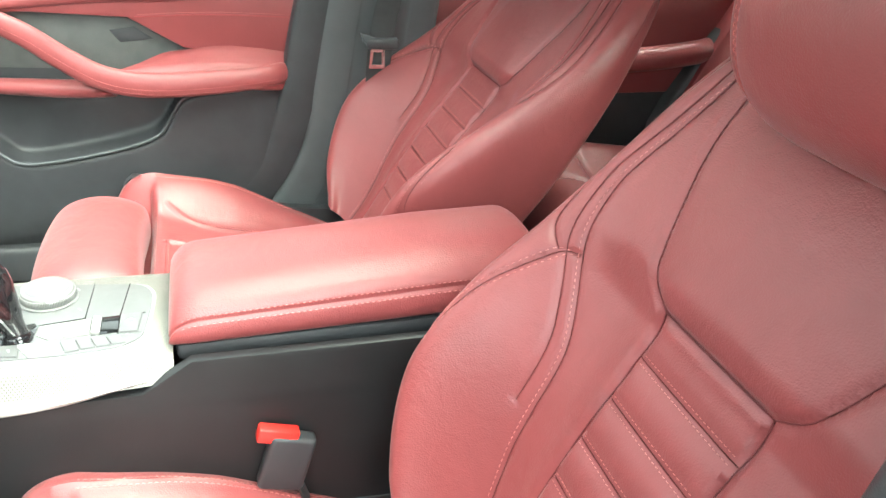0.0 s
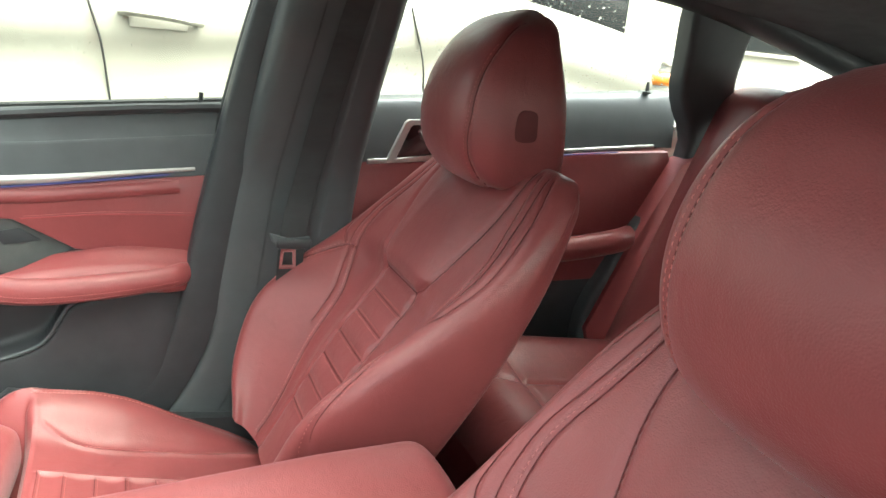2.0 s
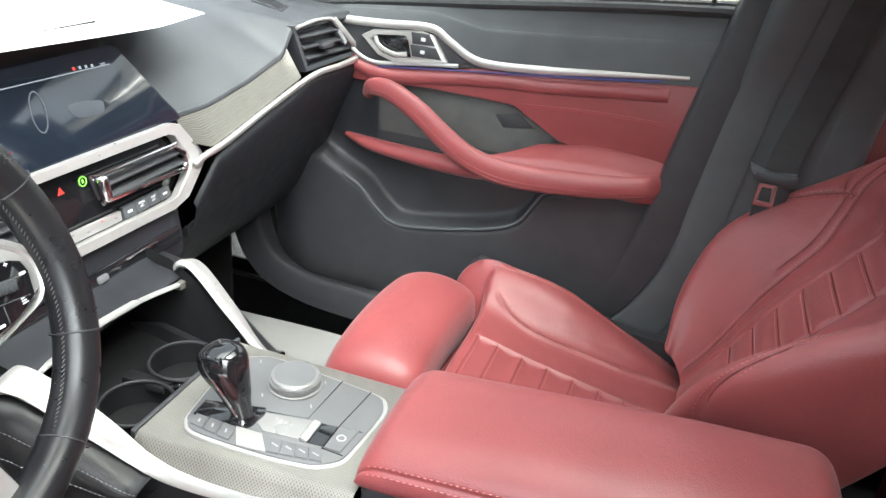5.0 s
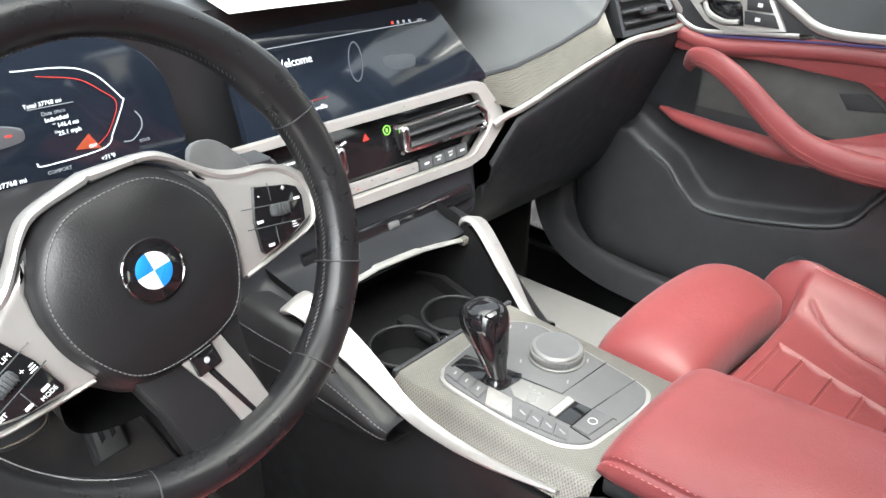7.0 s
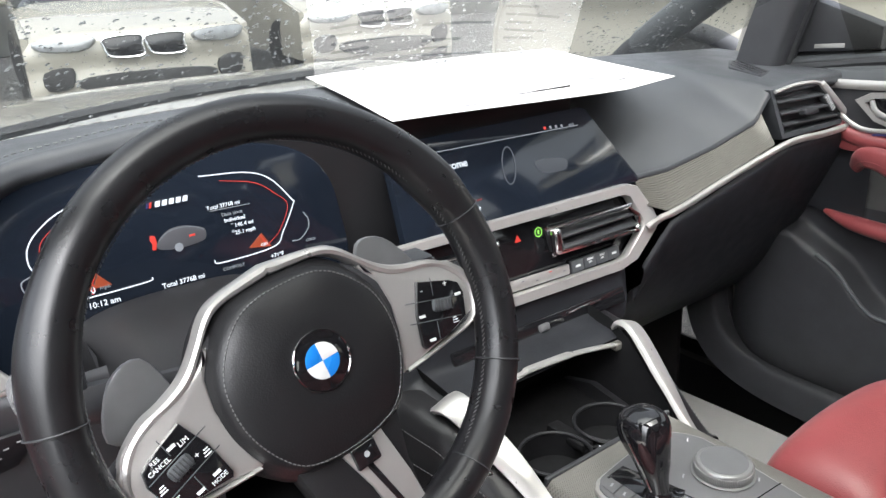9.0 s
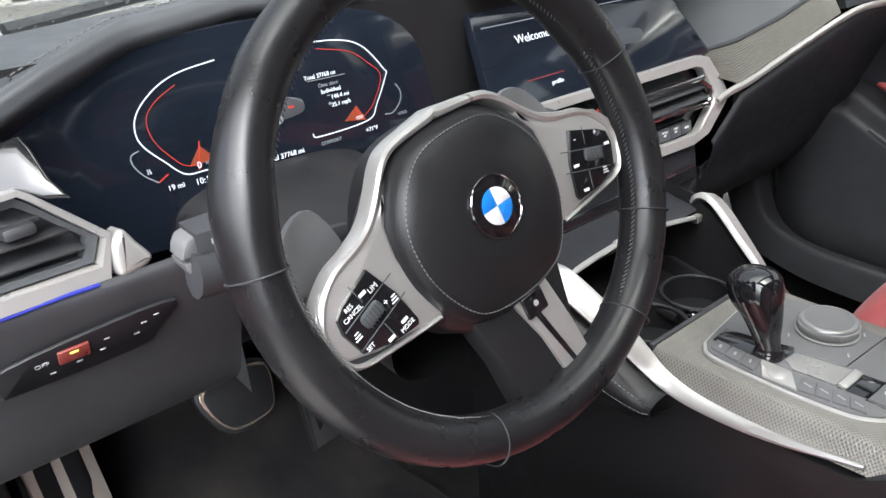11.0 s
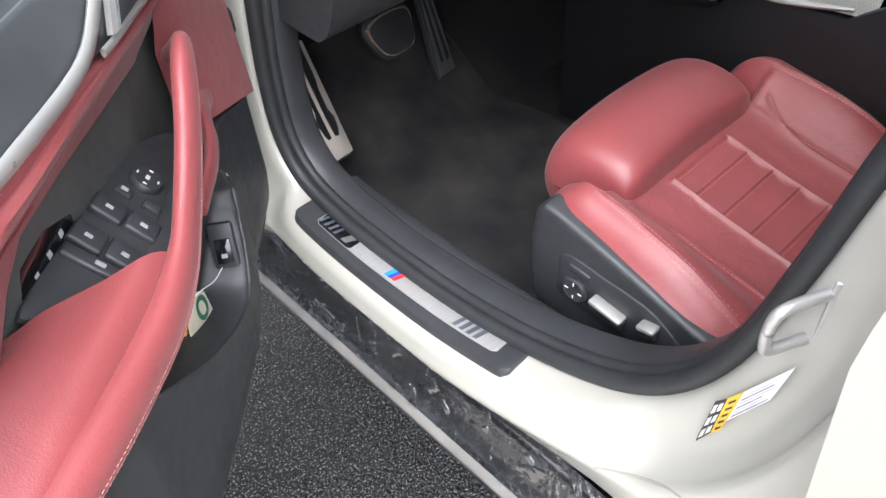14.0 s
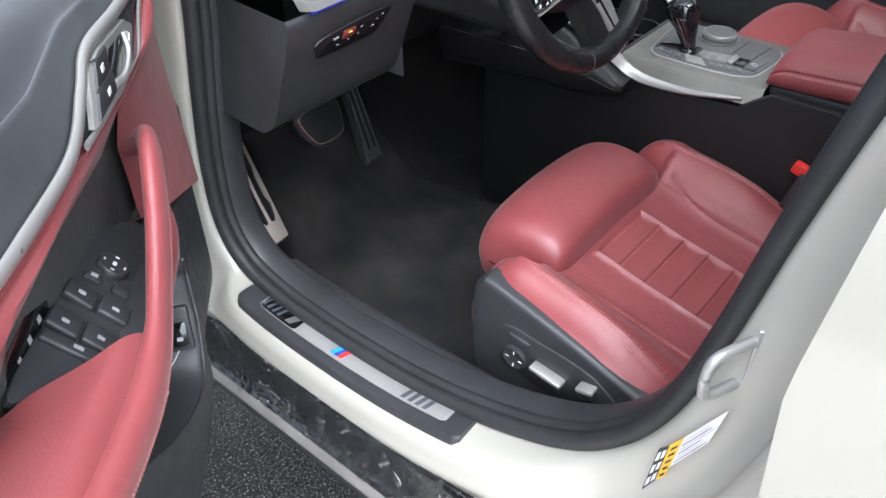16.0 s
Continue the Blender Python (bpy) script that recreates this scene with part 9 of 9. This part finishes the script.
def front_car(cx, cy, turn, label):
    """A white saloon that faces the camera's car."""
    m = pose(cx, cy, 0, 0, 0, turn)
    car = thing("parked_saloon", (cx, cy + 1.5, 0.0), label, "car", "cars in front")
    T = lambda g: xf(g, m)
    rows = []
    for t in np.linspace(-1, 1, 41):
        x = 0.9 * t
        nose = 0.16 * abs(t) ** 3
        prof = catmull([(0.02 + nose, 0.22), (-0.02 + nose, 0.34), (0.0 + nose, 0.50), (-0.02 + nose, 0.62), (0.03 + nose, 0.74), (0.20 + nose, 0.80), (0.7, 0.90), (1.25, 0.985), (1.35, 1.0)], 5)
        rows.append([(x * (1 if y > 0.1 else 0.985), y, z - 0.05 * abs(t) ** 4) for y, z in prof])
    part("body", T(grid(np.array(rows))), PAINT_WET, car, "wet white front and bonnet")
    side_p = [(0.15, 0.25), (0.15, 0.74), (0.8, 0.88), (1.35, 0.96), (4.3, 0.98), (4.4, 0.3)]
    for f in (-1, 1):
        part("body_side", T((lambda g: (np.c_[f * (0.88 + 0.02) - f * g[0][:, 2], g[0][:, 0], g[0][:, 1]], g[1] if f < 0 else [q[::-1] for q in g[1]]))(prism(side_p, 0.06, 0.02))), PAINT_WET, car, "white body side")
        part("headlamp", T(xf(prism(catmull([(-0.20, 0.045), (0.20, 0.065), (0.22, 0.0), (0.1, -0.05), (-0.18, -0.035)], 4, True), 0.06, 0.02), basis((f * 0.60, 0.06, 0.665), (1, f * 0.26, 0), (0, 0.18, 1)))), LAMP, car, "clear headlamp")
        part("grille_half", T(xf(prism(catmull([(-0.14, 0.065), (0.12, 0.075), (0.135, 0.0), (0.12, -0.075), (-0.1, -0.07), (-0.15, 0.0)], 4, True), 0.03, 0.008), basis((f * 0.165, -0.012, 0.64), (1, 0, 0), (0, 0.12, 1)))), GLOSS, car, "black grille half")
        ringk = catmull([(-0.145, 0.07), (0.125, 0.08), (0.14, 0.0), (0.125, -0.08), (-0.105, -0.075), (-0.155, 0.0)], 5, True)
        part("grille_rim", T(tube([(f * 0.165 + a, -0.046 + 0.12 * b, 0.64 + b) for a, b in ringk], 0.009, 6, closed=True)), CHROME, car, "chrome grille rim")
        part("air_intake", T(xf(prism(catmull([(-0.10, 0.07), (0.11, 0.1), (0.09, -0.05), (-0.09, -0.07)], 3, True), 0.03, 0.01), basis((f * 0.68, 0.055, 0.40), (1, f * 0.26, 0), (0, 0, 1)))), TYRE, car, "black side intake")
        wheel_parts(car, *(np.array(m @ Vector((f * 0.80, 0.85, 0)))[:2]), 0.33, f)
        wheel_parts(car, *(np.array(m @ Vector((f * 0.80, 3.6, 0)))[:2]), 0.33, f)
        part("door_mirror", T(xf(rbox(0.2, 0.1, 0.13, 0.04, 3), pose(f * 1.0, 1.65, 1.02))), PAINT_WET, car, "white door mirror")
    part("lower_intake", T(xf(prism(catmull([(-0.48, 0.06), (0.48, 0.06), (0.40, -0.07), (-0.40, -0.07)], 4, True), 0.03, 0.01), basis((0, -0.012, 0.36), (1, 0, 0), (0, 0, 1)))), TYRE, car, "wide black lower intake")
    part("skirt", T(xf(rbox(1.6, 0.2, 0.12, 0.03), pose(0, 0.16, 0.21))), TYRE, car)
    cab = catmull([(1.2, 0.98), (1.9, 1.38), (2.4, 1.44), (3.2, 1.38), (3.9, 1.05)], 5)
    part("cabin_glass", T(grid(np.array([[(0.74 * t * (1 - 0.16 * (z - 0.98) / 0.46), y, z - 0.05 * t ** 2) for t in np.linspace(-1, 1, 12)] for y, z in cab]))), CAR_GLASS, car, "dark windscreen and cabin glass")
    for f in (-1, 1):
        part("cabin_side", T(grid(np.array([[(f * (0.74 + 0.13 * (1 - k) - 0.118 * (z - 0.98) / 0.46 * k), y, 0.95 + (z - 1.0) * k) for k in (0, 0.5, 1)] for y, z in cab]))), CAR_GLASS, car)
    part("roof", T(grid(np.array([[(0.62 * t, y, z + 0.012 - 0.04 * t ** 2) for t in np.linspace(-1, 1, 8)] for y, z in cab if 1.8 < y < 3.3]))), PAINT_WET, car, "white roof")
    return car


front_car(1.42, 6.3, -8, "wet white saloon facing the windscreen")
front_car(4.15, 6.9, -8, "wet white saloon further along the row")

# own door mirror on the passenger side, seen through the window
mir = thing("door_mirror", (0.9, 0.20, 1.0), "black rain-spotted door mirror outside the passenger window", "mirror")
part("mirror_housing", xf(rbox(0.19, 0.11, 0.135, 0.045, 5), pose(0.965, 0.155, 1.06, 0, 0, -24)), GLOSS, mir, "glossy black housing")
glass_o = catmull([(-0.088, 0.052), (0.0, 0.064), (0.078, 0.054), (0.09, 0.0), (0.07, -0.054), (-0.06, -0.060), (-0.090, -0.02)], 5, True)
MIRROR = surf("mirror_glass", (0.9, 0.9, 0.9), 0.02, 1.0, var=0.02, rough_var=0.01)
part("mirror_glass", xf(prism(glass_o, 0.004, 0.001), basis((0.938, 0.092, 1.06), (0.9, -0.43, 0), (0, 0, 1))), MIRROR, mir, "mirror glass")
part("mirror_foot", xf(rbox(0.12, 0.06, 0.03, 0.012, 2), pose(0.84, 0.18, 1.0)), PLASTIC, mir)

# wiper and cowl below the windscreen
cowl = part("cowl", grid(np.array([[(x, y, z) for y, z in ((0.735 - 0.11 * (x / 0.78) ** 2, 0.963), (0.79 - 0.10 * (x / 0.78) ** 2, 0.958), (0.83, 0.94))] for x in np.linspace(-0.8, 0.8, 20)])), PLASTIC, body, "black cowl below the windscreen")
wiper = thing("wiper", (-0.2, 0.72, 0.97), "black wiper resting at the foot of the windscreen", "wiper")
part("wiper_blade", tube(catmull([(-0.5, 0.66, 0.985), (-0.25, 0.735, 0.995), (0.0, 0.765, 0.998), (0.12, 0.77, 0.995)], 6), 0.008, 6), RUBBER, wiper, "black blade")
part("wiper_arm", tube(catmull([(0.25, 0.785, 0.972), (0.0, 0.775, 0.995), (-0.2, 0.752, 1.004)], 6), 0.009, 6, flat=0.6), PLASTIC, wiper, "black arm")

# plain pale building behind the neighbouring car, then a dark wall added for reflections
WALL = surf("pale_render", (0.55, 0.52, 0.44), 0.85, var=0.2, var_scale=0.8, bump=0.4, bump_scale=40)
bld = thing("building", (14, -6, 0), "pale rendered low building across the car park", "building")
part("wall", xf(rbox(8, 26, 5, 0.05), pose(16, -12, 2.5)), WALL, bld, "pale rendered wall")
for k in range(5):
    w = part("window", xf(rbox(0.1, 2.0, 1.6, 0.03), pose(11.97, -21 + 4.4 * k, 2.3)), CAR_GLASS, bld, "dark window")
    part("sill", xf(rbox(0.2, 2.2, 0.08, 0.02), pose(11.95, -21 + 4.4 * k, 1.45)), CONCRETE, w)
part("roof_edge", xf(rbox(8.4, 26.4, 0.25, 0.04), pose(16, -12, 5.1)), TRIM_GREY, bld, "dark roof edge")

# unseen wall, added so the wet ground mirrors something dark
reflection_wall = part("added_wall", xf(rbox(60, 0.3, 4.2, 0.05), pose(4, 14.5, 2.1)), surf("added_wall_dark", (0.06, 0.062, 0.06), 0.8, var=0.3, var_scale=2.5, bump=0.4, bump_scale=30), label="plain dark wall, added unseen to darken reflections in the ground", kind="structure")
reflection_wall["category"] = "wall"

# ---- rain on glass and paint ----
def drops(name, count, place, seed, smallest, largest, parent, flat=0.45):
    """Beads of water: place(r) gives a point and a normal."""
    rng = random.Random(seed)
    vs, fs = [], []
    for _ in range(count):
        p, nrm = place(rng)
        if p is None:
            continue
        r = smallest + (largest - smallest) * rng.random() ** 3
        nrm = Vector(nrm).normalized()
        t = nrm.orthogonal().normalized()
        b = nrm.cross(t)
        base = len(vs)
        s1, s2 = 1 + 0.35 * rng.random(), 1 + 0.35 * rng.random()
        for rr, hh in ((1.0, 0.0), (0.72, 0.62)):
            for k in range(7):
                a = 2 * math.pi * k / 7
                vs.append(tuple(Vector(p) + r * rr * (s1 * math.cos(a) * t + s2 * math.sin(a) * b) + nrm * r * flat * hh))
        vs.append(tuple(Vector(p) + nrm * r * flat))
        for k in range(7):
            fs.append([base + k, base + (k + 1) % 7, base + 7 + (k + 1) % 7, base + 7 + k])
            fs.append([base + 7 + k, base + 7 + (k + 1) % 7, base + 14])
    return part(name, (np.array(vs), fs), WATER_BEAD, parent, "scattered rain drops", smooth=80, kind="stuff")


WATER_BEAD = bpy.data.materials.new("rain_bead")
WATER_BEAD.use_nodes = True
wb = WATER_BEAD.node_tree.nodes["Principled BSDF"]
wb.inputs["Transmission Weight"].default_value, wb.inputs["Roughness"].default_value, wb.inputs["IOR"].default_value = 1.0, 0.02, 1.33


def on_shield(rng):
    i, j = rng.random() * 14.99, rng.random() ** 2.4 * 8.99
    a, b = int(i), int(j)
    s, t = i - a, j - b
    p = (1 - s) * ((1 - t) * ws[a, b] + t * ws[a, b + 1]) + s * ((1 - t) * ws[a + 1, b] + t * ws[a + 1, b + 1])
    nrm = np.cross(ws[a + 1, b] - ws[a, b], ws[a, b + 1] - ws[a, b])
    nrm = nrm if nrm[2] > 0 else -nrm
    return p + 0.001 * nrm / np.linalg.norm(nrm), nrm


def on_pane(y0, y1, z0, z1, top):
    def f(rng):
        y, z = y0 + (y1 - y0) * rng.random(), z0 + (z1 - z0) * rng.random()
        if z > np.interp(-y, [-y0, -y1], top) or z < np.interp(-y, [-0.22, 1.345], [0.99, 1.14]):
            return None, None
        return (0.737 - max(0, z - 1.0) * 0.26, y, z), (1, 0, 0.26)
    return f


rain = [drops("rain_bead", 11000, on_shield, 1, 0.0007, 0.0028, body), drops("rain_bead", 700, on_pane(0.24, -0.5, 0.99, 1.36, [1.2, 1.36]), 2, 0.0006, 0.0017, body), drops("rain_bead", 1500, on_pane(-0.67, -1.33, 1.08, 1.36, [1.36, 1.36]), 3, 0.0006, 0.0022, body)]


def on_sill(rng):
    y, k = 0.55 - 1.25 * rng.random(), rng.random()
    x, z = np.interp(k, np.linspace(0, 1, len(sill_prof)), sill_prof[:, 0]), np.interp(k, np.linspace(0, 1, len(sill_prof)), sill_prof[:, 1])
    return (x, y, z + 0.0005), (-0.45, 0, 0.9)


rain.append(drops("rain_bead", 3200, on_sill, 5, 0.001, 0.0052, body, 0.4))


def pools(count, seed, parent):
    """Flat, ragged pools of water on the sill."""
    rng = random.Random(seed)
    vs, fs = [], []
    for _ in range(count):
        y, k = 0.45 - 1.0 * rng.random(), 0.12 + 0.7 * rng.random()
        size = 0.003 + 0.007 * rng.random() ** 2
        long_ = 1.0 + 2.2 * rng.random() ** 2
        turn = rng.uniform(-0.5, 0.5)
        base, n = len(vs), 15
        lumps = [0.7 + 0.5 * rng.random() for _ in range(n)]
        for ring, h in ((1.0, 0.0002), (0.86, 0.0011), (0.5, 0.0015)):
            for j in range(n):
                a = 2 * math.pi * j / n
                u, w = ring * size * long_ * lumps[j] * math.cos(a), ring * size * lumps[j] * math.sin(a)
                u, w = u * math.cos(turn) - w * math.sin(turn), u * math.sin(turn) + w * math.cos(turn)
                q = min(0.97, max(0.02, k + w / 0.08))
                vs.append((float(np.interp(q, SILL_K, sill_prof[:, 0])) - 0.6 * h, y + u, float(np.interp(q, SILL_K, sill_prof[:, 1])) + 0.8 * h))
        for r_ in (0, 1):
            for j in range(n):
                fs.append([base + r_ * n + j, base + r_ * n + (j + 1) % n, base + (r_ + 1) * n + (j + 1) % n, base + (r_ + 1) * n + j])
        fs.append([base + 2 * n + j for j in range(n)])
    return part("water_pool", (np.array(vs), fs), WATER_FILM, parent, "ragged pools of rain water", smooth=80, kind="stuff")


SILL_K = np.linspace(0, 1, len(sill_prof))
WATER_FILM = surf("water_film", (0.012, 0.012, 0.013), 0.04, rough_var=0.02, spec=1.0, coat=1.0)
rain.append(pools(26, 11, body))


def on_skin(rng):
    y, z = -0.50 - 0.7 * rng.random(), 0.5 + 0.5 * rng.random()
    return (-np.interp(z, [0.45, 0.60, 0.75, 0.90, 1.02], [0.872, 0.882, 0.878, 0.862, 0.83]) - 0.0005, y, z), (-1, 0, 0.15)


rain.append(drops("rain_bead", 260, on_skin, 6, 0.001, 0.003, body, 0.35))
for ob in rain:
    ob.visible_shadow = False
